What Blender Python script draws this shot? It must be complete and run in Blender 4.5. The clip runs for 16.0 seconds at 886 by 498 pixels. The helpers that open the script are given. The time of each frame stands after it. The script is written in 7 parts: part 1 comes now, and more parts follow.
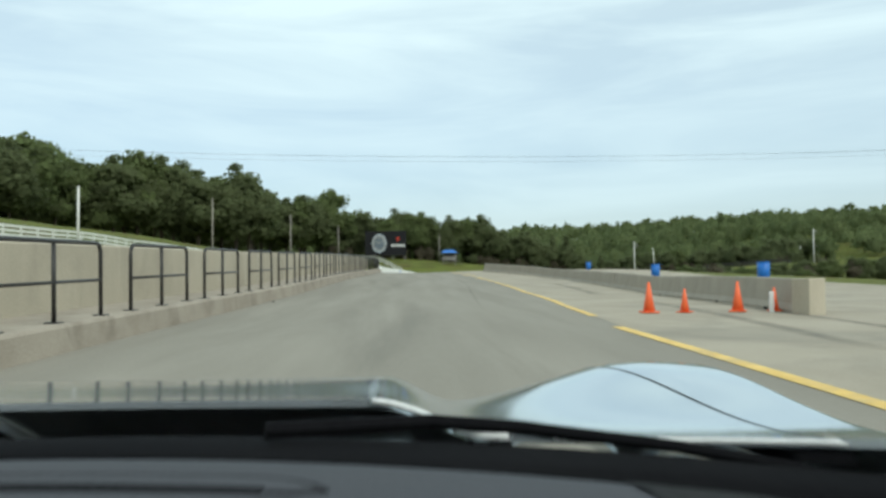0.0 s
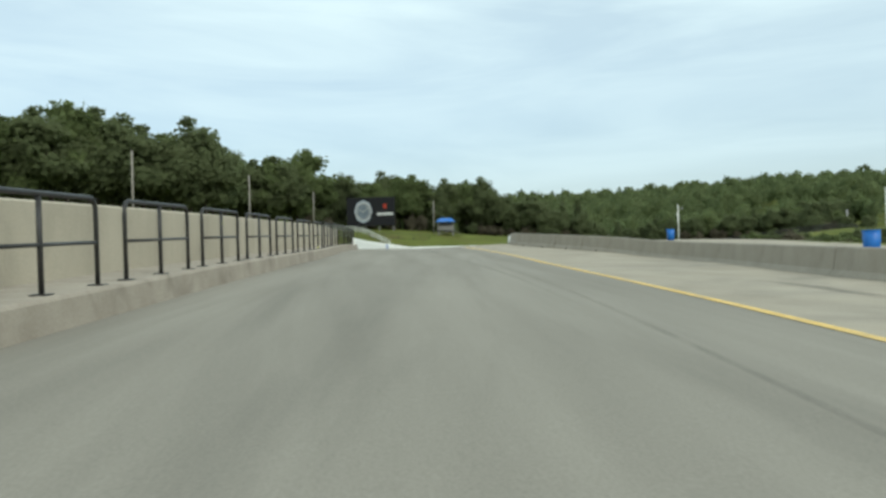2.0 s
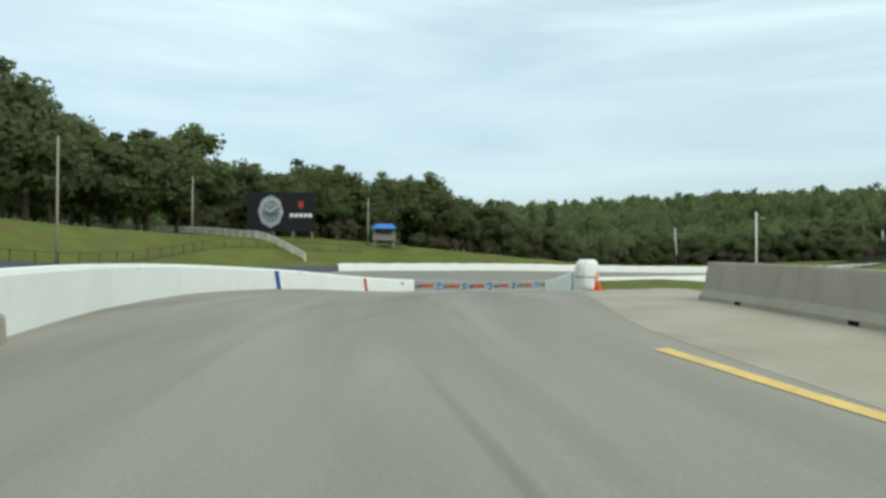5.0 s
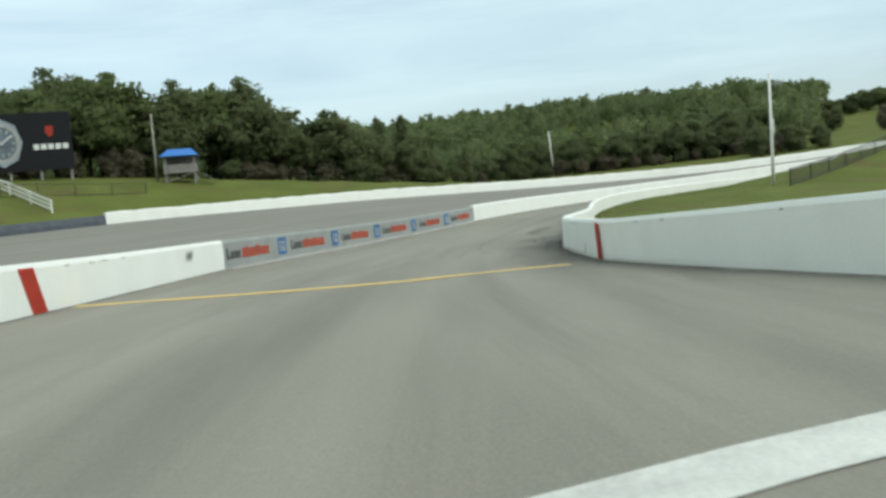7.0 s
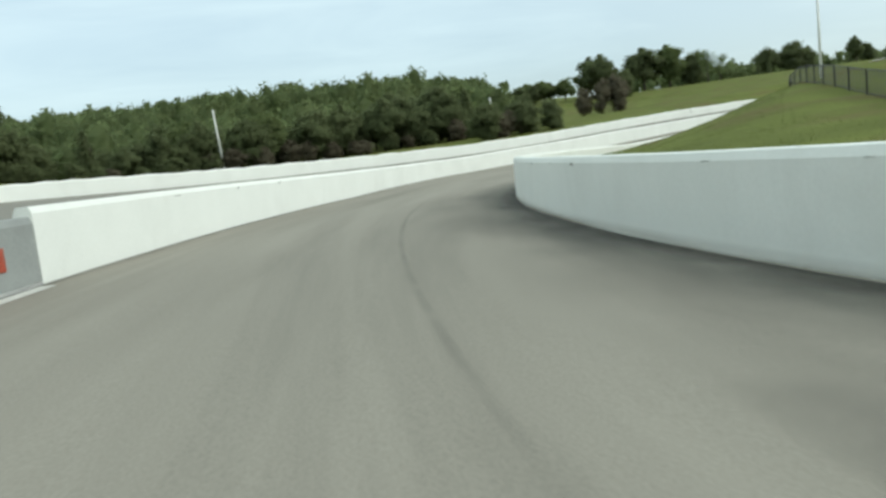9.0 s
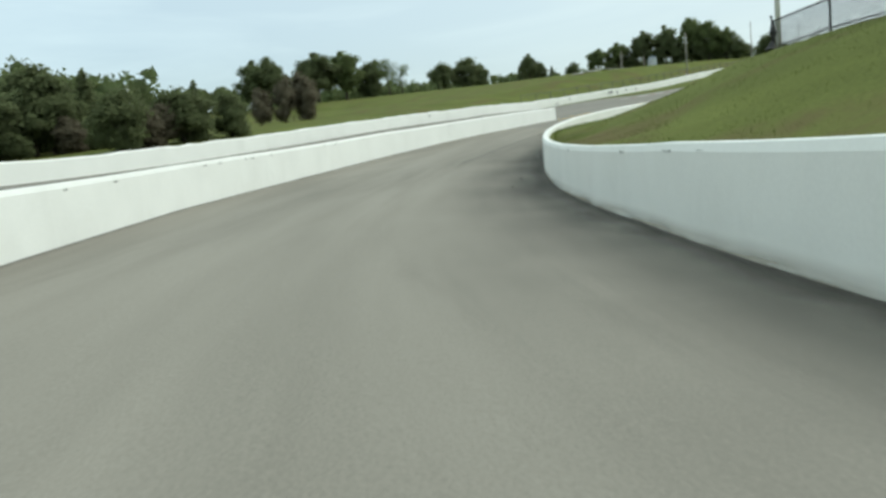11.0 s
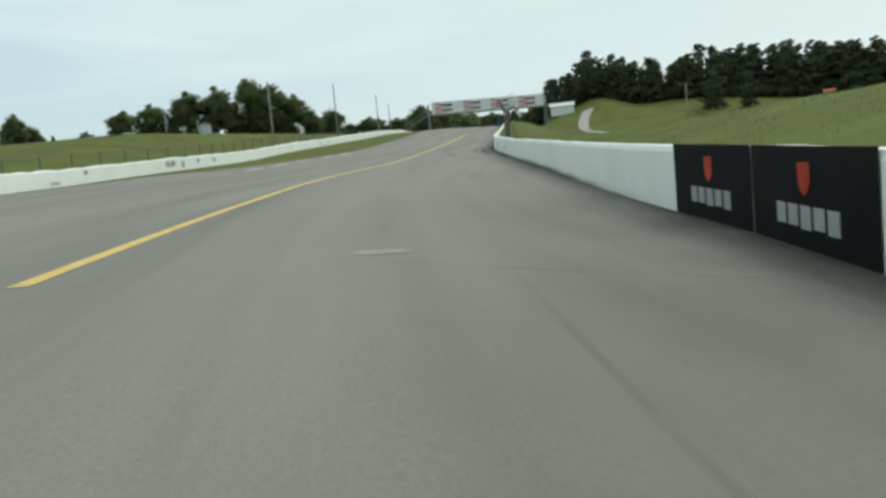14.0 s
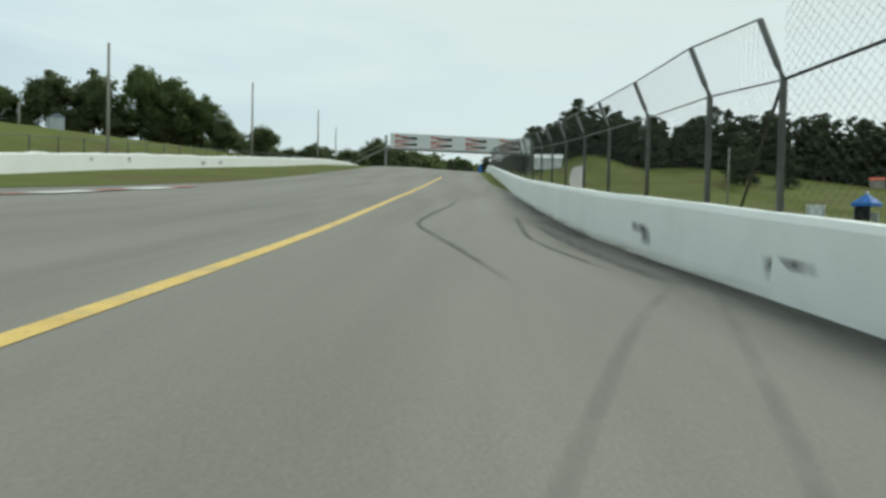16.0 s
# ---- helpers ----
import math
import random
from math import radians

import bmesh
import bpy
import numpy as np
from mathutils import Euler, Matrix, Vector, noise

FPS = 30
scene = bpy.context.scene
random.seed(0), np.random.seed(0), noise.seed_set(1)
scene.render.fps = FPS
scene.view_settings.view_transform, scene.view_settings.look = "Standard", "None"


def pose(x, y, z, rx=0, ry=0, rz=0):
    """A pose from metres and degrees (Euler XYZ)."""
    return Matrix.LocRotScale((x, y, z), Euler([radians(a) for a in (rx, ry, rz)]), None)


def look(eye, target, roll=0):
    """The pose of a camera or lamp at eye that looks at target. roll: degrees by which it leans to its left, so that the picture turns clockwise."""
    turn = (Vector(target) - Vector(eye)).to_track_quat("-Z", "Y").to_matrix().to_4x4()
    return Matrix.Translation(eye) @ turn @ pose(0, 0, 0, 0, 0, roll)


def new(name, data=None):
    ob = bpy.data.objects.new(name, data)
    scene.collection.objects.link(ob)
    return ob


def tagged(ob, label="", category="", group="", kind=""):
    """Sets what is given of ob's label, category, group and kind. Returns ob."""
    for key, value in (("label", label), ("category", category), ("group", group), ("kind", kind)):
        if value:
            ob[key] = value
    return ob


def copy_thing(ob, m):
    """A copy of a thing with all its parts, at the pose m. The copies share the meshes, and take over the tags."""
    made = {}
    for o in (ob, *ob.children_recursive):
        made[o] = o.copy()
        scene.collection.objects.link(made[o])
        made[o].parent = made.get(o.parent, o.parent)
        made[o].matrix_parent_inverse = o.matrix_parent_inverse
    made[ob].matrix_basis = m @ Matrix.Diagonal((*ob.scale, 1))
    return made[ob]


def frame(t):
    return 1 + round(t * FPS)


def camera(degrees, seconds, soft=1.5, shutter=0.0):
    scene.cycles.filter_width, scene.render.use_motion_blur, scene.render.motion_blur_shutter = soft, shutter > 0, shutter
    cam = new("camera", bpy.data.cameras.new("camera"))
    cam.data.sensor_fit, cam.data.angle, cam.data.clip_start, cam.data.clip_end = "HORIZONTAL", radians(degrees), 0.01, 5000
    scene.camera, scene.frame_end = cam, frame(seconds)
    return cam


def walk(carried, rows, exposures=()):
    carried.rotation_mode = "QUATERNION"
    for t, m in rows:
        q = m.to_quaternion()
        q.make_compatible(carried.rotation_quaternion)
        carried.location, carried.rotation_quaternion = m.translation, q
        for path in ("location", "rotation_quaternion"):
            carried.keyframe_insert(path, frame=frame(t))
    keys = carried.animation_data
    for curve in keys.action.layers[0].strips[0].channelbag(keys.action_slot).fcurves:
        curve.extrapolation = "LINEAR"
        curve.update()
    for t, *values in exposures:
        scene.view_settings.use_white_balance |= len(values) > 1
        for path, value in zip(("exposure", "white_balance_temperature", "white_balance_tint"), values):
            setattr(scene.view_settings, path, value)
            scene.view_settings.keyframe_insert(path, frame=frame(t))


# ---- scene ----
cam = camera(57.53, 16.0, 3.0, 0.05)
PATH = [
    (0, (0.000, -0.000, 1.150), (0.082, 1.997, 1.226), -0.52),
    (0.5, (-0.110, 7.381, 1.366), (-0.083, 9.381, 1.355), -0.47),
    (1, (-0.052, 14.830, 1.463), (0.013, 16.829, 1.448), -0.20),
    (1.5, (-0.234, 22.347, 1.539), (-0.149, 24.344, 1.593), -1.83),
    (2, (-0.147, 29.895, 1.763), (-0.039, 31.892, 1.766), -1.30),
    (2.5, (-0.143, 37.495, 2.076), (-0.028, 39.492, 2.071), -1.69),
    (3, (0.000, 45.211, 2.224), (0.110, 47.208, 2.232), -1.66),
    (3.5, (0.119, 53.022, 2.349), (0.333, 55.010, 2.371), -2.06),
    (3.7, (0.039, 56.172, 2.382), (0.289, 58.156, 2.420), -1.55),
    (4.2, (0.061, 64.112, 2.595), (0.342, 66.091, 2.651), -0.39),
    (4.7, (0.312, 72.138, 2.838), (0.599, 74.117, 2.888), 0.34),
    (5.2, (0.709, 80.243, 2.995), (1.007, 82.221, 3.006), 0.28),
    (5.8, (1.269, 90.057, 3.067), (1.626, 92.024, 2.987), -1.16),
    (6, (1.634, 93.329, 3.098), (2.040, 95.283, 2.969), -2.26),
    (6.4, (2.551, 99.929, 3.101), (3.035, 101.864, 2.958), -4.24),
    (6.5, (2.821, 101.611, 3.067), (3.333, 103.538, 2.916), -4.56),
    (6.8, (3.918, 106.702, 2.898), (4.512, 108.607, 2.758), -5.90),
    (7, (4.673, 110.194, 2.723), (5.376, 112.059, 2.561), -4.46),
    (7.5, (7.348, 118.911, 2.232), (8.238, 120.693, 2.052), -2.98),
    (7.6, (7.947, 120.679, 2.140), (8.884, 122.435, 1.953), -2.92),
    (8, (10.865, 127.699, 1.822), (11.936, 129.372, 1.592), -3.54),
    (8.3, (13.395, 132.887, 1.572), (14.547, 134.504, 1.327), -4.49),
    (8.5, (15.193, 136.304, 1.438), (16.427, 137.857, 1.183), -4.21),
    (8.6, (16.140, 137.985, 1.385), (17.420, 139.503, 1.145), -6.20),
    (9, (20.223, 144.496, 1.311), (21.627, 145.903, 1.092), -6.05),
    (9.2, (22.479, 147.579, 1.292), (23.933, 148.941, 1.117), -5.28),
    (9.7, (28.837, 154.627, 1.393), (30.415, 155.843, 1.215), -4.35),
    (10.2, (35.916, 160.851, 1.424), (37.612, 161.886, 1.196), -4.29),
    (10.7, (43.586, 166.228, 1.397), (45.390, 167.054, 1.142), -4.89),
    (11.3, (53.400, 171.566, 1.307), (55.317, 172.110, 1.128), -6.04),
    (11.5, (56.774, 173.103, 1.270), (58.723, 173.546, 1.186), -6.39),
    (11.6, (58.473, 173.838, 1.247), (60.428, 174.255, 1.162), -6.40),
    (12, (65.468, 176.245, 1.216), (67.449, 176.513, 1.196), -5.63),
    (12.5, (74.470, 178.528, 1.414), (76.467, 178.603, 1.331), -4.08),
    (13, (83.819, 180.120, 1.831), (85.813, 179.981, 1.786), -3.52),
    (13.3, (89.589, 180.383, 2.132), (91.578, 180.179, 2.083), -4.06),
    (13.5, (93.485, 180.407, 2.369), (95.463, 180.135, 2.256), -5.57),
    (13.7, (97.409, 180.193, 2.631), (99.375, 179.854, 2.488), -6.79),
    (14, (103.335, 179.921, 3.008), (105.280, 179.483, 2.850), -5.60),
    (14.5, (113.246, 178.846, 3.602), (115.158, 178.266, 3.509), -4.56),
    (15, (123.117, 176.986, 4.130), (125.015, 176.358, 4.083), -1.16),
    (15.4, (130.947, 174.926, 4.621), (132.838, 174.276, 4.583), 0.46),
    (15.5, (132.896, 174.329, 4.735), (134.790, 173.689, 4.684), 1.47),
    (15.7, (136.796, 173.080, 4.938), (138.693, 172.447, 4.900), 1.54),
    (16, (142.621, 171.060, 5.239), (144.535, 170.483, 5.183), 1.25),
]
walk(cam, [(t, look(eye, target, roll)) for t, eye, target, roll in PATH], [(0, 0.15, 6000, 4), (6, 0.15, 6000, 4), (9, 0.2, 6000, 4), (11.5, 0.15, 6000, 4), (13, 0.05, 6000, 4), (16, -0.05, 6000, 4)])

# ---- sky and light ----
SUN_EL, SUN_AZ = radians(42), radians(150)  # azimuth clockwise from +y
world = bpy.data.worlds.new("world")
scene.world = world
world.use_nodes = True
wn, wl = world.node_tree.nodes, world.node_tree.links
wn.clear()
w_out = wn.new("ShaderNodeOutputWorld")
w_bg = wn.new("ShaderNodeBackground")
sky = wn.new("ShaderNodeTexSky")
sky.sky_type, sky.sun_disc = "NISHITA", False
sky.sun_elevation, sky.sun_rotation = SUN_EL, SUN_AZ
sky.air_density, sky.dust_density = 1.0, 2.0
sky_gain = wn.new("ShaderNodeVectorMath")
sky_gain.operation = "SCALE"
sky_gain.inputs["Scale"].default_value = 0.110
wl.new(sky.outputs[0], sky_gain.inputs[0])
w_co = wn.new("ShaderNodeTexCoord")
w_map = wn.new("ShaderNodeMapping")
w_map.inputs["Scale"].default_value = (1.5, 1.5, 9.5)
w_map.inputs["Rotation"].default_value = (0.10, 0.06, 0.5)
wl.new(w_co.outputs["Generated"], w_map.inputs[0])
w_noise = wn.new("ShaderNodeTexNoise")
w_noise.inputs["Scale"].default_value, w_noise.inputs["Detail"].default_value = 1.5, 6
w_noise.inputs["Roughness"].default_value, w_noise.inputs["Distortion"].default_value = 0.55, 0.6
wl.new(w_map.outputs[0], w_noise.inputs["Vector"])
w_ramp = wn.new("ShaderNodeValToRGB")
w_ramp.color_ramp.elements[0].position, w_ramp.color_ramp.elements[1].position = 0.38, 0.66
w_ramp.color_ramp.elements[0].color = (0.66, 0.66, 0.66, 1)
w_ramp.color_ramp.elements[1].color = (0.97, 0.97, 0.97, 1)
wl.new(w_noise.outputs["Fac"], w_ramp.inputs[0])
w_sep = wn.new("ShaderNodeSeparateXYZ")
wl.new(w_co.outputs["Generated"], w_sep.inputs[0])
w_alt = wn.new("ShaderNodeMapRange")
w_alt.inputs["From Min"].default_value, w_alt.inputs["From Max"].default_value = 0.0, 0.42
w_alt.inputs["To Min"].default_value, w_alt.inputs["To Max"].default_value = 0.50, 1.08
wl.new(w_sep.outputs["Z"], w_alt.inputs["Value"])
w_cov = wn.new("ShaderNodeMath")
w_cov.operation, w_cov.use_clamp = "MULTIPLY", True
wl.new(w_ramp.outputs[0], w_cov.inputs[0])
wl.new(w_alt.outputs[0], w_cov.inputs[1])
# clouds are whiter towards the sun
w_dot = wn.new("ShaderNodeVectorMath")
w_dot.operation = "DOT_PRODUCT"
w_dot.inputs[1].default_value = (math.sin(SUN_AZ) * math.cos(SUN_EL), math.cos(SUN_AZ) * math.cos(SUN_EL), math.sin(SUN_EL))
wl.new(w_co.outputs["Generated"], w_dot.inputs[0])
w_warm = wn.new("ShaderNodeMapRange")
w_warm.inputs["From Min"].default_value, w_warm.inputs["From Max"].default_value = -0.05, 0.75
wl.new(w_dot.outputs["Value"], w_warm.inputs["Value"])
w_cloud = wn.new("ShaderNodeMix")
w_cloud.data_type = "RGBA"
w_cloud.inputs[6].default_value = (0.83, 0.94, 0.92, 1)
w_cloud.inputs[7].default_value = (0.765, 0.815, 0.76, 1)
wl.new(w_warm.outputs[0], w_cloud.inputs[0])
w_mix = wn.new("ShaderNodeMix")
w_mix.data_type = "RGBA"
w_veil = wn.new("ShaderNodeMath")
w_veil.operation, w_veil.use_clamp = "MULTIPLY_ADD", True
w_veil.inputs[1].default_value = 0.32
wl.new(w_warm.outputs[0], w_veil.inputs[0])
wl.new(w_cov.outputs[0], w_veil.inputs[2])
wl.new(w_veil.outputs[0], w_mix.inputs[0])
wl.new(sky_gain.outputs[0], w_mix.inputs[6])
wl.new(w_cloud.outputs[2], w_mix.inputs[7])
wl.new(w_mix.outputs[2], w_bg.inputs["Color"])
w_bg.inputs["Strength"].default_value = 1.0
wl.new(w_bg.outputs[0], w_out.inputs[0])

sun = new("sun", bpy.data.lights.new("sun", "SUN"))
sun.data.energy, sun.data.angle, sun.data.color = 1.5, radians(24), (1.0, 0.95, 0.87)
sun.matrix_world = look((0, 0, 60), (-40 * math.sin(SUN_AZ) * math.cos(SUN_EL), -40 * math.cos(SUN_AZ) * math.cos(SUN_EL), 60 - 40 * math.sin(SUN_EL)))
scene.view_settings.exposure = 0.0


# ---- materials ----
def material(name, dark, light, scale=4.0, rough=0.8, bump=0.15, fine=60.0, metal=0.0, stain=0.0, stain_scale=0.6, stain_color=(0.1, 0.09, 0.08), island=0.0, piece=0.0, streak=None, gloss=0.5, along=False):
    """Two-scale noise colour with grain relief; stain: darker blotches of their own."""
    m = bpy.data.materials.new(name)
    m.use_nodes = True
    nt, ln = m.node_tree.nodes, m.node_tree.links
    b = nt["Principled BSDF"]
    co = nt.new("ShaderNodeTexCoord")
    src = co.outputs["UV"] if along else co.outputs["Object"]
    if streak:
        mp = nt.new("ShaderNodeMapping")
        mp.inputs["Scale"].default_value = streak
        ln.new(src, mp.inputs[0])
        src = mp.outputs[0]
    n1, n2 = nt.new("ShaderNodeTexNoise"), nt.new("ShaderNodeTexNoise")
    n1.inputs["Scale"].default_value, n1.inputs["Detail"].default_value = scale, 5
    n2.inputs["Scale"].default_value, n2.inputs["Detail"].default_value = fine, 3
    ln.new(src, n1.inputs["Vector"])
    ln.new(co.outputs["Object"], n2.inputs["Vector"])
    avg = nt.new("ShaderNodeMath")
    avg.operation = "MULTIPLY_ADD"
    avg.inputs[1].default_value = 0.45
    ln.new(n2.outputs["Fac"], avg.inputs[0])
    half = nt.new("ShaderNodeMath")
    half.operation = "MULTIPLY"
    half.inputs[1].default_value = 0.55
    ln.new(n1.outputs["Fac"], half.inputs[0])
    ln.new(half.outputs[0], avg.inputs[2])
    r = nt.new("ShaderNodeValToRGB")
    r.color_ramp.elements[0].position, r.color_ramp.elements[1].position = 0.32, 0.68
    r.color_ramp.elements[0].color, r.color_ramp.elements[1].color = (*dark, 1), (*light, 1)
    ln.new(avg.outputs[0], r.inputs[0])
    col = r.outputs[0]
    if stain:
        n3 = nt.new("ShaderNodeTexNoise")
        n3.inputs["Scale"].default_value, n3.inputs["Detail"].default_value = stain_scale, 7
        n3.inputs["Roughness"].default_value, n3.inputs["Distortion"].default_value = 0.62, 0.8
        ln.new(src, n3.inputs["Vector"])
        mr = nt.new("ShaderNodeMapRange")
        mr.inputs["From Min"].default_value, mr.inputs["From Max"].default_value = 0.50, 0.74
        mr.inputs["To Max"].default_value = stain
        ln.new(n3.outputs["Fac"], mr.inputs["Value"])
        mx = nt.new("ShaderNodeMix")
        mx.data_type = "RGBA"
        mx.inputs[7].default_value = (*stain_color, 1)
        ln.new(mr.outputs[0], mx.inputs[0])
        ln.new(col, mx.inputs[6])
        col = mx.outputs[2]
    if island or piece:
        if island:
            src2 = nt.new("ShaderNodeNewGeometry").outputs["Random Per Island"]
        else:
            src2 = nt.new("ShaderNodeObjectInfo").outputs["Random"]
        mr2 = nt.new("ShaderNodeMapRange")
        mr2.inputs["To Min"].default_value, mr2.inputs["To Max"].default_value = 1 - (island or piece), 1 + (island or piece)
        ln.new(src2, mr2.inputs["Value"])
        hs = nt.new("ShaderNodeHueSaturation")
        ln.new(mr2.outputs[0], hs.inputs["Value"])
        ln.new(col, hs.inputs["Color"])
        col = hs.outputs[0]
    ln.new(col, b.inputs["Base Color"])
    b.inputs["Roughness"].default_value, b.inputs["Metallic"].default_value = rough, metal
    b.inputs["Specular IOR Level"].default_value = gloss
    if bump:
        bp = nt.new("ShaderNodeBump")
        bp.inputs["Strength"].default_value, bp.inputs["Distance"].default_value = bump, 0.02
        ln.new(avg.outputs[0], bp.inputs["Height"])
        ln.new(bp.outputs[0], b.inputs["Normal"])
    return m


def leafy(m, share=0.6):
    """Let light through the leaves."""
    nt, ln = m.node_tree.nodes, m.node_tree.links
    b, out = nt["Principled BSDF"], nt["Material Output"]
    src = b.inputs["Base Color"].links[0].from_socket
    tr, mx = nt.new("ShaderNodeBsdfTranslucent"), nt.new("ShaderNodeMixShader")
    mx.inputs[0].default_value = share
    ln.new(src, tr.inputs["Color"])
    ln.new(b.outputs[0], mx.inputs[1])
    ln.new(tr.outputs[0], mx.inputs[2])
    ln.new(mx.outputs[0], out.inputs["Surface"])
    return m


def worn(m, strength=0.8, one_sided=False, scale=1.2, ends=7.0):
    """A mark that thins out towards its edges and in patches."""
    nt, ln = m.node_tree.nodes, m.node_tree.links
    b, out = nt["Principled BSDF"], nt["Material Output"]
    uv, sep = nt.new("ShaderNodeUVMap"), nt.new("ShaderNodeSeparateXYZ")
    ln.new(uv.outputs[0], sep.inputs[0])

    def calc(op, a, b_):
        k = nt.new("ShaderNodeMath")
        k.operation, k.use_clamp = op, op == "MULTIPLY"
        for i, q in enumerate((a, b_)):
            if isinstance(q, (int, float)):
                k.inputs[i].default_value = q
            else:
                ln.new(q, k.inputs[i])
        return k.outputs[0]

    def hump(sock, gain):
        return calc("MULTIPLY", calc("MULTIPLY", sock, calc("SUBTRACT", 1.0, sock)), gain)

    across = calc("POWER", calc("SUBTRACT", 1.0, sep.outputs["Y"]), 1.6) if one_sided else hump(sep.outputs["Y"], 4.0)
    noise = nt.new("ShaderNodeTexNoise")
    noise.inputs["Scale"].default_value, noise.inputs["Detail"].default_value = scale, 5
    co = nt.new("ShaderNodeTexCoord")
    if one_sided:
        mp = nt.new("ShaderNodeMapping")
        mp.inputs["Scale"].default_value = (18, 1.6, 1)
        ln.new(uv.outputs[0], mp.inputs[0])
        ln.new(mp.outputs[0], noise.inputs["Vector"])
    else:
        ln.new(co.outputs["Object"], noise.inputs["Vector"])
    mr = nt.new("ShaderNodeMapRange")
    mr.inputs["From Min"].default_value, mr.inputs["From Max"].default_value = 0.22, 0.62
    ln.new(noise.outputs["Fac"], mr.inputs["Value"])
    a = calc("MULTIPLY", calc("MULTIPLY", across, hump(sep.outputs["X"], ends)), calc("MULTIPLY", mr.outputs[0], strength))
    ln.new(a, b.inputs["Alpha"])
    return m


ASPHALT = material("asphalt", (0.206, 0.190, 0.157), (0.308, 0.285, 0.238), 0.9, 0.9, 0.25, 45, stain=0.5, stain_scale=0.5, stain_color=(0.135, 0.126, 0.105), gloss=0.25, streak=(0.09, 1, 1), along=True)
TRACK = material("track_asphalt", (0.178, 0.165, 0.139), (0.268, 0.250, 0.212), 0.7, 0.82, 0.2, 40, stain=0.5, stain_scale=0.4, stain_color=(0.115, 0.109, 0.094), gloss=0.3, streak=(0.08, 1, 1), along=True)
APRON = material("apron_concrete", (0.280, 0.246, 0.190), (0.412, 0.368, 0.292), 0.5, 0.9, 0.25, 40, stain=0.6, stain_scale=0.25, stain_color=(0.15, 0.145, 0.125), gloss=0.25)
RUBBER = worn(material("rubber_mark", (0.06, 0.058, 0.052), (0.10, 0.095, 0.085), 3.0, 0.7, 0.1, 30), 0.9)
SCUFF = worn(material("faded_rubber", (0.08, 0.078, 0.07), (0.13, 0.126, 0.115), 2.0, 0.8, 0.1, 30), 0.6)
# rubber plus the right wall's shade, painted dark and fading away from the wall
SHADYBAND = worn(material("shaded_rubbered_asphalt", (0.075, 0.073, 0.065), (0.115, 0.11, 0.098), 2.0, 0.85, 0.15, 40, gloss=0.25), 0.66, True, 1.0)
FAINT = worn(material("faint_rubber", (0.10, 0.097, 0.088), (0.15, 0.145, 0.13), 2.0, 0.85, 0.1, 30, gloss=0.25), 0.17)
SMUDGE = worn(material("rubbered_asphalt", (0.10, 0.097, 0.088), (0.15, 0.145, 0.13), 2.0, 0.85, 0.15, 40, gloss=0.25), 0.36, False, 0.9)
WALLSMUDGE = worn(material("wall_scuff", (0.10, 0.10, 0.10), (0.26, 0.26, 0.25), 5.0, 0.7, 0.05, 30), 1.0, False, 3.0, 3.6)
CHIPPED = worn(material("flaked_wall_paint", (0.26, 0.25, 0.22), (0.42, 0.41, 0.37), 5.0, 0.8, 0.05, 30), 0.6, False, 9.0)
FOOTSTAIN = worn(material("tan_wall_foot_stain", (0.40, 0.35, 0.27), (0.56, 0.51, 0.41), 4.0, 0.85, 0.05, 30), 0.75, True, 1.0)
LUMP = material("debris_rubber", (0.05, 0.05, 0.045), (0.12, 0.115, 0.10), 6, 0.9, 0.2, 40)
YELLOW = material("yellow_paint", (0.58, 0.375, 0.085), (0.80, 0.57, 0.17), 3, 0.7, 0.1, 30, stain=0.6, stain_scale=1.5, stain_color=(0.30, 0.27, 0.20))
LINEWHITE = material("white_line_paint", (0.5, 0.49, 0.45), (0.72, 0.71, 0.66), 3, 0.7, 0.1, 30, stain=0.6, stain_scale=1.2, stain_color=(0.28, 0.27, 0.24))
WHITEWALL = material("white_wall_paint", (0.80, 0.81, 0.76), (0.87, 0.88, 0.83), 0.8, 0.62, 0.12, 25, stain=0.22, stain_scale=0.5, stain_color=(0.58, 0.58, 0.53), streak=(1, 1, 0.8))
GREYBOARD = material("grey_board_paint", (0.25, 0.262, 0.25), (0.33, 0.342, 0.328), 1.5, 0.6, 0.08, 25, stain=0.35, stain_scale=0.8, stain_color=(0.19, 0.19, 0.18))
# dirt and contact shade in one dark colour, strongest against the wall
DIRTSHADE = worn(material("wall_foot_dirt_shade", (0.06, 0.055, 0.045), (0.12, 0.11, 0.095), 3, 0.9, 0.2, 40), 0.95, True, 0.8)
DITCH = material("ditch_earth", (0.05, 0.05, 0.03), (0.10, 0.10, 0.05), 3, 0.95, 0.2, 20)
CONCRETE = material("pit_concrete", (0.37, 0.328, 0.25), (0.51, 0.457, 0.355), 1.0, 0.85, 0.2, 30, stain=0.5, stain_scale=0.7, stain_color=(0.25, 0.22, 0.17), streak=(1, 1, 0.4))
KERB = material("kerb_concrete", (0.27, 0.23, 0.18), (0.42, 0.37, 0.30), 1.4, 0.9, 0.25, 35, stain=0.6, stain_scale=1.1, stain_color=(0.13, 0.11, 0.085))
BARRIER = material("barrier_concrete", (0.27, 0.240, 0.190), (0.40, 0.360, 0.295), 1.2, 0.88, 0.25, 30, stain=0.5, stain_scale=0.9, stain_color=(0.16, 0.145, 0.12), streak=(1, 1, 0.5))
GRASS = material("grass", (0.080, 0.096, 0.022), (0.146, 0.166, 0.042), 0.22, 0.95, 0.5, 9, stain=1.2, stain_scale=0.16, stain_color=(0.120, 0.094, 0.042), gloss=0.08)
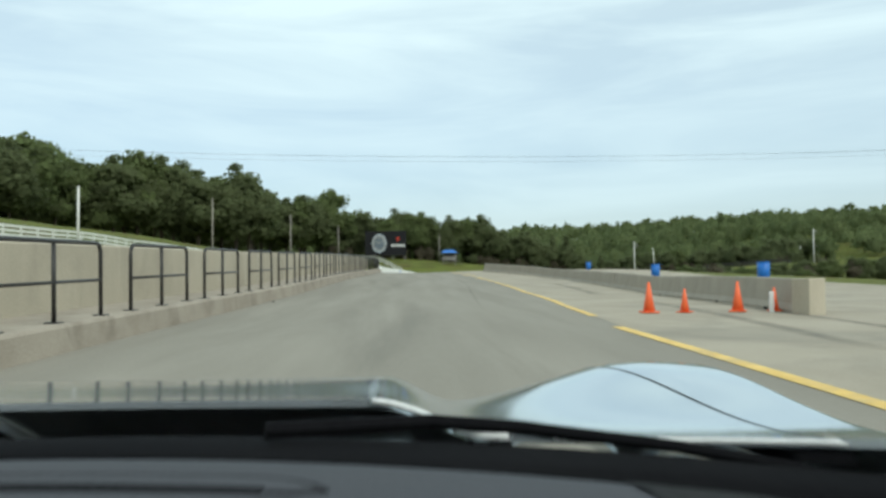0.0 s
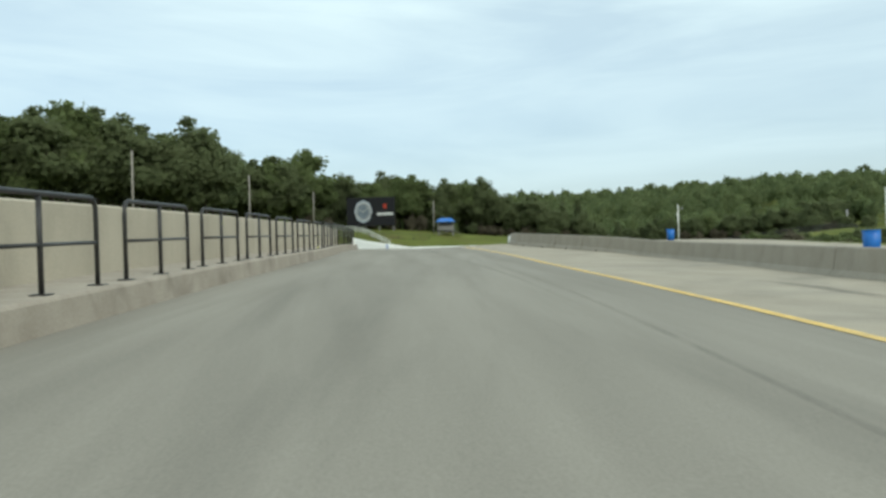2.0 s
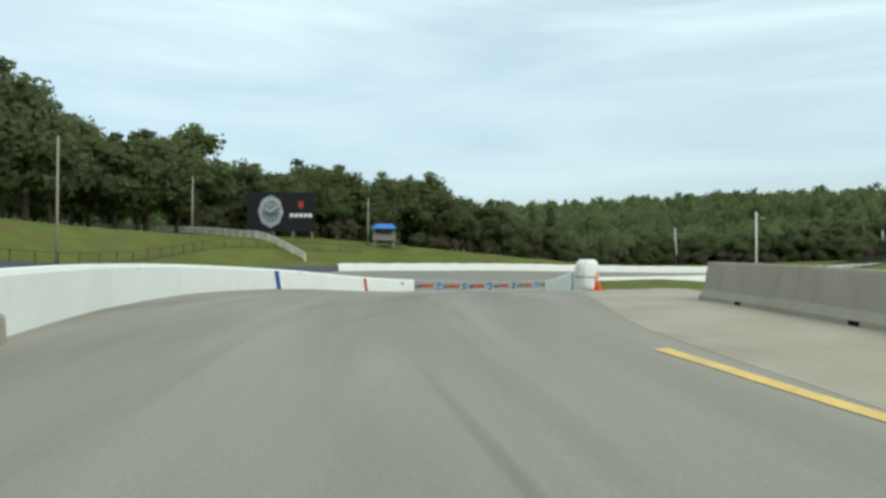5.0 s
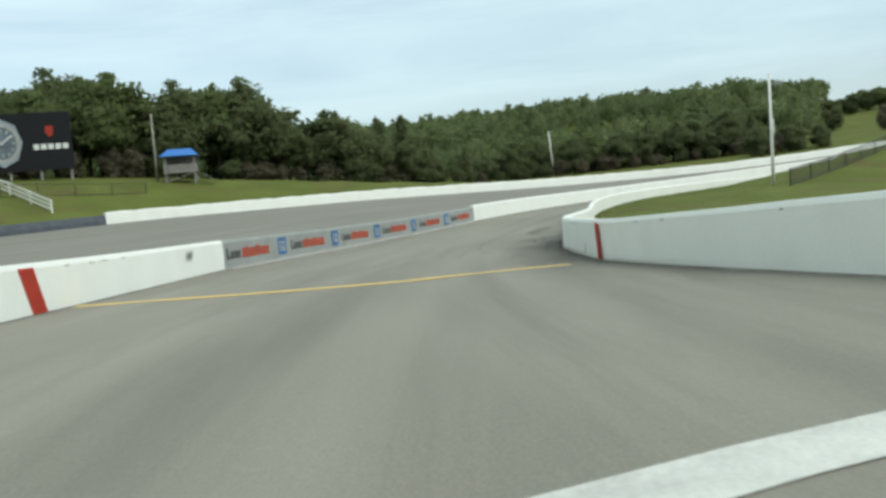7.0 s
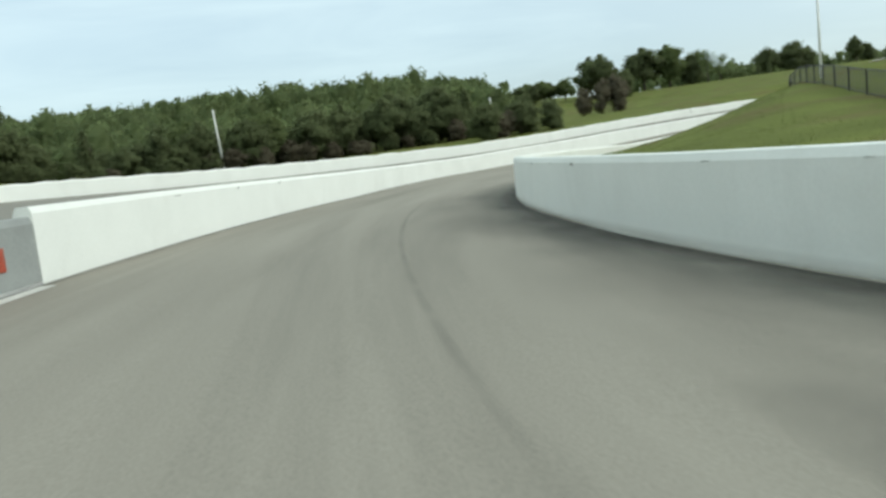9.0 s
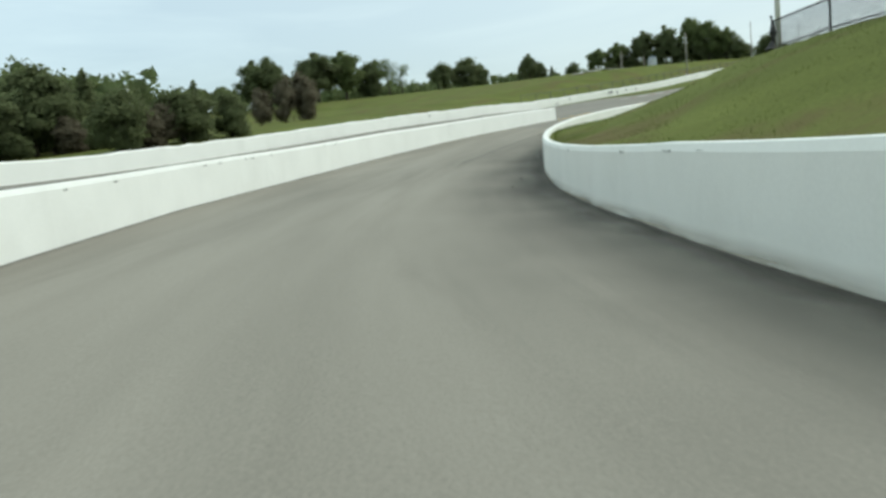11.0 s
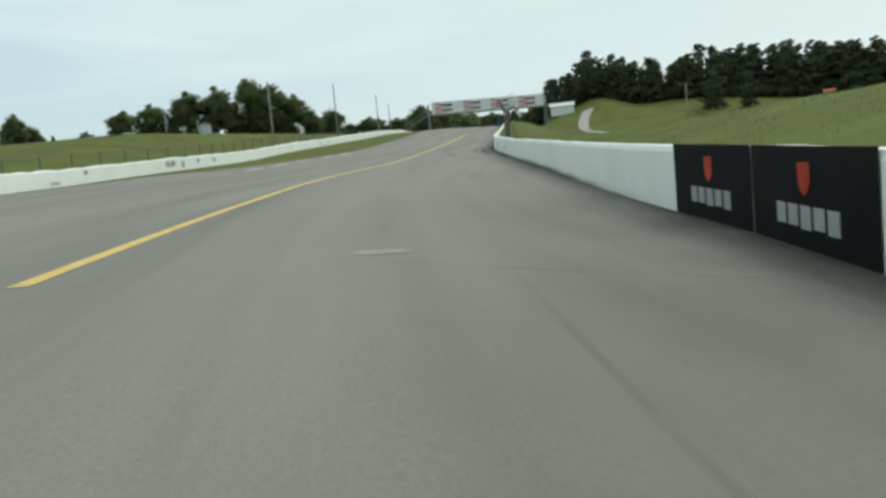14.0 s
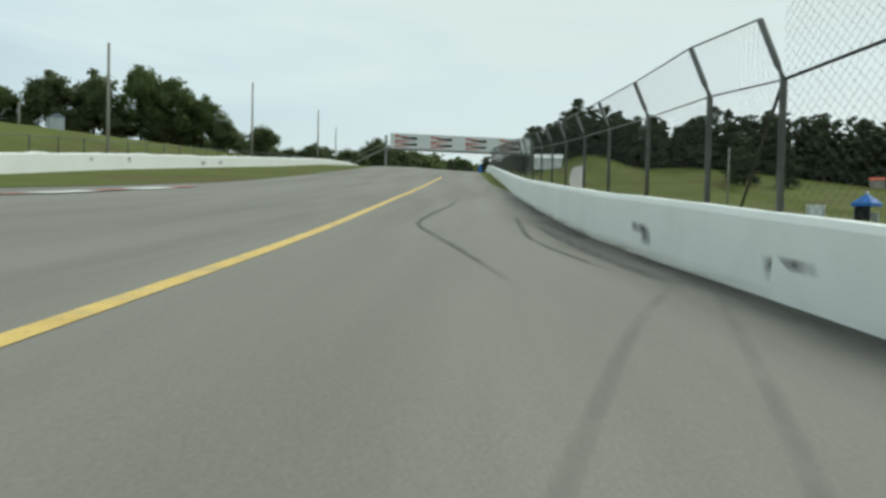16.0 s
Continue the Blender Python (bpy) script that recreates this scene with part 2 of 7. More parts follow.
BLADE = leafy(material("grass_blades", (0.084, 0.104, 0.026), (0.150, 0.172, 0.050), 0.5, 0.9, 0, 8, island=0.3, gloss=0.1), 0.4)
STEEL_DARK = material("dark_steel", (0.012, 0.012, 0.012), (0.03, 0.028, 0.025), 6, 0.5, 0.05, 40)
GALV = material("galvanised_steel", (0.22, 0.22, 0.21), (0.34, 0.34, 0.32), 4, 0.55, 0.05, 40, metal=0.5)
POSTSTEEL = material("weathered_post_steel", (0.10, 0.10, 0.092), (0.19, 0.188, 0.172), 4, 0.6, 0.05, 40, metal=0.3)
WOODPOLE = material("weathered_pole_wood", (0.22, 0.20, 0.17), (0.38, 0.35, 0.30), 3, 0.9, 0.2, 30, streak=(6, 6, 0.6))
WHITEPOLE = material("white_pole_paint", (0.62, 0.62, 0.58), (0.76, 0.76, 0.72), 3, 0.6, 0.05, 30)
FENCEWHITE = material("white_fence_paint", (0.66, 0.66, 0.62), (0.80, 0.80, 0.76), 3, 0.6, 0.05, 30)
BLUE = material("blue_plastic", (0.010, 0.11, 0.42), (0.02, 0.17, 0.55), 3, 0.45, 0.03, 30)
BLUEPAINT = material("blue_stripe_paint", (0.022, 0.125, 0.47), (0.04, 0.18, 0.58), 3, 0.6, 0.05, 30, stain=0.3, stain_scale=2)
REDPAINT = material("red_stripe_paint", (0.62, 0.06, 0.03), (0.75, 0.10, 0.055), 3, 0.6, 0.05, 30, stain=0.3, stain_scale=2)
PALERED = material("faded_red_print", (0.62, 0.13, 0.07), (0.74, 0.19, 0.11), 4, 0.6, 0.03, 30)
PALEBLUE = material("faded_blue_print", (0.08, 0.25, 0.55), (0.13, 0.33, 0.64), 4, 0.6, 0.03, 30)
INK = material("dark_grey_print", (0.12, 0.12, 0.11), (0.19, 0.19, 0.18), 4, 0.6, 0.03, 30)
BLACKBOARD = material("black_board", (0.007, 0.007, 0.009), (0.015, 0.015, 0.018), 3, 0.6, 0.04, 30, gloss=0.25)
PRINTWHITE = material("white_print", (0.62, 0.62, 0.60), (0.78, 0.78, 0.76), 4, 0.5, 0.02, 30)
SILVER = material("silver_print", (0.34, 0.36, 0.38), (0.55, 0.58, 0.60), 2, 0.4, 0.02, 20)
DIAL = material("blue_grey_dial_print", (0.16, 0.20, 0.25), (0.30, 0.36, 0.42), 1.2, 0.4, 0.02, 12)
PALESILVER = material("pale_silver_print", (0.42, 0.50, 0.58), (0.66, 0.73, 0.80), 1.2, 0.4, 0.02, 12)
ORANGE = material("orange_cone_plastic", (0.72, 0.10, 0.025), (0.88, 0.17, 0.045), 4, 0.5, 0.03, 40)
TYREBLACK = material("tyre_rubber", (0.012, 0.012, 0.012), (0.03, 0.03, 0.03), 8, 0.75, 0.15, 50)
TARP = material("white_tarpaulin", (0.66, 0.67, 0.62), (0.80, 0.81, 0.76), 2.5, 0.45, 0.25, 14, stain=0.35, stain_scale=1.3, stain_color=(0.42, 0.40, 0.34))
GREYWOOD = material("grey_timber", (0.16, 0.15, 0.14), (0.30, 0.29, 0.27), 3, 0.9, 0.15, 30)
BARK = material("bark", (0.05, 0.04, 0.03), (0.12, 0.10, 0.08), 5, 0.95, 0.3, 30)
LEAF = leafy(material("broad_leaves", (0.116, 0.152, 0.058), (0.206, 0.246, 0.104), 0.5, 0.9, 0, 3, island=0.2, gloss=0.12, piece=0.0))
LEAFDARK = leafy(material("dark_leaves", (0.112, 0.138, 0.064), (0.186, 0.214, 0.102), 0.5, 0.9, 0, 3, island=0.2, gloss=0.12))
BROWNLEAF = leafy(material("brown_dry_leaves", (0.110, 0.098, 0.066), (0.176, 0.158, 0.106), 0.5, 0.9, 0, 3, island=0.25, gloss=0.1), 0.4)
NEEDLE = leafy(material("pine_needles", (0.062, 0.078, 0.046), (0.116, 0.136, 0.074), 0.5, 0.9, 0, 3, island=0.25, gloss=0.1), 0.25)
WOODS = leafy(material("far_woods_leaves", (0.114, 0.150, 0.064), (0.198, 0.236, 0.104), 0.04, 0.9, 0, 0.25, island=0.18, gloss=0.12))
MESHWIRE = material("fence_wire", (0.07, 0.07, 0.07), (0.14, 0.14, 0.13), 5, 0.5, 0, 40, metal=0.4)
GUARD = material("blue_grey_tyre_wall", (0.05, 0.06, 0.075), (0.12, 0.135, 0.16), 2, 0.7, 0.2, 12)
GRAVEL = material("gravel_path", (0.30, 0.28, 0.25), (0.42, 0.40, 0.36), 1.5, 0.95, 0.3, 25)
CARPAINT = material("silver_blue_metallic_paint", (0.52, 0.57, 0.60), (0.62, 0.67, 0.70), 1.0, 0.10, 0.0, 200, metal=0.75)
DASH = material("dark_grey_dash_leather", (0.042, 0.043, 0.049), (0.066, 0.067, 0.076), 2.0, 0.7, 0.12, 180, gloss=0.2)
BLACKTRIM = material("black_trim_plastic", (0.004, 0.004, 0.005), (0.009, 0.009, 0.010), 3.0, 0.9, 0.05, 120, gloss=0.05)
TAPE = material("yellow_tape", (0.55, 0.55, 0.18), (0.70, 0.70, 0.28), 8, 0.5, 0.02, 60)
STITCH = material("red_stitching", (0.25, 0.03, 0.03), (0.36, 0.05, 0.05), 30, 0.7, 0.1, 200)
RIM = material("dark_alloy_rim", (0.10, 0.10, 0.105), (0.18, 0.18, 0.19), 5, 0.35, 0.02, 60, metal=0.8)
LAMPGLASS = material("headlight_glass", (0.55, 0.58, 0.60), (0.70, 0.72, 0.74), 6, 0.08, 0.0, 60)
CABLE = material("cable_rubber", (0.02, 0.02, 0.02), (0.04, 0.04, 0.04), 4, 0.7, 0, 20)


# ---- mesh helpers ----
def finish(name, bm, mat, smooth=False):
    me = bpy.data.meshes.new(name)
    bm.normal_update()
    bm.to_mesh(me)
    bm.free()
    me.materials.append(mat)
    if smooth:
        for p in me.polygons:
            p.use_smooth = True
    return me


def part(name, bm, mat, parent, label="", smooth=False):
    ob = new(name, finish(name, bm, mat, smooth))
    ob.parent = parent
    return tagged(ob, label) if label else ob


def thing(name, place, label, category, group="", turn=0.0, kind=""):
    ob = new(name)
    ob.matrix_basis = Matrix.Translation(place) @ Matrix.Rotation(turn, 4, "Z")
    return tagged(ob, label, category, group, kind)


def block(bm, x0, x1, y0, y1, z0, z1, bevel=0.0):
    """A box with bevelled edges."""
    r = bmesh.ops.create_cube(bm, size=1.0)
    vs = r["verts"]
    for v in vs:
        v.co = Vector(((x0 + x1) / 2 + v.co.x * (x1 - x0), (y0 + y1) / 2 + v.co.y * (y1 - y0), (z0 + z1) / 2 + v.co.z * (z1 - z0)))
    if bevel:
        es = list({e for v in vs for e in v.link_edges})
        bmesh.ops.bevel(bm, geom=es, offset=bevel, segments=2, affect="EDGES", profile=0.6)
    return bm


def tube(bm, pts, radius, sides=8, ends=None):
    """A round bar along pts; radius may be a pair for a taper."""
    pts = [Vector(p) for p in pts]
    r0, r1 = radius if isinstance(radius, tuple) else (radius, radius)
    rings = []
    for i, p in enumerate(pts):
        d = (pts[min(i + 1, len(pts) - 1)] - pts[max(i - 1, 0)]).normalized()
        a = d.cross(Vector((0, 0, 1))) if abs(d.z) < 0.95 else d.cross(Vector((1, 0, 0)))
        a.normalize()
        b = d.cross(a)
        r = r0 + (r1 - r0) * i / (len(pts) - 1)
        rings.append([bm.verts.new(p + r * (math.cos(k * 2 * math.pi / sides) * a + math.sin(k * 2 * math.pi / sides) * b)) for k in range(sides)])
    for u, v in zip(rings, rings[1:]):
        for k in range(sides):
            bm.faces.new((u[k], u[(k + 1) % sides], v[(k + 1) % sides], v[k]))
    bm.faces.new(rings[0][::-1])
    bm.faces.new(rings[-1])
    return bm


def smoothstep(e):
    e = np.clip(e, 0.0, 1.0)
    return e * e * (3 - 2 * e)


# ---- the line of the pit exit road: x, y, z ----
LINE = [(0, -60, -1.2), (0, -40, -0.8), (0, -20, -0.4), (0, 0, 0), (-0.05, 14.83, 0.31), (-0.12, 29.89, 0.62), (0, 45.21, 1.05), (0.08, 60.94, 1.4), (0.55, 77.0, 1.76), (1.63, 93.33, 1.93), (4.67, 110.19, 1.57), (10.87, 127.7, 0.72), (20.22, 144.5, 0.2), (33.08, 158.36, 0.2), (48.49, 168.9, 0.18), (65.47, 176.25, 0.12), (83.82, 179.85, 0.68), (103.34, 179.92, 1.86), (123.12, 176.99, 2.98), (142.62, 171.06, 4.09), (180.4, 158.0, 6.1), (218.2, 144.9, 8.2), (256.0, 131.8, 10.3), (293.8, 118.7, 12.0), (331.6, 105.6, 12.6), (420, 75, 12.0)]


def spline(pts, step):
    """Points about step apart on a smooth curve through pts."""
    p = np.array(pts, float)
    p = np.vstack([2 * p[0] - p[1], p, 2 * p[-1] - p[-2]])
    out = []
    for i in range(1, len(p) - 2):
        n = max(2, int(np.linalg.norm(p[i + 1] - p[i]) / step))
        for k in range(n):
            u = k / n
            out.append(0.5 * (2 * p[i] + (p[i + 1] - p[i - 1]) * u + (2 * p[i - 1] - 5 * p[i] + 4 * p[i + 1] - p[i + 2]) * u * u + (3 * p[i] - p[i - 1] - 3 * p[i + 1] + p[i + 2]) * u**3))
    out.append(p[-2])
    return np.array(out)


CL = spline(LINE, 1.5)
CS = np.r_[0, np.cumsum(np.linalg.norm(np.diff(CL[:, :2], axis=0), axis=1))] - 40.0  # s = 20 abreast of the start
CT = np.gradient(CL[:, :2], axis=0)
CT /= np.linalg.norm(CT, axis=1)[:, None]
CN = np.stack([CT[:, 1], -CT[:, 0]], 1)  # to the right


def at(s, d=0.0):
    """The point at s along the road, d to its right."""
    x, y = np.interp(s, CS, CL[:, 0]), np.interp(s, CS, CL[:, 1])
    nx, ny = np.interp(s, CS, CN[:, 0]), np.interp(s, CS, CN[:, 1])
    return np.stack([x + d * nx, y + d * ny], -1)


def to_sd(xy):
    xy = np.atleast_2d(np.asarray(xy, float))
    s, d = np.empty(len(xy)), np.empty(len(xy))
    for a in range(0, len(xy), 4000):
        q = xy[a : a + 4000]
        dist = ((q[:, None] - CL[None, :, :2]) ** 2).sum(-1)
        i = dist.argmin(1)
        off = q - CL[i, :2]
        s[a : a + 4000] = CS[i] + (off * CT[i]).sum(1)
        d[a : a + 4000] = (off * CN[i]).sum(1)
    return s, d


# outer edge of the race track, seen beyond the pit exit wall
OUTER = spline([(-21, -80), (-21, 60), (-21, 120), (-18.5, 145), (-10, 166), (2.5, 182), (20, 189), (40, 194), (60, 197.5), (80, 198), (100, 197.5), (125, 195.5), (146, 191.5), (160, 187.0), (171, 182.5), (184, 178.5), (200, 173.8), (220, 167), (250, 156.7), (290, 143), (330, 129), (420, 98)], 3.0)
OS = np.r_[0, np.cumsum(np.linalg.norm(np.diff(OUTER, axis=0), axis=1))]
OT = np.gradient(OUTER, axis=0)
OT /= np.linalg.norm(OT, axis=1)[:, None]
O_END = OS[((OUTER - [2.5, 182]) ** 2).sum(1).argmin()]  # where the white far wall begins


def outside(xy):
    """Distance beyond the track's outer edge, and the place along it."""
    xy = np.atleast_2d(np.asarray(xy, float))
    o, a_ = np.empty(len(xy)), np.empty(len(xy))
    for a in range(0, len(xy), 4000):
        q = xy[a : a + 4000]
        i = ((q[:, None] - OUTER[None]) ** 2).sum(-1).argmin(1)
        off = q - OUTER[i]
        o[a : a + 4000] = off[:, 1] * OT[i, 0] - off[:, 0] * OT[i, 1]
        a_[a : a + 4000] = OS[i]
    return o, a_


R_WALL = ([60, 130, 137, 143, 148, 154, 160, 165, 168, 171, 175, 179, 182, 185, 191, 205, 218, 223, 230, 235, 238, 241, 245, 248, 252, 255, 259, 263, 266, 269, 272, 275, 279, 285, 290, 296, 306, 312, 316, 320, 326, 334, 345, 359, 385, 415, 440, 520],
          [9, 6.5, 6.1, 5.0, 3.85, 3.48, 3.65, 4.22, 4.30, 4.15, 3.66, 3.24, 2.98, 2.72, 2.5, 3.0, 3.9, 3.88, 3.58, 3.34, 3.16, 2.96, 2.68, 2.54, 2.44, 2.54, 2.84, 3.24, 3.68, 4.2, 4.6, 4.75, 4.95, 5.22, 5.2, 4.8, 4.0, 3.4, 2.85, 2.45, 2.22, 2.1, 1.95, 1.9, 1.7, 1.4, 1.4, 2.0])
L_WALL = ([106, 112, 120, 130, 143, 153, 157, 161, 165, 170, 175, 179, 188, 196, 205, 215, 225, 237, 245, 254, 259, 262, 271],
          [-4.2, -5.0, -5.8, -6.1, -6.1, -6.2, -5.7, -5.2, -4.8, -4.4, -4.1, -4.0, -3.6, -3.4, -3.9, -4.9, -5.6, -5.6, -5.58, -4.98, -4.3, -3.88, -3.08])
R_HIGH = ([131, 140, 148, 154, 160, 166, 175, 190, 205, 217, 231, 246, 256, 269, 520], [1.08, 0.97, 0.88, 0.88, 0.87, 0.95, 1.02, 1.05, 1.10, 1.18, 1.12, 1.04, 1.01, 0.98, 0.95])  # height of the right wall
TURF_LOW = ([131, 150, 164, 174, 184, 206, 217, 226, 245, 252, 260, 276, 300, 345, 520], [0.46, 0.55, 0.56, 0.62, 0.72, 0.62, 0.4, 0.14, 0.14, 0.35, 0.55, 0.6, 0.4, 0.25, 0.25])  # how far the turf lies below the wall's top
KERB_X = ([-44, -20, 10, 31, 47, 62, 75, 88], [-4.8, -4.6, -4.23, -3.65, -3.36, -3.05, -3.0, -3.1])  # kerb face x over y
RIGHT_TILT = ([0, 44, 54, 85, 100, 113, 122, 152, 168, 212, 226, 300, 520], [0, -0.010, -0.03, -0.03, 0.0, 0.033, 0.035, 0.01, -0.015, -0.042, -0.052, -0.05, -0.03])
LEFT_TILT = ([0, 25, 40, 55, 90, 106, 130, 165, 212, 226, 300, 520], [0.012, 0.017, 0.032, 0.06, 0.055, 0.012, 0.02, 0.03, 0.045, 0.052, 0.05, 0.045])
BANK = ([100, 150, 172, 184, 196, 206, 216, 225, 232, 240, 248, 255, 262, 270, 285, 300, 320, 350, 400, 520], [-0.3, -0.3, -0.1, 0.35, 0.9, 1.6, 2.3, 2.65, 2.9, 2.72, 2.0, 1.75, 1.55, 1.7, 1.5, 0.7, -0.4, -1.7, -2.7, -2.0])
RISE = ([0, 160, 225, O_END - 12, O_END + 8, O_END + 35, O_END + 60, O_END + 110, O_END + 145, O_END + 200, O_END + 300, 900], [5.0, 5.0, 5.2, 4.6, 3.4, 1.6, 0.0, 0.4, 2.0, 4.6, 4.2, 4.0])
MOUNDS = [(-10, 235, 45, 30, 2.5), (160, 335, 90, 60, 6.0), (262, 505, 165, 128, 19.5), (60, 560, 200, 120, 13), (480, 400, 180, 130, 5), (330, 70, 65, 50, 11), (-140, 180, 70, 90, 8), (270, 245, 60, 40, 1.5), (-250, 520, 260, 160, 14), (700, 250, 250, 200, 4)]

CREST = ([306, 320, 338, 356, 366, 385, 405, 420, 440, 463, 503, 520], [0, 0.25, 0.62, 1.17, 1.5, 2.1, 2.75, 3.05, 3.1, 2.2, 1.2, 0.8])  # the road climbs to a crest


def climb(s, d):
    return np.interp(s, *CREST) * (1 - smoothstep((d - 6) / 14)) * (1 - smoothstep((-d - 14) / 25))


def ground_z(x, y):
    """Height of the land."""
    x, y = np.atleast_1d(np.asarray(x, float)), np.atleast_1d(np.asarray(y, float))
    xy = np.stack([x, y], 1)
    s, d = to_sd(xy)
    z = np.interp(s, CS, CL[:, 2]) + climb(s, d)
    r = np.interp(s, *R_WALL)
    z = z + np.where(d > 0, np.interp(s, *RIGHT_TILT) * np.minimum(d, r + 0.3), np.interp(s, *LEFT_TILT) * np.minimum(-d, np.interp(s, [90, 125, 272, 298], [7, 30, 30, 10])))
    e = d - r - 0.2
    behind = smoothstep((s - 130.5) / 3) * np.where(e > 0, 1.0, 0.0)
    z = z + behind * (np.interp(s, *R_HIGH) - np.interp(s, *TURF_LOW) + np.interp(s, *BANK) * smoothstep(e / 11) + 0.012 * np.clip(e - 12, 0, 60))
    z = z + np.interp(s, [428, 452, 480, 520], [0.0, 1.2, 4.9, 7.5]) * smoothstep((d - 5) / 10) * (1 - smoothstep((d - 24) / 13))
    fall = np.interp(s, [105, 131, 250, 280], [0.0, 1.0, 1.0, 0.0])
    z = z - fall * np.interp(s, [131, 165, 190, 215, 250], [0.115, 0.12, 0.20, 0.20, 0.24]) * np.clip(e - 14, 0, 32) * (d > 0)
    z = z - np.interp(s, [-20, 10, 105, 131], [1.0, 1.0, 1.0, 0.0]) * 0.05 * np.clip(d - 24, 0, 30)
    o, a_ = outside(xy)
    z = z + np.where(d < 0, np.interp(a_, *RISE) * smoothstep((o - 0.5) / 18), 0)
    z = z + np.where((d < 0) & (s > 272), np.interp(s, [272, 284, 298, 318, 332, 352, 420], [0, -0.10, 0.12, 0.22, 0.18, 0.40, 0.50]) * smoothstep((o + 5.5) / 5.2), 0)
    for cx, cy, rx, ry, h in MOUNDS:
        z = z + h * np.exp(-(((x - cx) / rx) ** 2) - ((y - cy) / ry) ** 2) * (1 - np.exp(-((d / 25.0) ** 2)))
    return z


def gz(x, y):
    return float(ground_z(x, y)[0])


def on(s, d, up=0.0):
    """A point of the ground at s, d."""
    p = at(s, d)
    return Vector((p[0], p[1], gz(p[0], p[1]) + up))


def sheet(name, s_list, edge_l, edge_r, mat, up, label, category, lanes=8, kind="structure"):
    """A surface between two edges given as functions of s."""
    vs, fs = [], []
    for s in s_list:
        for k in range(lanes + 1):
            d = edge_l(s) + (edge_r(s) - edge_l(s)) * k / lanes
            vs.append((*at(s, d), 0))
    v = np.array(vs)
    v[:, 2] = ground_z(v[:, 0], v[:, 1]) + up
    n = lanes + 1
    for i in range(len(s_list) - 1):
        for k in range(lanes):
            fs.append((i * n + k, i * n + k + 1, (i + 1) * n + k + 1, (i + 1) * n + k))
    me = bpy.data.meshes.new(name)
    me.from_pydata(v.tolist(), [], fs)
    me.materials.append(mat)
    layer = me.uv_layers.new(name="UVMap")
    sd = [(s, edge_l(s) + (edge_r(s) - edge_l(s)) * k / lanes) for s in s_list for k in range(lanes + 1)]
    layer.data.foreach_set("uv", np.array([sd[lp.vertex_index] for lp in me.loops], float).ravel())
    for p in me.polygons:
        p.use_smooth = True
    ob = new(name, me)
    return tagged(ob, label, category, kind=kind)


def extrude_along(pts, profile, closed_ends=True, tall=None):
    """A bmesh: the profile (offset to the right, height) carried along pts (x, y, z); tall scales the height on the way."""
    bm = bmesh.new()
    p = np.array(pts, float)
    t = np.gradient(p[:, :2], axis=0)
    t /= np.linalg.norm(t, axis=1)[:, None]
    rings = []
    for i, (q, u) in enumerate(zip(p, t)):
        k = 1.0 if tall is None else tall[i]
        rings.append([bm.verts.new((q[0] + a * u[1], q[1] - a * u[0], q[2] + (h * k if h > 0 else h))) for a, h in profile])
    for u, v in zip(rings, rings[1:]):
        for k in range(len(profile)):
            bm.faces.new((u[k], v[k], v[(k + 1) % len(profile)], u[(k + 1) % len(profile)]))
    if closed_ends:
        bm.faces.new(rings[0])
        bm.faces.new(rings[-1][::-1])
    bmesh.ops.recalc_face_normals(bm, faces=bm.faces)
    return bm


def wall_along(name, pts, height, thick, mat, label, parent=None, tall=None):
    """A cast wall with chamfered top, foot sunk in the ground."""
    h, w = height, thick / 2
    prof = [(-w - 0.03, -0.4), (-w, 0.0), (-w + 0.01, h - 0.09), (-w + 0.045, h - 0.01), (-w + 0.06, h), (w - 0.06, h), (w - 0.045, h - 0.01), (w - 0.01, h - 0.09), (w, 0.0), (w + 0.03, -0.4)]
    me = finish(name, extrude_along(pts, prof, True, tall), mat)
    ob = new(name, me)
    if parent:
        ob.parent = parent
        return ob
    return tagged(ob, label, "wall", kind="structure")


def line_pts(s0, s1, d_of, step=1.5, up=0.0):
    n = max(2, int((s1 - s0) / step) + 1)
    out = []
    for s in np.linspace(s0, s1, n):
        p = at(s, d_of(s))
        out.append((p[0], p[1]))
    q = np.array(out)
    return np.c_[q, road_z(np.linspace(s0, s1, n), np.array([d_of(s) for s in np.linspace(s0, s1, n)])) + up]


def road_z(s, d):
    """Height of the paved surface at s, d (without banks and fields)."""
    z = np.interp(s, CS, CL[:, 2]) + climb(s, np.asarray(d, float))
    return z + np.where(d > 0, np.interp(s, *RIGHT_TILT) * d, -np.interp(s, *LEFT_TILT) * d)


# ---- ground: one sheet to the horizon ----
def axis_steps(a, b, fine, far):
    core = np.arange(a, b + fine, fine)
    grow, step, x = [], fine, b
    while x < far:
        step *= 1.25
        x += step
        grow.append(x)
    grow_n, step, x = [], fine, a
    while x > -far:
        step *= 1.25
        x -= step
        grow_n.append(x)
    return np.r_[grow_n[::-1], core, grow]


gx, gy = axis_steps(-70, 340, 2.5, 3500), axis_steps(-60, 300, 2.5, 3500)
GX, GY = np.meshgrid(gx, gy, indexing="ij")
fx, fy = GX.ravel(), GY.ravel()
gzv = ground_z(fx, fy)
g_s, g_d = to_sd(np.stack([fx, fy], 1))
g_o, g_a = outside(np.stack([fx, fy], 1))
g_r = np.interp(g_s, *R_WALL)
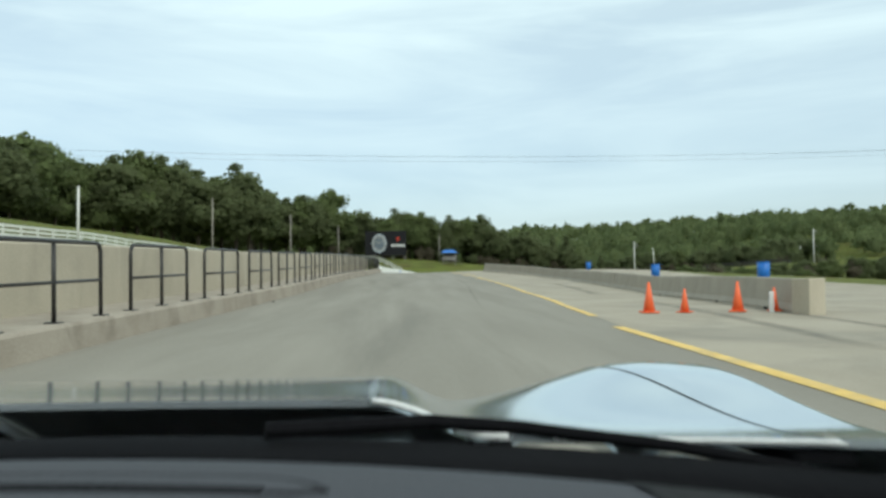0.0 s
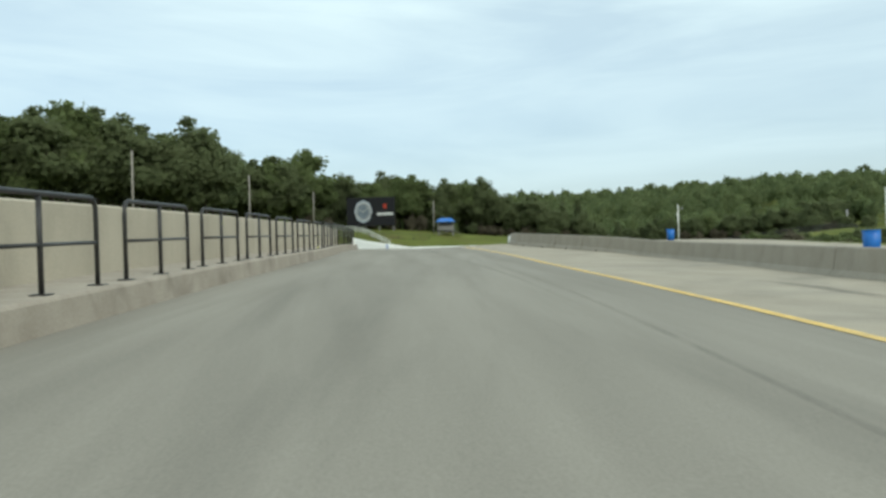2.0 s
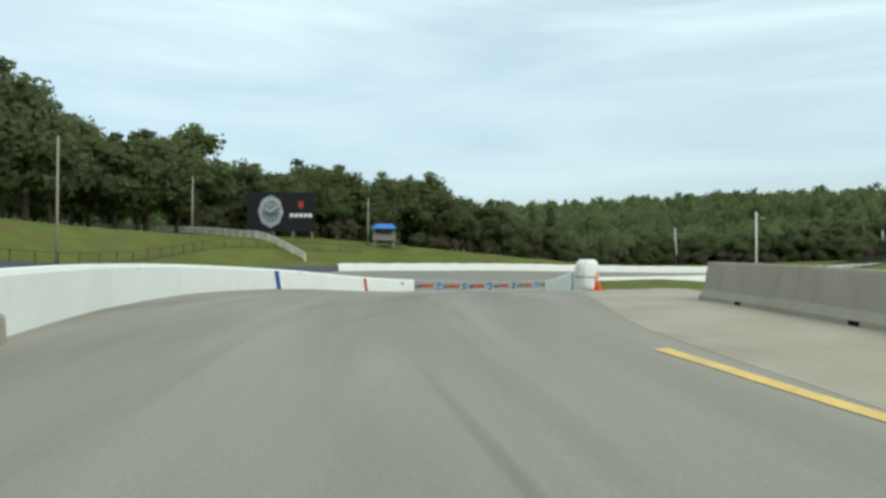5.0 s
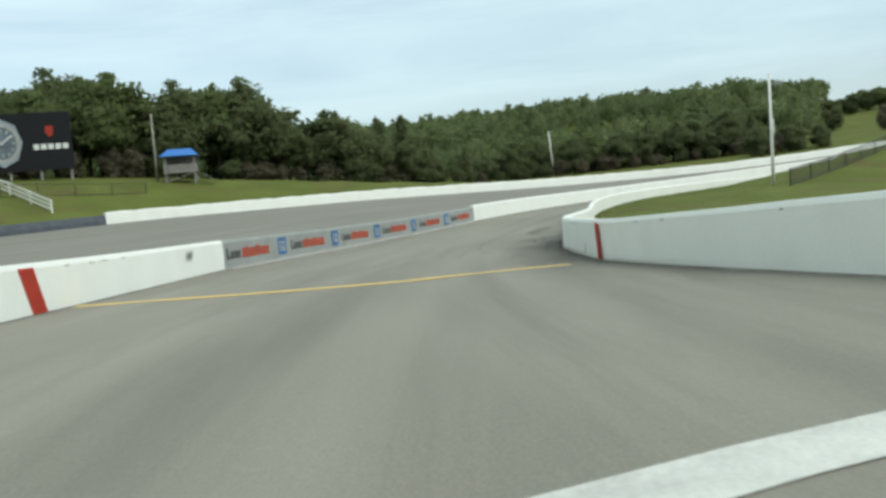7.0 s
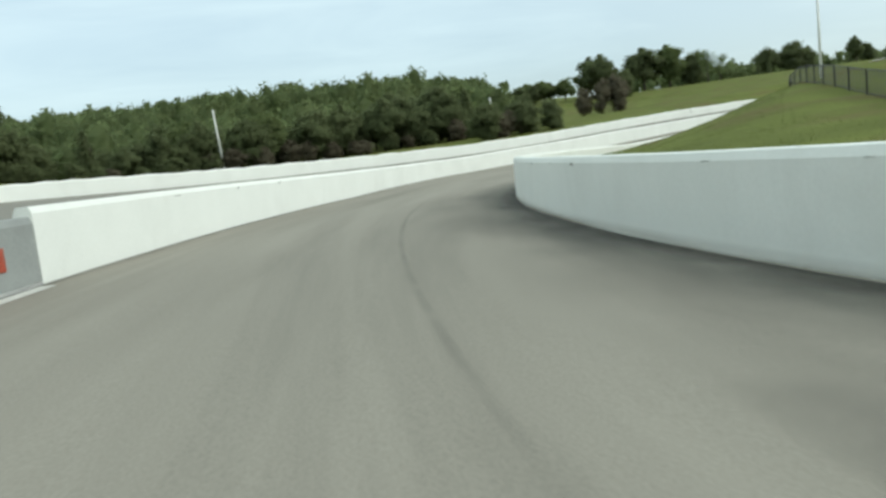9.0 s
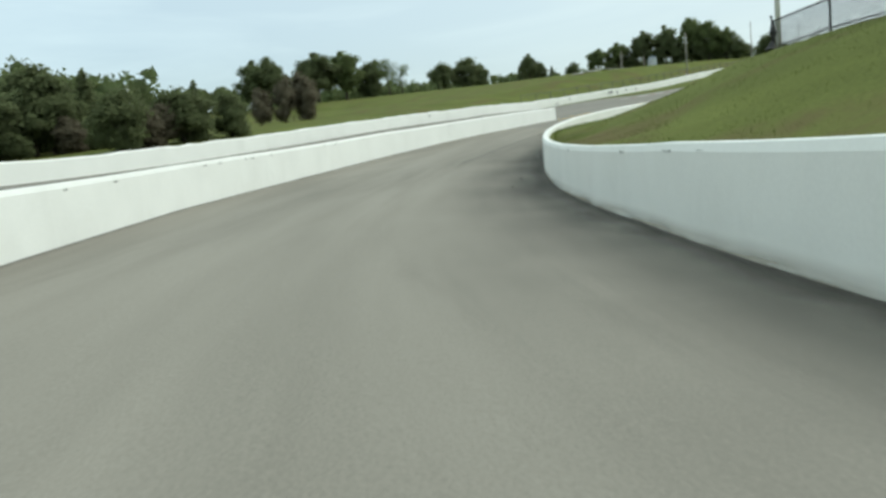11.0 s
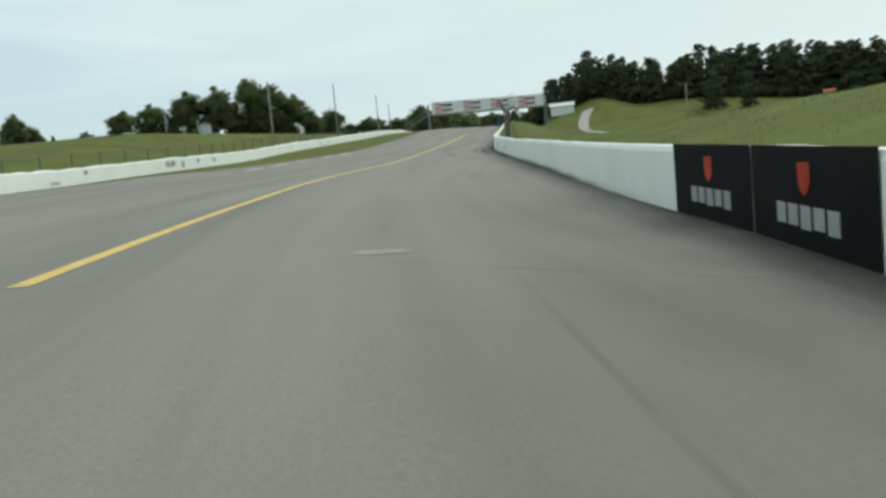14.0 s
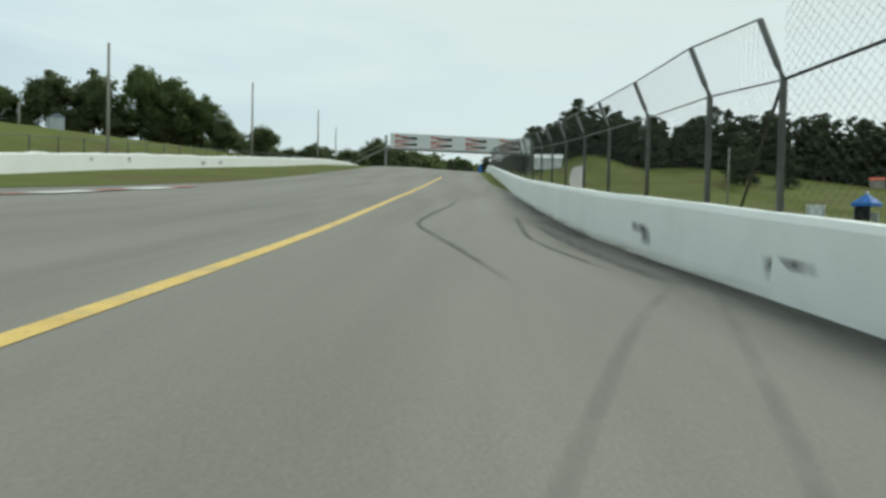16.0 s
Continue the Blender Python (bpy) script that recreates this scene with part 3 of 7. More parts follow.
# the sheet dips below the paved surfaces and below the bank's own turf
paved = ((g_o < 2.0) & (g_d < g_r + 3.5)) | ((g_s > -18) & (g_s < 128) & (g_d > 0) & (g_d < 24))
turf = (g_s > 132) & (g_s < 450) & (g_d > g_r - 3) & (g_d < g_r + 42)
gzv = gzv - np.where(turf & (g_d >= g_r), 1.4, np.where(paved, 0.35, 0.0))
far_r = np.sqrt((fx - 120) ** 2 + (fy - 120) ** 2)
gzv = np.where(far_r > 900, gzv * np.clip(1.8 - far_r / 1100, 0.2, 1), gzv)
nx_, ny_ = len(gx), len(gy)
gfaces = [(i * ny_ + j, (i + 1) * ny_ + j, (i + 1) * ny_ + j + 1, i * ny_ + j + 1) for i in range(nx_ - 1) for j in range(ny_ - 1)]
gme = bpy.data.meshes.new("ground")
gme.from_pydata(np.stack([fx, fy, gzv], 1).tolist(), [], gfaces)
gme.materials.append(GRASS)
for p in gme.polygons:
    p.use_smooth = True
tagged(new("ground", gme), "mown green grass land rolling away to wooded hills", "ground", kind="structure")

# pit lane and pit exit road
pit_s = np.arange(-20, 521, 1.5)


KERB_S, KERB_D = to_sd([(float(np.interp(y, *KERB_X)), y) for y in np.arange(-44, 89, 2.0)])


def left_edge(s):
    if s < 107:
        return float(np.interp(s, KERB_S, KERB_D)) - 0.1
    if s < 271:
        return float(np.interp(s, *L_WALL))
    return float(np.interp(s, [271, 280, 520], [-3.05, -3.0, -2.6]))


def apron_edge(s):
    return float(np.interp(s, [0, 26, 34, 42, 46, 51, 58, 66, 74, 84, 87.5, 92, 101, 108, 129], [3.75, 3.85, 3.85, 4.36, 4.68, 4.96, 5.07, 5.08, 5.16, 5.22, 5.04, 4.62, 3.79, 3.9, 6.6]))


def right_edge(s):
    if s < 128:
        return apron_edge(s) + 0.08
    return float(np.interp(s, *R_WALL))


sheet("pit_lane", [v for v in pit_s if v < 262.5], left_edge, right_edge, ASPHALT, 0.0, "pale grey worn asphalt pit exit road", "road", 10)
sheet("track_lane", [max(v for v in pit_s if v < 262.5)] + [v for v in pit_s if v >= 262.5], left_edge, right_edge, TRACK, 0.0, "grey worn asphalt where the pit exit joins the track", "road", 10)


def outer_d(s):
    """How far left the track's outer edge lies at s."""
    ds = np.arange(5, 75, 0.5)
    o, _ = outside(at(s, -ds) if np.ndim(s) else np.array([at(s, -k) for k in ds]))
    hit = np.nonzero(o > 0)[0]
    return float(ds[hit[0]]) if len(hit) else 75.0


od_s = np.arange(-20, 521, 6.0)
od_v = np.array([outer_d(s) for s in od_s])


VERGE = ([300, 312, 319, 328, 336, 345, 375, 400, 440, 520], [-20.2, -19, -14.5, -12.3, -11.3, -11.0, -12.0, -13.0, -16.0, -20.0])


def track_left(s):
    if s > 300:
        return float(np.interp(s, *VERGE))
    return -(float(np.interp(s, od_s, od_v)) - 0.3)


def track_right(s):
    return -5.6 if s < 96 else (left_edge(s) - 0.1 if s > 107 else -5.6 + (s - 96) / 11 * 0.6)


sheet("race_track", np.arange(-20, 521, 2.0), track_left, lambda s: track_right(s) + (0.35 if s > 268 else 0.0), TRACK, -0.012, "grey asphalt race track behind the pit wall", "road", 14)
sheet("paddock_apron", np.arange(-20, 132, 1.5), apron_edge, lambda s: 26.0, APRON, 0.003, "stained pale concrete apron beside the pit lane", "pavement", 10)
turf_s = np.arange(130.5, 452, 1.5)


def turf_sheet():
    es = [0.0, 0.4, 0.9, 1.6, 2.5, 3.6, 5, 6.5, 8, 10, 12.5, 16, 20, 25, 31, 38, 46]
    vs = []
    for s in turf_s:
        r = float(np.interp(s, *R_WALL)) + 0.21
        for e in es:
            vs.append((*at(s, r + e), e))
    v = np.array(vs)
    z = ground_z(v[:, 0], v[:, 1]) - np.where(v[:, 2] > 44, 1.5, 0.0) - np.where(v[:, 2] < 0.1, 0.05, 0.0)
    z += np.where(v[:, 2] > 0.5, 0.05 * np.sin(v[:, 0] * 1.7 + np.cos(v[:, 1] * 1.3) * 2) + 0.04 * np.sin(v[:, 1] * 2.3), 0)
    n = len(es)
    fs = [(i * n + k, i * n + k + 1, (i + 1) * n + k + 1, (i + 1) * n + k) for i in range(len(turf_s) - 1) for k in range(n - 1)]
    me = bpy.data.meshes.new("grass_bank")
    me.from_pydata(np.c_[v[:, :2], z].tolist(), [], fs)
    me.materials.append(GRASS)
    for p in me.polygons:
        p.use_smooth = True
    tagged(new("grass_bank", me), "rough green grass bank behind the white wall", "grass", kind="structure")


turf_sheet()

# ---- walls ----
rw = lambda s: float(np.interp(s, *R_WALL)) + 0.13
rw_n = len(line_pts(131, 448, rw))
wall_r = wall_along("wall_right", line_pts(131, 448, rw), 1.0, 0.26, WHITEWALL, "long white painted concrete wall with grey scuffs", tall=np.interp(np.linspace(131, 448, rw_n), *R_HIGH) + np.random.default_rng(6).normal(size=rw_n) * 0.006)
lw = lambda s: float(np.interp(s, *L_WALL)) - 0.13
wall_l = wall_along("wall_left", line_pts(106, 153, lw), 0.84, 0.26, WHITEWALL, "white painted concrete pit exit wall")
wall_ad = wall_along("wall_left_board", line_pts(153, 178.4, lw), 0.84, 0.24, GREYBOARD, "grey printed advertising wall along the track")
l2_n = len(line_pts(178.4, 270.4, lw))
L_HIGH = ([178, 190, 205, 215, 230, 246, 250, 255, 262, 271], [0.96, 0.93, 0.90, 0.95, 1.12, 1.18, 1.12, 1.07, 1.03, 0.95])
wall_l2 = wall_along("wall_left_far", line_pts(178.4, 270.4, lw), 1.0, 0.26, WHITEWALL, "white painted concrete wall between pit exit and track", tall=np.interp(np.linspace(178.4, 270.4, l2_n), *L_HIGH))


def outer_pts(a0, a1, off=0.0, up=0.0, step=2.0):
    aa = np.linspace(a0, a1, max(2, int((a1 - a0) / step)))
    x, y = np.interp(aa, OS, OUTER[:, 0]), np.interp(aa, OS, OUTER[:, 1])
    tx, ty = np.interp(aa, OS, OT[:, 0]), np.interp(aa, OS, OT[:, 1])
    x, y = x - off * ty, y + off * tx
    return np.c_[x, y, ground_z(x, y) + up]


FAR_END = OS[((OUTER - [300, 139.6]) ** 2).sum(1).argmin()]
far_pts = outer_pts(O_END, FAR_END, 0.2, step=0.9)
far_rnd = random.Random(17)
wall_along("wall_far", far_pts, 0.95, 0.3, WHITEWALL, "white painted uneven wall on the track's far side", tall=[1 + far_rnd.uniform(-0.05, 0.05) for _ in far_pts])
# rubber marks and bare patches on the far wall
far_wall = bpy.data.objects["wall_far"]
far_face = outer_pts(O_END, FAR_END, 0.03, step=0.6)
for x, y, w, z0, z1 in ((163.3, 185.7, 1.6, 0.25, 0.85), (165.6, 184.8, 0.8, 0.15, 0.7), (167.5, 184.0, 0.8, 0.35, 0.8), (170.5, 182.8, 0.7, 0.3, 0.7), (150, 190.4, 0.9, 0.1, 0.35), (153.5, 189.3, 0.6, 0.5, 0.8), (208, 171.1, 1.4, 0.2, 0.5), (212, 169.8, 1.4, 0.25, 0.55), (190, 176.6, 0.7, 0.5, 0.75), (195, 175.2, 0.5, 0.35, 0.75), (120, 195.9, 0.5, 0.5, 0.8)):
    i = int(((far_face[:, :2] - [x, y]) ** 2).sum(1).argmin())
    j = i + max(1, round(w / 0.6))
    bm = bmesh.new()
    lo = [bm.verts.new((*far_face[k, :2], far_face[k, 2] + z0)) for k in range(i, j + 1)]
    hi = [bm.verts.new((*far_face[k, :2], far_face[k, 2] + z1)) for k in range(i, j + 1)]
    uv = bm.loops.layers.uv.new("UVMap")
    for k in range(j - i):
        f = bm.faces.new((lo[k], lo[k + 1], hi[k + 1], hi[k]))
        for lp, (u_, v_) in zip(f.loops, ((k, 0), (k + 1, 0), (k + 1, 1), (k, 1))):
            lp[uv].uv = (u_ / (j - i), v_)
    part("scuff", bm, WALLSMUDGE, far_wall, "dark grey scuff")
# tyre wall before the far wall
tw = finish("tyre_wall", extrude_along(outer_pts(O_END - 95, O_END - 0.5, -0.2), [(-0.35, -0.3), (-0.38, 0.3), (-0.3, 0.75), (0.3, 0.75), (0.38, 0.3), (0.35, -0.3)]), GUARD)
tagged(new("tyre_wall", tw), "dark blue-grey tyre barrier curving round the track's edge", "barrier")


def wall_panel(parent, s0, s1, d_of, z0, z1, mat, name, side=1, label="", proud=0.006, slant=0.0):
    """A thin painted field on a wall's face."""
    bm = bmesh.new()
    n = max(2, int((s1 - s0) / 0.8) + 1)
    ss = np.linspace(s0, s1, n)
    rows_ = []
    for k, zz in ((0, z0), (1, z1)):
        sh = slant * k
        row = []
        for s in ss:
            lean = 0.01 * zz
            p = at(s + sh, d_of(s + sh) + side * (proud - lean))
            z = float(road_z(np.array([s + sh]), np.array([d_of(s + sh)]))[0])
            row.append(bm.verts.new((p[0], p[1], z + zz)))
        rows_.append(row)
    for i in range(n - 1):
        bm.faces.new((rows_[0][i], rows_[0][i + 1], rows_[1][i + 1], rows_[1][i]))
    uv = bm.loops.layers.uv.new("UVMap")
    place = {v: (i / (n - 1), k) for k in (0, 1) for i, v in enumerate(rows_[k])}
    for f in bm.faces:
        for lp in f.loops:
            lp[uv].uv = place[lp.vert]
    if mat not in (WALLSMUDGE, CHIPPED, FOOTSTAIN):
        bmesh.ops.solidify(bm, geom=bm.faces[:], thickness=0.004)
    bmesh.ops.recalc_face_normals(bm, faces=bm.faces)
    return part(name, bm, mat, parent, label)


lface = lambda s: float(np.interp(s, *L_WALL))
rface = lambda s: float(np.interp(s, *R_WALL))
# coloured stripes across the walls
wall_panel(wall_l, 130.0, 130.55, lface, 0.01, 0.77, BLUEPAINT, "stripe", 1, "blue painted stripe", 0.012, -0.35)
wall_panel(wall_l, 143.45, 143.9, lface, 0.01, 0.77, REDPAINT, "stripe", 1, "red painted stripe", 0.012, -0.3)
wall_panel(wall_r, 134.7, 135.35, rface, 0.01, 0.93, BLUEPAINT, "stripe", -1, "dark blue painted stripe", 0.012, 0.3)
wall_panel(wall_r, 148.1, 148.42, rface, 0.01, 0.80, REDPAINT, "stripe", -1, "red painted stripe", 0.012, 0.3)
# advertising on the grey board: blue block, dark bar, red bar, five times over
for k in range(-1, 5):
    s = 156.55 + k * 4.35
    if k >= 0:
        wall_panel(wall_ad, s, s + 0.62, lface, 0.16, 0.72, PALEBLUE, "printed_block", 1, "blue printed block")
    for a, w, z0, z1 in ((0.10, 0.07, 0.26, 0.62), (0.45, 0.07, 0.26, 0.62), (0.20, 0.22, 0.52, 0.58), (0.25, 0.09, 0.28, 0.46), (0.36, 0.07, 0.24, 0.40)):
        if k >= 0:
            wall_panel(wall_ad, s + a, s + a + w, lface, z0, z1, PRINTWHITE, "printed_mark", 1, "white mark", 0.012)
    for j, (a, z1) in enumerate(((0.98, 0.60), (1.10, 0.36), (1.22, 0.50), (1.44, 0.50), (1.64, 0.50))):
        if s + a > 153.1:
            wall_panel(wall_ad, s + a, s + a + (0.09 if j < 2 else 0.17), lface, 0.28, z1, INK, "printed_bar", 1, "dark grey printed bar")
    for j in range(8):
        a = s + 1.92 + j * 0.225
        if a + 0.19 < 178.2:
            wall_panel(wall_ad, a, a + 0.19, lface, 0.27, 0.60 if j in (1, 4) else 0.54, PALERED, "printed_bar", 1, "faded red printed bar")
wall_panel(wall_ad, 153.05, 178.35, lface, 0.0, 0.05, PRINTWHITE, "foot_line", 1, "white line along the foot", 0.012)
# two black boards on the right wall
for k in range(2):
    s0 = 268.6 + k * 2.93
    bd = wall_panel(wall_r, s0, s0 + 2.91, rface, 0.0, 0.995, BLACKBOARD, "advert_board", -1, "black advertising board with red emblem and white bar", 0.014)
    sh = bmesh.new()
    c = s0 + 1.45
    pts = [(-0.14, 0.84), (0.14, 0.84), (0.14, 0.66), (0.09, 0.57), (0.0, 0.52), (-0.09, 0.57), (-0.14, 0.66)]
    vs = []
    for a, z in pts:
        p = at(c + a, rface(c + a) - 0.024 + 0.01 * z)
        vs.append(sh.verts.new((p[0], p[1], float(road_z(np.array([c]), np.array([rface(c)]))[0]) + z)))
    sh.faces.new(vs)
    bmesh.ops.solidify(sh, geom=sh.faces[:], thickness=0.004)
    part("emblem", sh, REDPAINT, bd, "red shield emblem")
    for j, (a, w) in enumerate(((-0.72, 0.24), (-0.42, 0.24), (-0.12, 0.24), (0.18, 0.24), (0.48, 0.24))):
        wall_panel(bd, c + a, c + a + w, rface, 0.20 if j in (0, 2) else 0.22, 0.43, PRINTWHITE, "printed_bar", -1, "", 0.022)
# scuffs from cars on the right wall
for s0, w, z0, z1 in ((316.1, 0.55, 0.18, 0.50), (316.2, 1.0, 0.36, 0.56), (312.0, 0.5, 0.18, 0.50), (311.3, 0.9, 0.36, 0.52)):
    wall_panel(wall_r, s0, s0 + w, rface, z0, z1, WALLSMUDGE, "scuff", -1, "dark grey scuff", 0.008, 0.12)
for s0, w, z0, z1 in ((150.0, 0.06, 0.06, 0.32),):
    wall_panel(wall_r, s0, s0 + w, rface, z0, z1, INK, "scuff", -1, "black rubber scuff", 0.012, -0.06)
for s0, w, z0, z1, sl in ((133.1, 0.22, 0.45, 0.98, 0.55), (132.9, 0.3, 0.72, 0.95, 0.2), (132.2, 0.35, 0.5, 0.9, 0.3), (131.6, 0.3, 0.35, 0.6, -0.2)):
    wall_panel(wall_r, s0, s0 + w, rface, z0, z1, WALLSMUDGE, "scuff", -1, "dark rubbed scuff", 0.012, sl)
# tan splash stains along the foot of the right wall
for s0, s1, z1 in ((141, 205, 0.16), (206, 243, 0.24), (243.2, 268.3, 0.26), (275, 311, 0.18), (311.2, 345, 0.2)):
    wall_panel(wall_r, s0, s1, rface, 0.004, z1, FOOTSTAIN, "foot_stain", -1, "tan dirt splashed on the wall's foot", 0.009)
# paint flaked off along the tops of the walls
chip_rnd = random.Random(31)
for wall, face, high, side, s0, s1, n in ((wall_r, rface, lambda v: float(np.interp(v, *R_HIGH)), -1, 140, 262, 44), (wall_l2, lface, lambda v: float(np.interp(v, *L_HIGH)), 1, 181, 266, 26), (wall_l, lface, lambda v: 0.84, 1, 110, 152, 14)):
    for k in range(n):
        c, w = chip_rnd.uniform(s0, s1), chip_rnd.uniform(0.08, 0.4)
        z1 = high(c) - 0.085
        wall_panel(wall, c, c + w, face, z1 - chip_rnd.uniform(0.02, 0.06), z1, CHIPPED, "paint_chip", side, "grey spot of flaked paint", 0.012, chip_rnd.uniform(-0.1, 0.1))
wall_panel(wall_r, 135.75, 135.85, rface, 0.1, 0.32, INK, "scuff", -1, "dark scuff", 0.012, 0.08)
wall_panel(wall_l, 150.2, 150.8, lface, 0.40, 0.70, WALLSMUDGE, "scuff", 1, "dark scuff", 0.012, 0.1)


def foot_band(name, s0, s1, d_of, side, width, label, mat=DIRTSHADE, up=0.007, category="dirt"):
    """A band of dust and rubber in the corner of road and wall, with painted-in shade."""
    rnd = random.Random(5)
    bm = bmesh.new()
    ss = np.arange(s0, s1, 0.7)
    a_, b_ = [], []
    for s in ss:
        w = width * (0.7 + 0.5 * rnd.random()) if width < 1 else width
        for lst, d in ((a_, d_of(s)), (b_, d_of(s) + side * w)):
            p = at(s, d)
            lst.append(bm.verts.new((p[0], p[1], float(road_z(np.array([s]), np.array([d]))[0]) + up)))
    uv = bm.loops.layers.uv.new("UVMap")
    for i in range(len(ss) - 1):
        f = bm.faces.new((a_[i], a_[i + 1], b_[i + 1], b_[i]))
        for lp, (q, v) in zip(f.loops, ((i, 0), (i + 1, 0), (i + 1, 1), (i, 1))):
            lp[uv].uv = (q / (len(ss) - 1), v)
    bmesh.ops.recalc_face_normals(bm, faces=bm.faces)
    if bm.faces[0].normal.z < 0:
        bmesh.ops.reverse_faces(bm, faces=bm.faces)
    tagged(new(name, finish(name, bm, mat)), label, category, kind="stuff")


# dust strip that also darkens the wall's foot as contact shade
foot_band("wall_foot_dirt_shade", 132, 345, rface, -1, 0.55, "dark dust and painted contact shade at the foot of the white wall")
# these bands paint the wall's soft shade on the road together with rubber
foot_band("rubber_shade_band", 137, 203, rface, -1, 2.9, "broad band of rubbered asphalt with the wall's shade painted in", SHADYBAND, 0.004, "stain")
foot_band("rubber_shade_band", 204, 282, rface, -1, 4.2, "broad band of rubbered asphalt with the wall's shade painted in", SHADYBAND, 0.004, "stain")
foot_band("rubber_shade_band", 280, 345, rface, -1, 1.8, "band of rubbered asphalt with the wall's shade painted in", SHADYBAND, 0.004, "stain")
foot_band("wall_foot_dirt_shade", 108, 270, lface, 1, 0.22, "thin line of dust and painted contact shade at the foot of the wall")


# ---- painted lines and rubber on the road ----
def road_strip(name, pts, width, mat, label, category, up=0.008, kind="structure", height=road_z):
    """A flat painted band along (s, d) points."""
    q = spline(pts, 1.0)
    bm = bmesh.new()
    t = np.gradient(q, axis=0)
    t /= np.linalg.norm(t, axis=1)[:, None] + 1e-9
    a_, b_ = [], []
    for (s, d), (ts, td) in zip(q, t):
        w = width(s) if callable(width) else width
        for lst, k in ((a_, -0.5), (b_, 0.5)):
            s2, d2 = s - k * w * td, d + k * w * ts
            p = at(s2, d2)
            lst.append(bm.verts.new((p[0], p[1], float(height(np.array([s2]), np.array([d2]))[0]) + up)))
    uv = bm.loops.layers.uv.new("UVMap")
    for i in range(len(q) - 1):
        f = bm.faces.new((a_[i], a_[i + 1], b_[i + 1], b_[i]))
        for lp, (k, v) in zip(f.loops, ((i, 0), (i + 1, 0), (i + 1, 1), (i, 1))):
            lp[uv].uv = (k / (len(q) - 1), v)
    bmesh.ops.recalc_face_normals(bm, faces=bm.faces)
    if bm.faces[0].normal.z < 0:
        bmesh.ops.reverse_faces(bm, faces=bm.faces)
    return tagged(new(name, finish(name, bm, mat)), label, category, kind=kind)


road_strip("yellow_line", [(-10, 3.74), (10, 3.78), (26, 3.80), (34.4, 3.77)], 0.23, YELLOW, "worn yellow line beside the pit lane", "line", 0.008)
road_strip("yellow_line", [(37.4, 4.05), (42, 4.32), (46, 4.64), (51, 4.92), (58, 5.03), (66, 5.04), (74, 5.12), (80, 5.15), (84, 5.18), (87.5, 5.0), (92, 4.58), (101, 3.75), (106, 3.4)], 0.2, YELLOW, "worn yellow line beside the pit lane", "line", 0.008)
road_strip("white_line", [(130.3, -6.0), (130.8, -4.64), (131.9, -2.41), (133.3, 0.45), (134.2, 3.7), (134.5, 5.4)], 0.48, LINEWHITE, "white line painted across the pit exit", "line")
road_strip("yellow_line", [(144.6, -6.0), (145.3, -3.3), (146.0, -1.4), (147.1, 0.86), (147.5, 3.1)], 0.38, YELLOW, "faded yellow line across the pit exit", "line")
road_strip("yellow_line", [(270.5, -3.0), (274, -2.90), (282, -2.80), (290, -2.92), (298, -2.98), (306, -2.8), (315, -2.65), (325, -2.8), (336, -3.0), (350, -3.0), (372, -3.0)], 0.2, YELLOW, "yellow line between pit exit and track", "line", 0.008)
for pts, w in (
    ([(312, 0.5), (315.7, -0.21), (318.6, -0.85), (320.6, -1.19), (324, -1.15), (328.6, -0.9), (334, -0.7)], 0.15), ([(314, 1.9), (315.8, 1.53), (318.5, 1.1), (322.4, 1.1), (326, 1.15)], 0.15),
    ([(313, 2.5), (316, 2.0), (319, 1.75), (322.4, 1.5)], 0.32), ([(170, 0.7), (176, 0.5), (184, 0.2), (192, 0.0)], 0.10), ([(300.2, -0.1), (304.6, 0.95), (308, 1.8), (312.4, 2.8)], 0.16), ([(301.5, -0.9), (306, 0.3), (310, 1.4), (313.5, 2.6)], 0.15),
    ([(153, 1.7), (156, 1.0), (160, 0.7), (165, 1.0), (169, 1.9)], 0.11), ([(120, -4.4), (126, -4.0), (133, -3.0)], 0.14),
):
    road_strip("skid_mark", pts, w, FAINT if w < 0.15 or 300 < pts[0][0] < 305 else (SCUFF if pts[0][0] < 305 else RUBBER), "dark rubber skid mark on the asphalt", "skid mark", 0.010, "stuff")
for pts, w in (([(236, 0.1), (239.7, -0.3), (243, -0.15), (247, -0.2), (252.3, -0.1), (258, 0.42), (262, 1.0)], 0.4), ([(60, 2.6), (75, 2.5), (92, 1.4), (108, 0.4)], 0.16), ([(40, 1.9), (60, 2.9), (80, 3.1)], 0.14)):
    road_strip("tyre_track", pts, w, FAINT, "faded tyre track worn into the asphalt", "tyre track", 0.006, "stuff")
PALEPATCH = worn(material("pale_worn_patch", (0.42, 0.41, 0.37), (0.55, 0.54, 0.49), 3, 0.85, 0.1, 30), 0.5)
road_strip("pale_patch", [(271.55, 0.02), (271.6, 0.3), (271.6, 0.7)], 0.5, PALEPATCH, "pale rubbed patch on the asphalt", "stain", 0.011, "stuff")
# joints of a repaired patch of paving
for pts in ([(259.5, 0.8), (263, 1.05), (269.7, 1.5)], [(271.1, 0.2), (270.2, 1.2), (269.3, 2.4), (268.6, 3.6)]):
    road_strip("paving_joint", pts, 0.08, FAINT, "dark joint round a repaired asphalt patch", "joint", 0.009, "stuff")
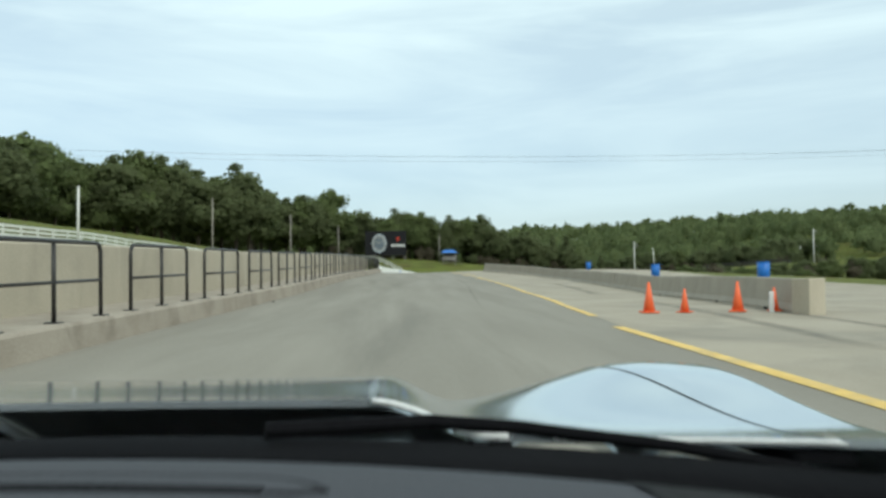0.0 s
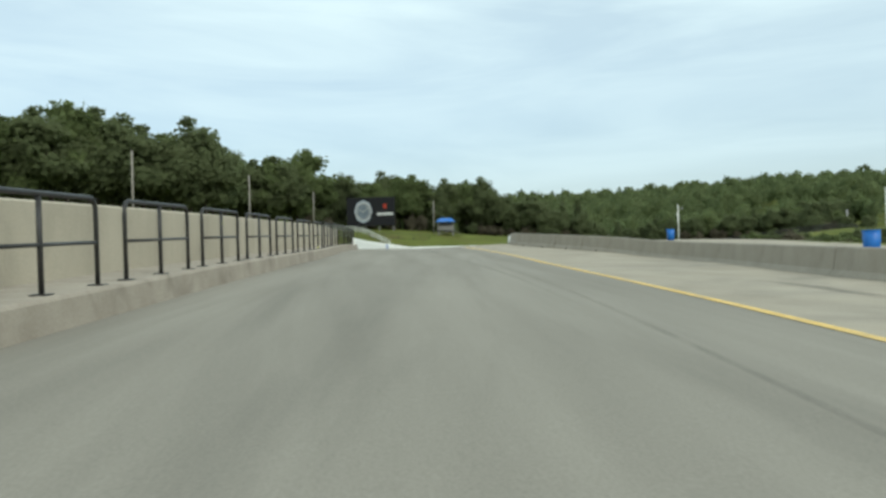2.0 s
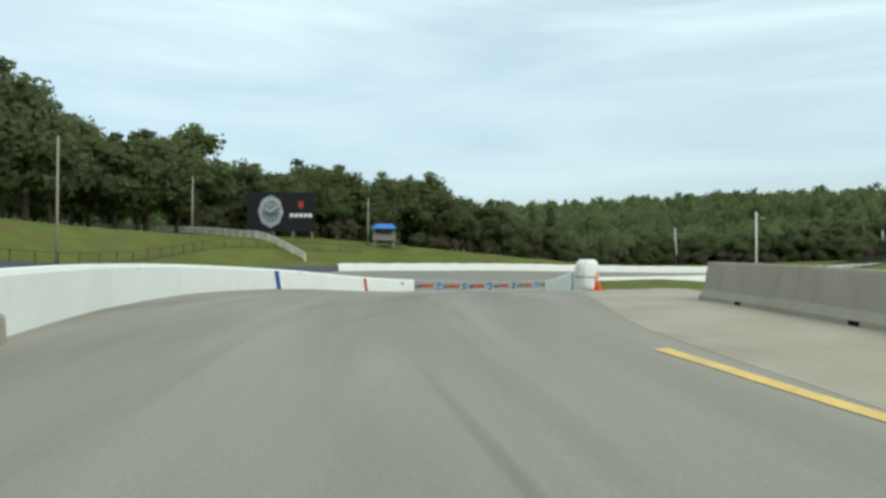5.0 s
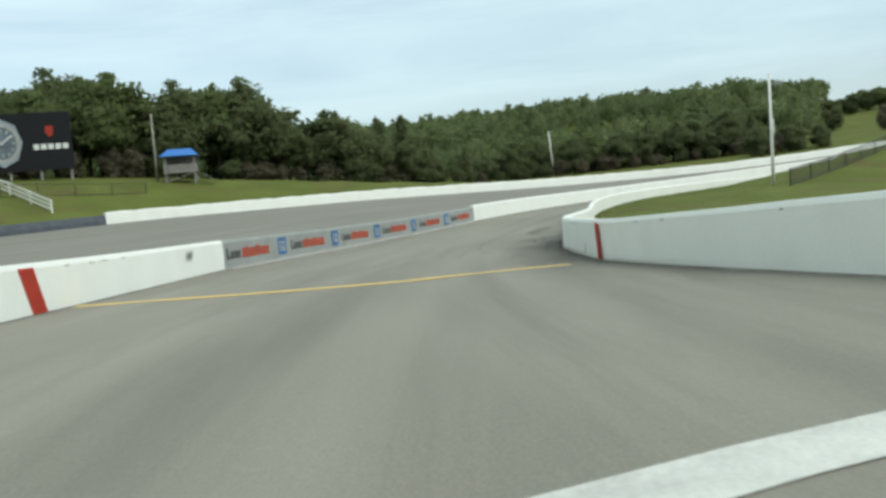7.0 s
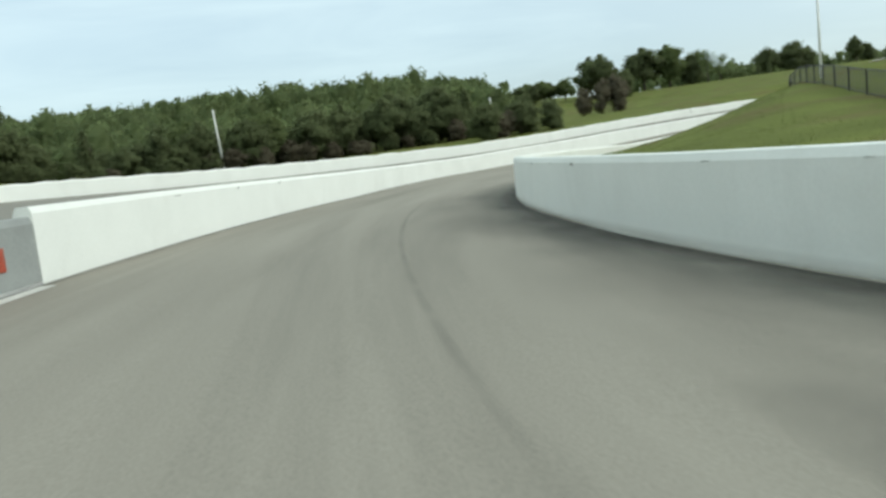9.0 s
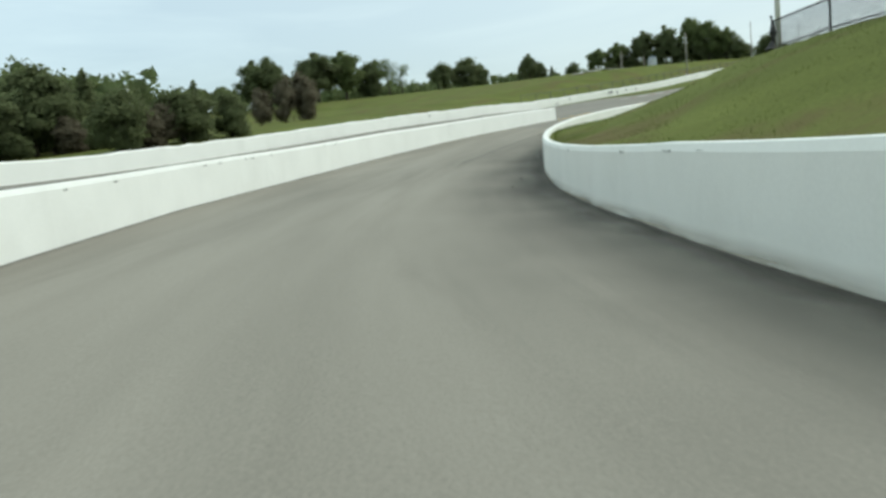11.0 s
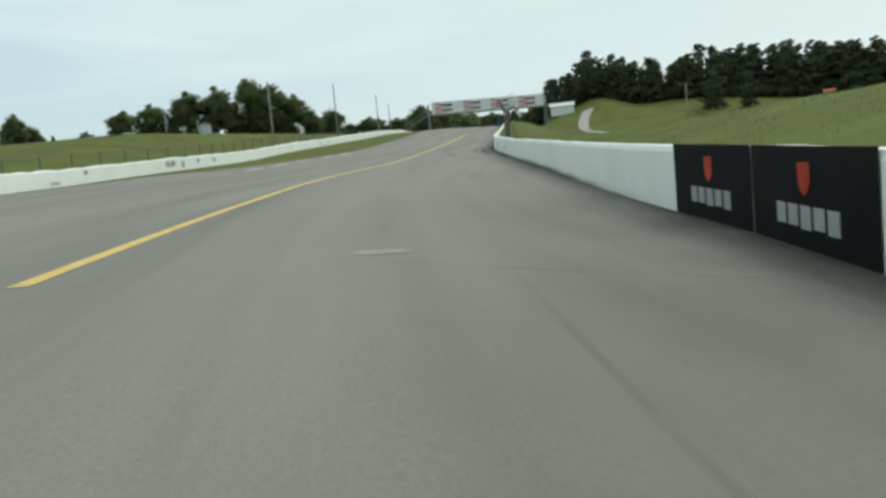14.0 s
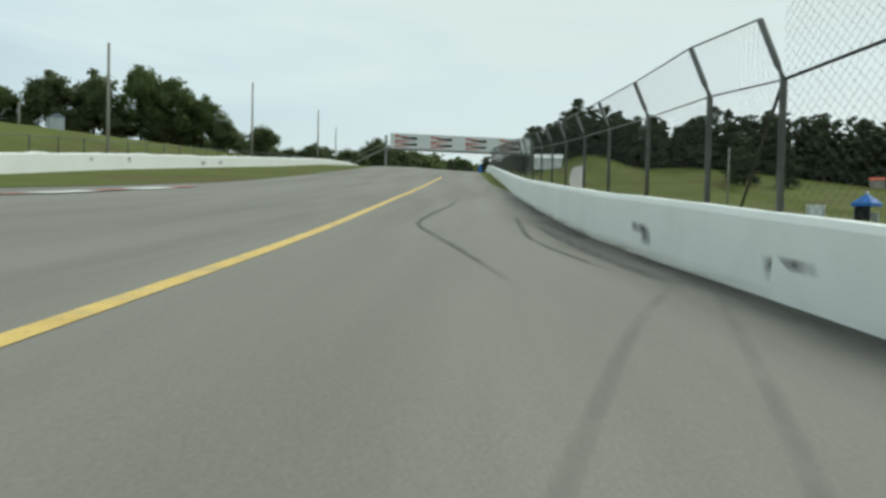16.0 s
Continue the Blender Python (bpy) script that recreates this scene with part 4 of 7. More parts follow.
# dark smudges on the racing line
for pts, w in (([(247.5, 2.2), (250.4, 2.02), (254, 1.85)], 0.5), ([(165.5, 2.1), (168.5, 1.95), (172, 1.95)], 0.75), ([(30, 6.2), (38, 7.0), (46, 7.4)], 0.5), ([(20, 6.5), (32, 8.4), (44, 9.0)], 0.4), ([(52, 7.8), (62, 8.3), (74, 8.6)], 0.6)):
    road_strip("smudge", pts, w, SMUDGE, "dark rubbed smudge on the paving", "stain", 0.009, "stuff")
road_strip("white_line", [(lsx, lface(lsx) + 0.16) for lsx in np.linspace(153.2, 178.2, 14)], 0.20, LINEWHITE, "white line painted along the foot of the printed wall", "line")
# white and red kerb patches on the far edge of the track
def land_z(s, d):
    q = np.array([at(a, b) for a, b in zip(s, d)])
    return ground_z(q[:, 0], q[:, 1])


KERBRED = material("kerb_red_paint", (0.30, 0.12, 0.10), (0.42, 0.18, 0.15), 3, 0.8, 0.05)
kerb_d = lambda s: float(np.interp(s, [300, 310, 318, 322, 329, 335, 350], [-11.6, -11.1, -10.8, -10.2, -9.8, -9.6, -9.6]))
for k in range(6):
    s = 303.2 + k * 4.6
    road_strip("track_kerb", [(s, kerb_d(s)), (s + 1.2, kerb_d(s + 1.2)), (s + 2.5, kerb_d(s + 2.5))], 0.7, LINEWHITE, "white painted kerb block on the track", "kerb", 0.012, height=land_z)
    road_strip("track_kerb", [(s + 2.6, kerb_d(s + 2.6)), (s + 3.5, kerb_d(s + 3.5)), (s + 4.5, kerb_d(s + 4.5))], 0.4, KERBRED, "faded red painted kerb block on the track", "kerb", 0.012, height=land_z)
# grass between track and far wall, and before the right wall further up
sheet("grass_verge", np.arange(300, 441, 2.0), lambda s: -float(np.interp(s, od_s, od_v)) - 0.1, lambda s: track_left(s) + 0.05, GRASS, 0.004, "mown grass verge between the track and the far wall", "grass", 4)
sheet("grass_verge", np.arange(348, 441, 2.0), lambda s: rface(s) - float(np.interp(s, [348, 362, 440], [0.05, 0.9, 1.7])), lambda s: rface(s) + 0.02, GRASS, 0.012, "strip of grass before the white wall", "grass", 3)


# ---- pit lane: kerb, rail, pit wall ----
kx = lambda y: float(np.interp(y, *KERB_X))
kerb_pts = np.array([(kx(y), y, 0) for y in np.arange(-24, 87.1, 1.5)])
kz = lambda x, y: float(road_z(*[np.array([v]) for v in (to_sd([(x, y)])[0][0], to_sd([(kx(y), y)])[1][0])])[0])
kerb_pts[:, 2] = [kz(kx(y), y) for y in kerb_pts[:, 1]]
bm = extrude_along(kerb_pts, [(0.05, -0.3), (0.0, 0.30), (-0.03, 0.34), (-1.38, 0.34), (-1.38, -0.3)])
tagged(new("kerb", finish("kerb", bm, KERB)), "broad brown-grey concrete kerb below the railing", "kerb", kind="structure")
bm = extrude_along(kerb_pts + [-1.38, 0, 0], [(0.0, -0.3), (0.0, 1.38), (-0.03, 1.41), (-0.28, 1.41), (-0.31, 1.38), (-0.31, -0.3)])
tagged(new("wall_pit", finish("wall_pit", bm, CONCRETE)), "tall sandy concrete pit wall behind the railing", "wall", kind="structure")


def railing():
    r = thing("railing", (0, 0, 0), "black steel railing panel with rounded corners bolted to the kerb", "railing", "railing panels along the pit lane")
    w, h, rad = 1.45, 1.03, 0.15
    arc = [(0, -w + rad - rad * math.cos(a), h - rad + rad * math.sin(a)) for a in np.linspace(0, math.pi / 2, 5)]
    bm = tube(bmesh.new(), [(0, -w, 0.0), *arc, *[(0, -y, z) for _, y, z in arc[::-1]], (0, w, 0.0)], 0.030, 8)
    part("frame", bm, STEEL_DARK, r, smooth=True)
    part("post", tube(bmesh.new(), [(0, 0, 0), (0, 0, h)], 0.030, 8), STEEL_DARK, r, smooth=True)
    part("mid_rail", tube(bmesh.new(), [(0, -w, 0.51), (0, w, 0.51)], 0.022, 8), STEEL_DARK, r, smooth=True)
    for y in (-w, 0, w):
        part("base_plate", block(bmesh.new(), -0.09, 0.09, y - 0.09, y + 0.09, 0, 0.015, 0.004), STEEL_DARK, r)
    return r


rail = railing()
y_even = 10.3 - 3.93 * 8
first = True
while y_even < 85:
    y = y_even + float(np.interp(y_even, [12, 24, 39, 52], [0.0, 0.5, 0.4, 0.05]))  # the panels stand unevenly
    slope = math.atan2(kz(-5, y + 1.8) - kz(-5, y - 1.8), 3.6)
    m = Matrix.Translation((kx(y) - 0.23, y, kz(-5, y) + 0.34)) @ Matrix.Rotation(math.atan2(kx(y - 1.8) - kx(y + 1.8), 3.6), 4, "Z") @ Matrix.Rotation(slope, 4, "X")
    if first:
        rail.matrix_basis = m
        first = False
    else:
        copy_thing(rail, m)
    if abs(y - 61.4) < 1.5 or abs(y - 45.7) < 1.5:
        tp = thing("tape_band", m.translation, "pale yellow tape wound round the railing post", "tape")
        for up in (0.06, 0.50, 0.93) if y > 50 else (0.80,):
            part("wrap", tube(bmesh.new(), [(0, 0, up - 0.04), (0, 0, up + 0.04)], 0.034, 10), TAPE, tp)
    y_even += 3.93

# right pit barrier of cast lengths, with a gap of a hand between them
def barrier_length():
    b = thing("concrete_barrier", (0, 0, 0), "sand-grey cast concrete barrier length with a flared foot", "barrier", "pit barrier lengths")
    prof = [(-0.30, -0.2), (-0.30, 0.08), (-0.19, 0.22), (-0.11, 0.76), (-0.09, 0.80), (0.09, 0.80), (0.11, 0.76), (0.19, 0.22), (0.30, 0.08), (0.30, -0.2)]
    part("body", extrude_along([(0, -1.992, 0), (0, 0, 0), (0, 1.992, 0)], prof), BARRIER, b)
    part("joint_key", block(bmesh.new(), -0.05, 0.05, 1.95, 2.05, 0.05, 0.6, 0.01), KERB, b)
    part("drain_slot", block(bmesh.new(), -0.308, -0.28, -0.13, 0.13, 0.0, 0.07, 0.008), BLACKTRIM, b, "dark drain slot")
    return b


bar = barrier_length()
bar_line = lambda s: float(np.interp(s, [38, 46, 54, 70, 80, 89, 94, 98, 106, 130], [9.2, 9.8, 10.6, 11.1, 11.6, 10.8, 9.6, 8.7, 7.2, 6.9]))
s, first = 40.0, True
while s < 113:
    a, b = at(s - 2, bar_line(s - 2)), at(s + 2, bar_line(s + 2))
    za, zb = (float(road_z(np.array([v]), np.array([bar_line(v)]))[0]) for v in (s - 2, s + 2))
    yaw = math.atan2(-(b[0] - a[0]), b[1] - a[1])
    m = Matrix.Translation(((a[0] + b[0]) / 2, (a[1] + b[1]) / 2, (za + zb) / 2)) @ Matrix.Rotation(yaw, 4, "Z") @ Matrix.Rotation(math.atan2(zb - za, 4), 4, "X")
    if first:
        bar.matrix_basis, first = m, False
    else:
        copy_thing(bar, m)
    s += 4.0


# ---- trees ----
def leaf_cards(rng, centres, normals, size):
    """Small three-cornered leaf clumps: vertices, faces, soft vertex normals."""
    n = len(centres)
    nr = normals + 0.9 * rng.normal(size=(n, 3))
    nr *= np.where((nr * normals).sum(1) < 0, -1.0, 1.0)[:, None]
    nr /= np.linalg.norm(nr, axis=1)[:, None] + 1e-9
    a = np.cross(nr, rng.normal(size=(n, 3)))
    a /= np.linalg.norm(a, axis=1)[:, None] + 1e-9
    b = np.cross(nr, a)
    w = (size * (0.5 + 1.0 * rng.random(n)))[:, None]
    h = w * (0.55 + 0.5 * rng.random(n))[:, None]
    v = np.stack([centres - a * w * 0.55 - b * h * 0.35, centres + a * w * 0.5 - b * h * 0.3, centres + b * h * 0.65 + a * w * 0.2 * rng.normal(size=(n, 1))], 1)
    soft = 0.55 * normals + 0.35 * nr + [0, 0, 0.4]
    soft /= np.linalg.norm(soft, axis=1)[:, None] + 1e-9
    return v.reshape(-1, 3), np.arange(n * 3).reshape(n, 3), np.repeat(soft, 3, axis=0)


def soften(me, normals):
    """Shade the clumps as one rounded mass."""
    for p in me.polygons:
        p.use_smooth = True
    me.normals_split_custom_set_from_vertices(normals)


def crown_mesh(name, seed, kind, mat):
    """A crown: lumps of many small leaf clumps round shaded inner foliage."""
    rng = np.random.default_rng(seed)
    cs, ns, cores = [], [], []
    lumps, dense, inner, flat, mid = [], 90, 0.62, 0.85, 7.0

    def on_ball():
        u = rng.normal(size=3)
        return u / np.linalg.norm(u)

    if kind == "broad":
        for k in range(34):
            u = on_ball()
            q = rng.uniform(0.55, 1.0)
            z = 6.8 + 4.1 * q * u[2]
            lumps.append((3.5 * q * u[0] * (1.2 - 0.04 * z + 0.1 * rng.normal()), 3.5 * q * u[1] * (1.2 - 0.04 * z), z, rng.uniform(0.9, 1.6)))
        lumps += [(0, 0, 7.4, 2.3), (0.4, 0, 9.3, 1.6), (0, 0.3, 5.4, 1.8), (0.3 * rng.normal(), 0.3 * rng.normal(), 11.0, 0.7)]
        size = 0.46
    elif kind == "sparse":
        lumps = [(rng.normal() * 1.5, rng.normal() * 1.5, rng.uniform(3.8, 10.8), rng.uniform(0.9, 1.6)) for _ in range(22)]
        size, dense, inner = 0.36, 62, 0.0
    elif kind == "pine":
        for k in range(54):
            z = 1.0 + 10.8 * k / 53
            spread = 2.5 * (1.04 - z / 12.4) ** 0.45 * rng.uniform(0.6, 1.2)
            an, q = rng.random() * 2 * math.pi, rng.random() ** 0.5
            lumps.append((spread * q * math.cos(an), spread * q * math.sin(an), z, rng.uniform(0.5, 1.0) * (1.25 - 0.06 * z)))
        size, dense, inner, flat = 0.34, 92, 0.6, 0.62
    elif kind == "bush":
        for k in range(34):
            u = on_ball()
            q = rng.uniform(0.5, 1.0)
            z = 5.6 + 5.2 * q * u[2]
            lumps.append((3.3 * q * u[0], 3.1 * q * u[1], max(0.7, z), rng.uniform(0.9, 1.6)))
        lumps += [(0, 0, 3.0, 2.7), (0, 0, 6.2, 2.6), (0.2, 0, 8.8, 1.9)]
        size, flat, mid = 0.46, 0.95, 5.0
    elif kind == "spruce":
        for z in np.arange(0.8, 11.8, 0.36):
            r = 2.6 * (1 - z / 12.2) ** 0.85 + 0.12
            m = int(14 + 34 * r)
            an = rng.random(m) * 2 * math.pi
            q = r * np.sqrt(rng.random(m)) * (0.75 + 0.5 * rng.random(m))
            cs.append(np.stack([q * np.cos(an), q * np.sin(an), z + rng.normal(size=m) * 0.22 - 0.25 * q], 1))
            ns.append(np.stack([np.cos(an), np.sin(an), 0.7 + 0 * an], 1))
        size = 0.46
        cores.extend((0, 0, z, 0.6 * (2.6 * (1 - z / 12.2) ** 0.85), 0.9) for z in np.arange(1.2, 10, 0.9))
    for x, y, z, r in lumps:
        m = int(dense * r)
        u = rng.normal(size=(m, 3))
        u /= np.linalg.norm(u, axis=1)[:, None]
        rr = r * (0.62 + 0.62 * rng.random(m))[:, None]
        cs.append(np.array([x, y, z]) + u * rr * [1, 1, flat])
        whole = np.array([x / 3.2, y / 3.2, (z - mid) / 5.0])
        ns.append((0.55 * u + 0.75 * whole) / np.linalg.norm(0.55 * u + 0.75 * whole, axis=1)[:, None])
        if inner:
            cores.append((x, y, z, r * inner, flat))
    v, f, soft = leaf_cards(rng, np.concatenate(cs), np.concatenate(ns), size)
    v, f, soft = v.tolist(), f.tolist(), soft.tolist()
    for x, y, z, r, fl in cores:
        b0 = len(v)
        turn = rng.random() * 6
        for i, (up, out) in enumerate(((1.0, 0.0), (0.35, 0.95), (-0.45, 0.9), (-1.0, 0.0))):
            for j in range(5 if out else 1):
                an, q = turn + 1.2566 * (j + 0.5 * (i % 2)), r * rng.uniform(0.85, 1.15)
                v.append((x + q * out * math.cos(an), y + q * out * math.sin(an), z + q * fl * up))
                soft.append((0.7 * out * math.cos(an) + 0.2 * x, 0.7 * out * math.sin(an) + 0.2 * y, 0.5 * up + 0.5))
        for j in range(5):
            k = (j + 1) % 5
            f += [(b0, b0 + 1 + j, b0 + 1 + k), (b0 + 1 + j, b0 + 6 + j, b0 + 1 + k), (b0 + 6 + j, b0 + 6 + k, b0 + 1 + k), (b0 + 6 + j, b0 + 11, b0 + 6 + k)]
    me = bpy.data.meshes.new(name)
    me.from_pydata(v, [], f)
    me.materials.append(mat)
    soften(me, soft)
    return me


def trunk_mesh(seed, kind):
    rng = np.random.default_rng(seed)
    bm = bmesh.new()
    top = 11.0 if kind in ("spruce", "pine") else 8.0
    bend = [(rng.normal() * 0.10 * k, rng.normal() * 0.10 * k, top * k / 4) for k in range(5)]
    bend[0] = (0, 0, -0.6)
    tube(bm, bend, (0.26, 0.06), 7)
    if kind not in ("spruce",):
        for k in range(6):
            z = rng.uniform(2.6, 7.5)
            an, ln = rng.random() * 6.28, rng.uniform(1.2, 2.6)
            x0, y0 = np.interp(z, [b[2] for b in bend], [b[0] for b in bend]), np.interp(z, [b[2] for b in bend], [b[1] for b in bend])
            tube(bm, [(x0, y0, z), (x0 + 0.5 * ln * math.cos(an), y0 + 0.5 * ln * math.sin(an), z + 0.5), (x0 + ln * math.cos(an), y0 + ln * math.sin(an), z + 1.4)], (0.09, 0.03), 5)
    return finish("trunk", bm, BARK, True)


TREES = {}
KINDS = {
    "broad": ("broadleaf_tree", "broad", LEAF, "green broadleaf tree with a rounded uneven crown", 4),
    "dark": ("broadleaf_tree", "broad", LEAFDARK, "dark green broadleaf tree in a dense wood edge", 3),
    "bush": ("shrub_tree", "bush", LEAFDARK, "low dark green shrubby tree with branches to the ground", 3),
    "spruce": ("spruce_tree", "spruce", LEAFDARK, "dark green conical spruce tree", 3),
    "pine": ("pine_tree", "pine", NEEDLE, "nearly black-green pine tree with a ragged crown", 4),
    "brown": ("shrub_tree", "bush", BROWNLEAF, "dull brown-green shrubby tree with branches to the ground", 3),
    "underpine": ("shrub_tree", "bush", NEEDLE, "low nearly black-green scrub under the pines", 2),
    "sparse": ("broadleaf_tree", "sparse", LEAF, "thin open-crowned tree with sky showing between branches", 2),
}
for key, (nm, kd, mt, lab, count) in KINDS.items():
    TREES[key] = []
    for k in range(count):
        TREES[key].append((trunk_mesh(100 + k * 7 + len(key), kd), crown_mesh("crown", 200 + k * 13 + len(key), kd, mt)))
tree_rng = random.Random(21)


def plant(kind, x, y, height, group, wide=1.0, z=None):
    nm, _, _, lab, count = KINDS[kind]
    tr, cr = TREES[kind][tree_rng.randrange(count)]
    root = thing(nm, (x, y, gz(x, y) - 0.1 if z is None else z), lab, "tree", group, tree_rng.random() * 6.28)
    k = height / 12.0
    root.scale = (k * wide, k * wide, k)
    for n_, me in (("trunk", tr), ("crown", cr)):
        o = new(n_, me)
        o.parent = root
    return root


def belt(x0, y0, x1, y1, n, depth, h0, h1, kinds, group, wide=1.0):
    """A row of trees, deep on the side away from the road."""
    ln = math.hypot(x1 - x0, y1 - y0)
    nx, ny = -(y1 - y0) / ln, (x1 - x0) / ln
    for k in range(n):
        u = (k + tree_rng.uniform(-0.4, 0.4)) / max(1, n - 1)
        q = tree_rng.random() ** 1.5 * depth
        plant(tree_rng.choice(kinds), x0 + u * (x1 - x0) + q * nx, y0 + u * (y1 - y0) + q * ny, tree_rng.uniform(h0, h1), group, wide * tree_rng.uniform(0.9, 1.2))


WOOD = "trees along the wood's edge"
belt(-78, 40, -74, 110, 14, 10, 12, 16.5, ("broad", "dark"), WOOD, 1.2)
belt(-70, 108, -68, 140, 9, 12, 13, 17.5, ("dark", "broad", "dark"), WOOD, 1.2)
belt(-68, 140, -66, 170, 10, 12, 16, 21, ("dark", "broad", "dark"), WOOD, 1.2)
belt(-64, 170, -36, 184, 13, 8, 17, 22, ("dark", "dark", "broad"), WOOD, 1.2)
belt(-38, 203, -20, 214, 9, 8, 15.5, 20.5, ("broad", "dark"), WOOD, 1.2)
belt(-22, 217, 20, 222, 24, 9, 10.3, 14.5, ("dark", "dark", "bush", "broad"), WOOD, 1.1)
belt(18, 221, 46, 227, 17, 9, 8, 12, ("bush", "spruce", "dark", "bush"), WOOD, 1.25)
belt(44, 227, 68, 231, 13, 7, 4.0, 6.2, ("bush", "dark", "spruce"), WOOD, 1.3)
belt(66, 231, 106, 219, 28, 9, 4.8, 7.4, ("bush", "dark", "spruce", "bush", "broad"), WOOD, 1.3)
belt(104, 226, 132, 250, 16, 10, 6, 9, ("dark", "broad", "bush"), WOOD, 1.3)
plant("broad", 124, 240, 8.5, WOOD, 1.2)
plant("bush", 159, 255, 6.2, WOOD, 1.5)
plant("brown", 150, 229, 7.0, WOOD, 0.9)
plant("brown", 147, 231, 6.0, WOOD, 0.9)
plant("brown", 154, 228, 7.6, WOOD, 0.9)
plant("brown", 152, 226.5, 6.4, WOOD, 0.9)
belt(95, 208.5, 106.5, 208.5, 5, 3, 3.9, 5.0, ("spruce", "bush"), WOOD, 1.5)
belt(-90, 200, -30, 235, 14, 20, 13, 17, ("dark", "broad"), WOOD, 1.2)
FIELD = "trees standing in the fields"
for kd, x, y, h, w in (
    ("dark", 217.5, 272.5, 12.6, 1.2), ("dark", 223.5, 280, 12.4, 1.2), ("bush", 207.5, 259.5, 8, 1.2), ("dark", 226, 264, 12.5, 1.4), ("broad", 233, 260, 12.5, 1.35), ("bush", 239, 256, 10, 1.3), ("sparse", 230, 247, 9, 1.0), ("sparse", 233, 245, 7.5, 1.0),
    ("bush", 272, 248, 9, 1.45), ("bush", 277, 243, 9.5, 1.5), ("bush", 282, 240, 7.5, 1.4), ("dark", 266, 221, 7.5, 1.1), ("bush", 270, 219, 5.5, 1.2), ("spruce", 246, 240, 4, 1), ("spruce", 251, 239, 4.5, 1), ("spruce", 290, 230, 5, 1.2),
    ("broad", 256, 201, 6.5, 1.5), ("broad", 257, 196, 7.5, 1.3), ("dark", 259, 190, 9.6, 1.1), ("dark", 261, 185, 10.4, 1.0), ("broad", 262, 179, 11.4, 1.0), ("broad", 262, 175, 10, 1.1), ("broad", 263, 171, 8, 1.2), ("bush", 262, 168, 5.5, 1.3), ("bush", 270, 166, 4, 1.3), ("bush", 258, 193, 5, 1.6), ("bush", 260, 187, 5.5, 1.6), ("bush", 261, 182, 6, 1.6), ("bush", 262, 177, 6, 1.6), ("bush", 263, 173, 5, 1.6),
    ("bush", 300, 160, 7, 1.4), ("pine", 263, 80, 8.5, 1.5), ("pine", 269, 77, 8.0, 1.5), ("pine", 258, 75, 7.5, 1.4),
):
    plant(kd, x, y, h, FIELD, w)
belt(284, 226, 335, 182, 18, 8, 4, 6.5, ("bush", "spruce", "dark"), FIELD, 1.4)
belt(330, 176, 372, 108, 26, 10, 6, 9, ("bush", "dark"), FIELD, 1.4)
belt(372, 122, 424, 36, 40, 10, 11.5, 15, ("bush", "dark", "broad"), FIELD, 1.4)
PINES = "pines of the plantation"
belt(222, 18, 252, 40, 28, -9, 8.5, 13.5, ("pine",), PINES, 1.3)
belt(252, 40, 288, 66, 36, -10, 8.5, 14, ("pine",), PINES, 1.3)
belt(288, 66, 324, 100, 42, -10, 8, 11.5, ("pine",), PINES, 1.3)
belt(324, 100, 346, 112, 14, -10, 7, 9.5, ("pine",), PINES, 1.3)
belt(230, 10, 330, 85, 50, -8, 8.5, 14, ("pine",), PINES, 1.3)
belt(224, 18, 324, 94, 60, -5, 2.6, 3.8, ("underpine",), PINES, 2.2)
belt(198, 307, 228, 292, 15, 6, 5.5, 7.2, ("dark", "bush", "broad"), FIELD, 1.4)
belt(98, 209.5, 107, 209, 4, 1.5, 3.2, 4.2, ("brown", "spruce"), WOOD, 1.3)
INFIELD = "low trees of the infield thicket"
belt(46, 128, 80, 140, 20, 5, 4.4, 5.4, ("dark", "bush", "brown", "broad"), INFIELD, 1.5)
belt(80, 140, 108, 142, 16, 5, 4.8, 6.2, ("dark", "bush", "brown", "broad"), INFIELD, 1.5)
UNDER = "dry shrubs at the foot of the woods"
belt(-20, 215, 20, 220, 12, 3, 2.6, 4.2, ("brown", "bush"), UNDER, 1.5)
belt(18, 219, 46, 225, 13, 3, 2.4, 4.2, ("brown", "brown", "bush"), UNDER, 1.6)
belt(46, 225, 68, 229, 9, 3, 1.8, 2.8, ("brown", "bush"), UNDER, 1.7)
belt(66, 229, 104, 217, 15, 3, 1.8, 3.4, ("brown", "brown", "bush"), UNDER, 1.6)


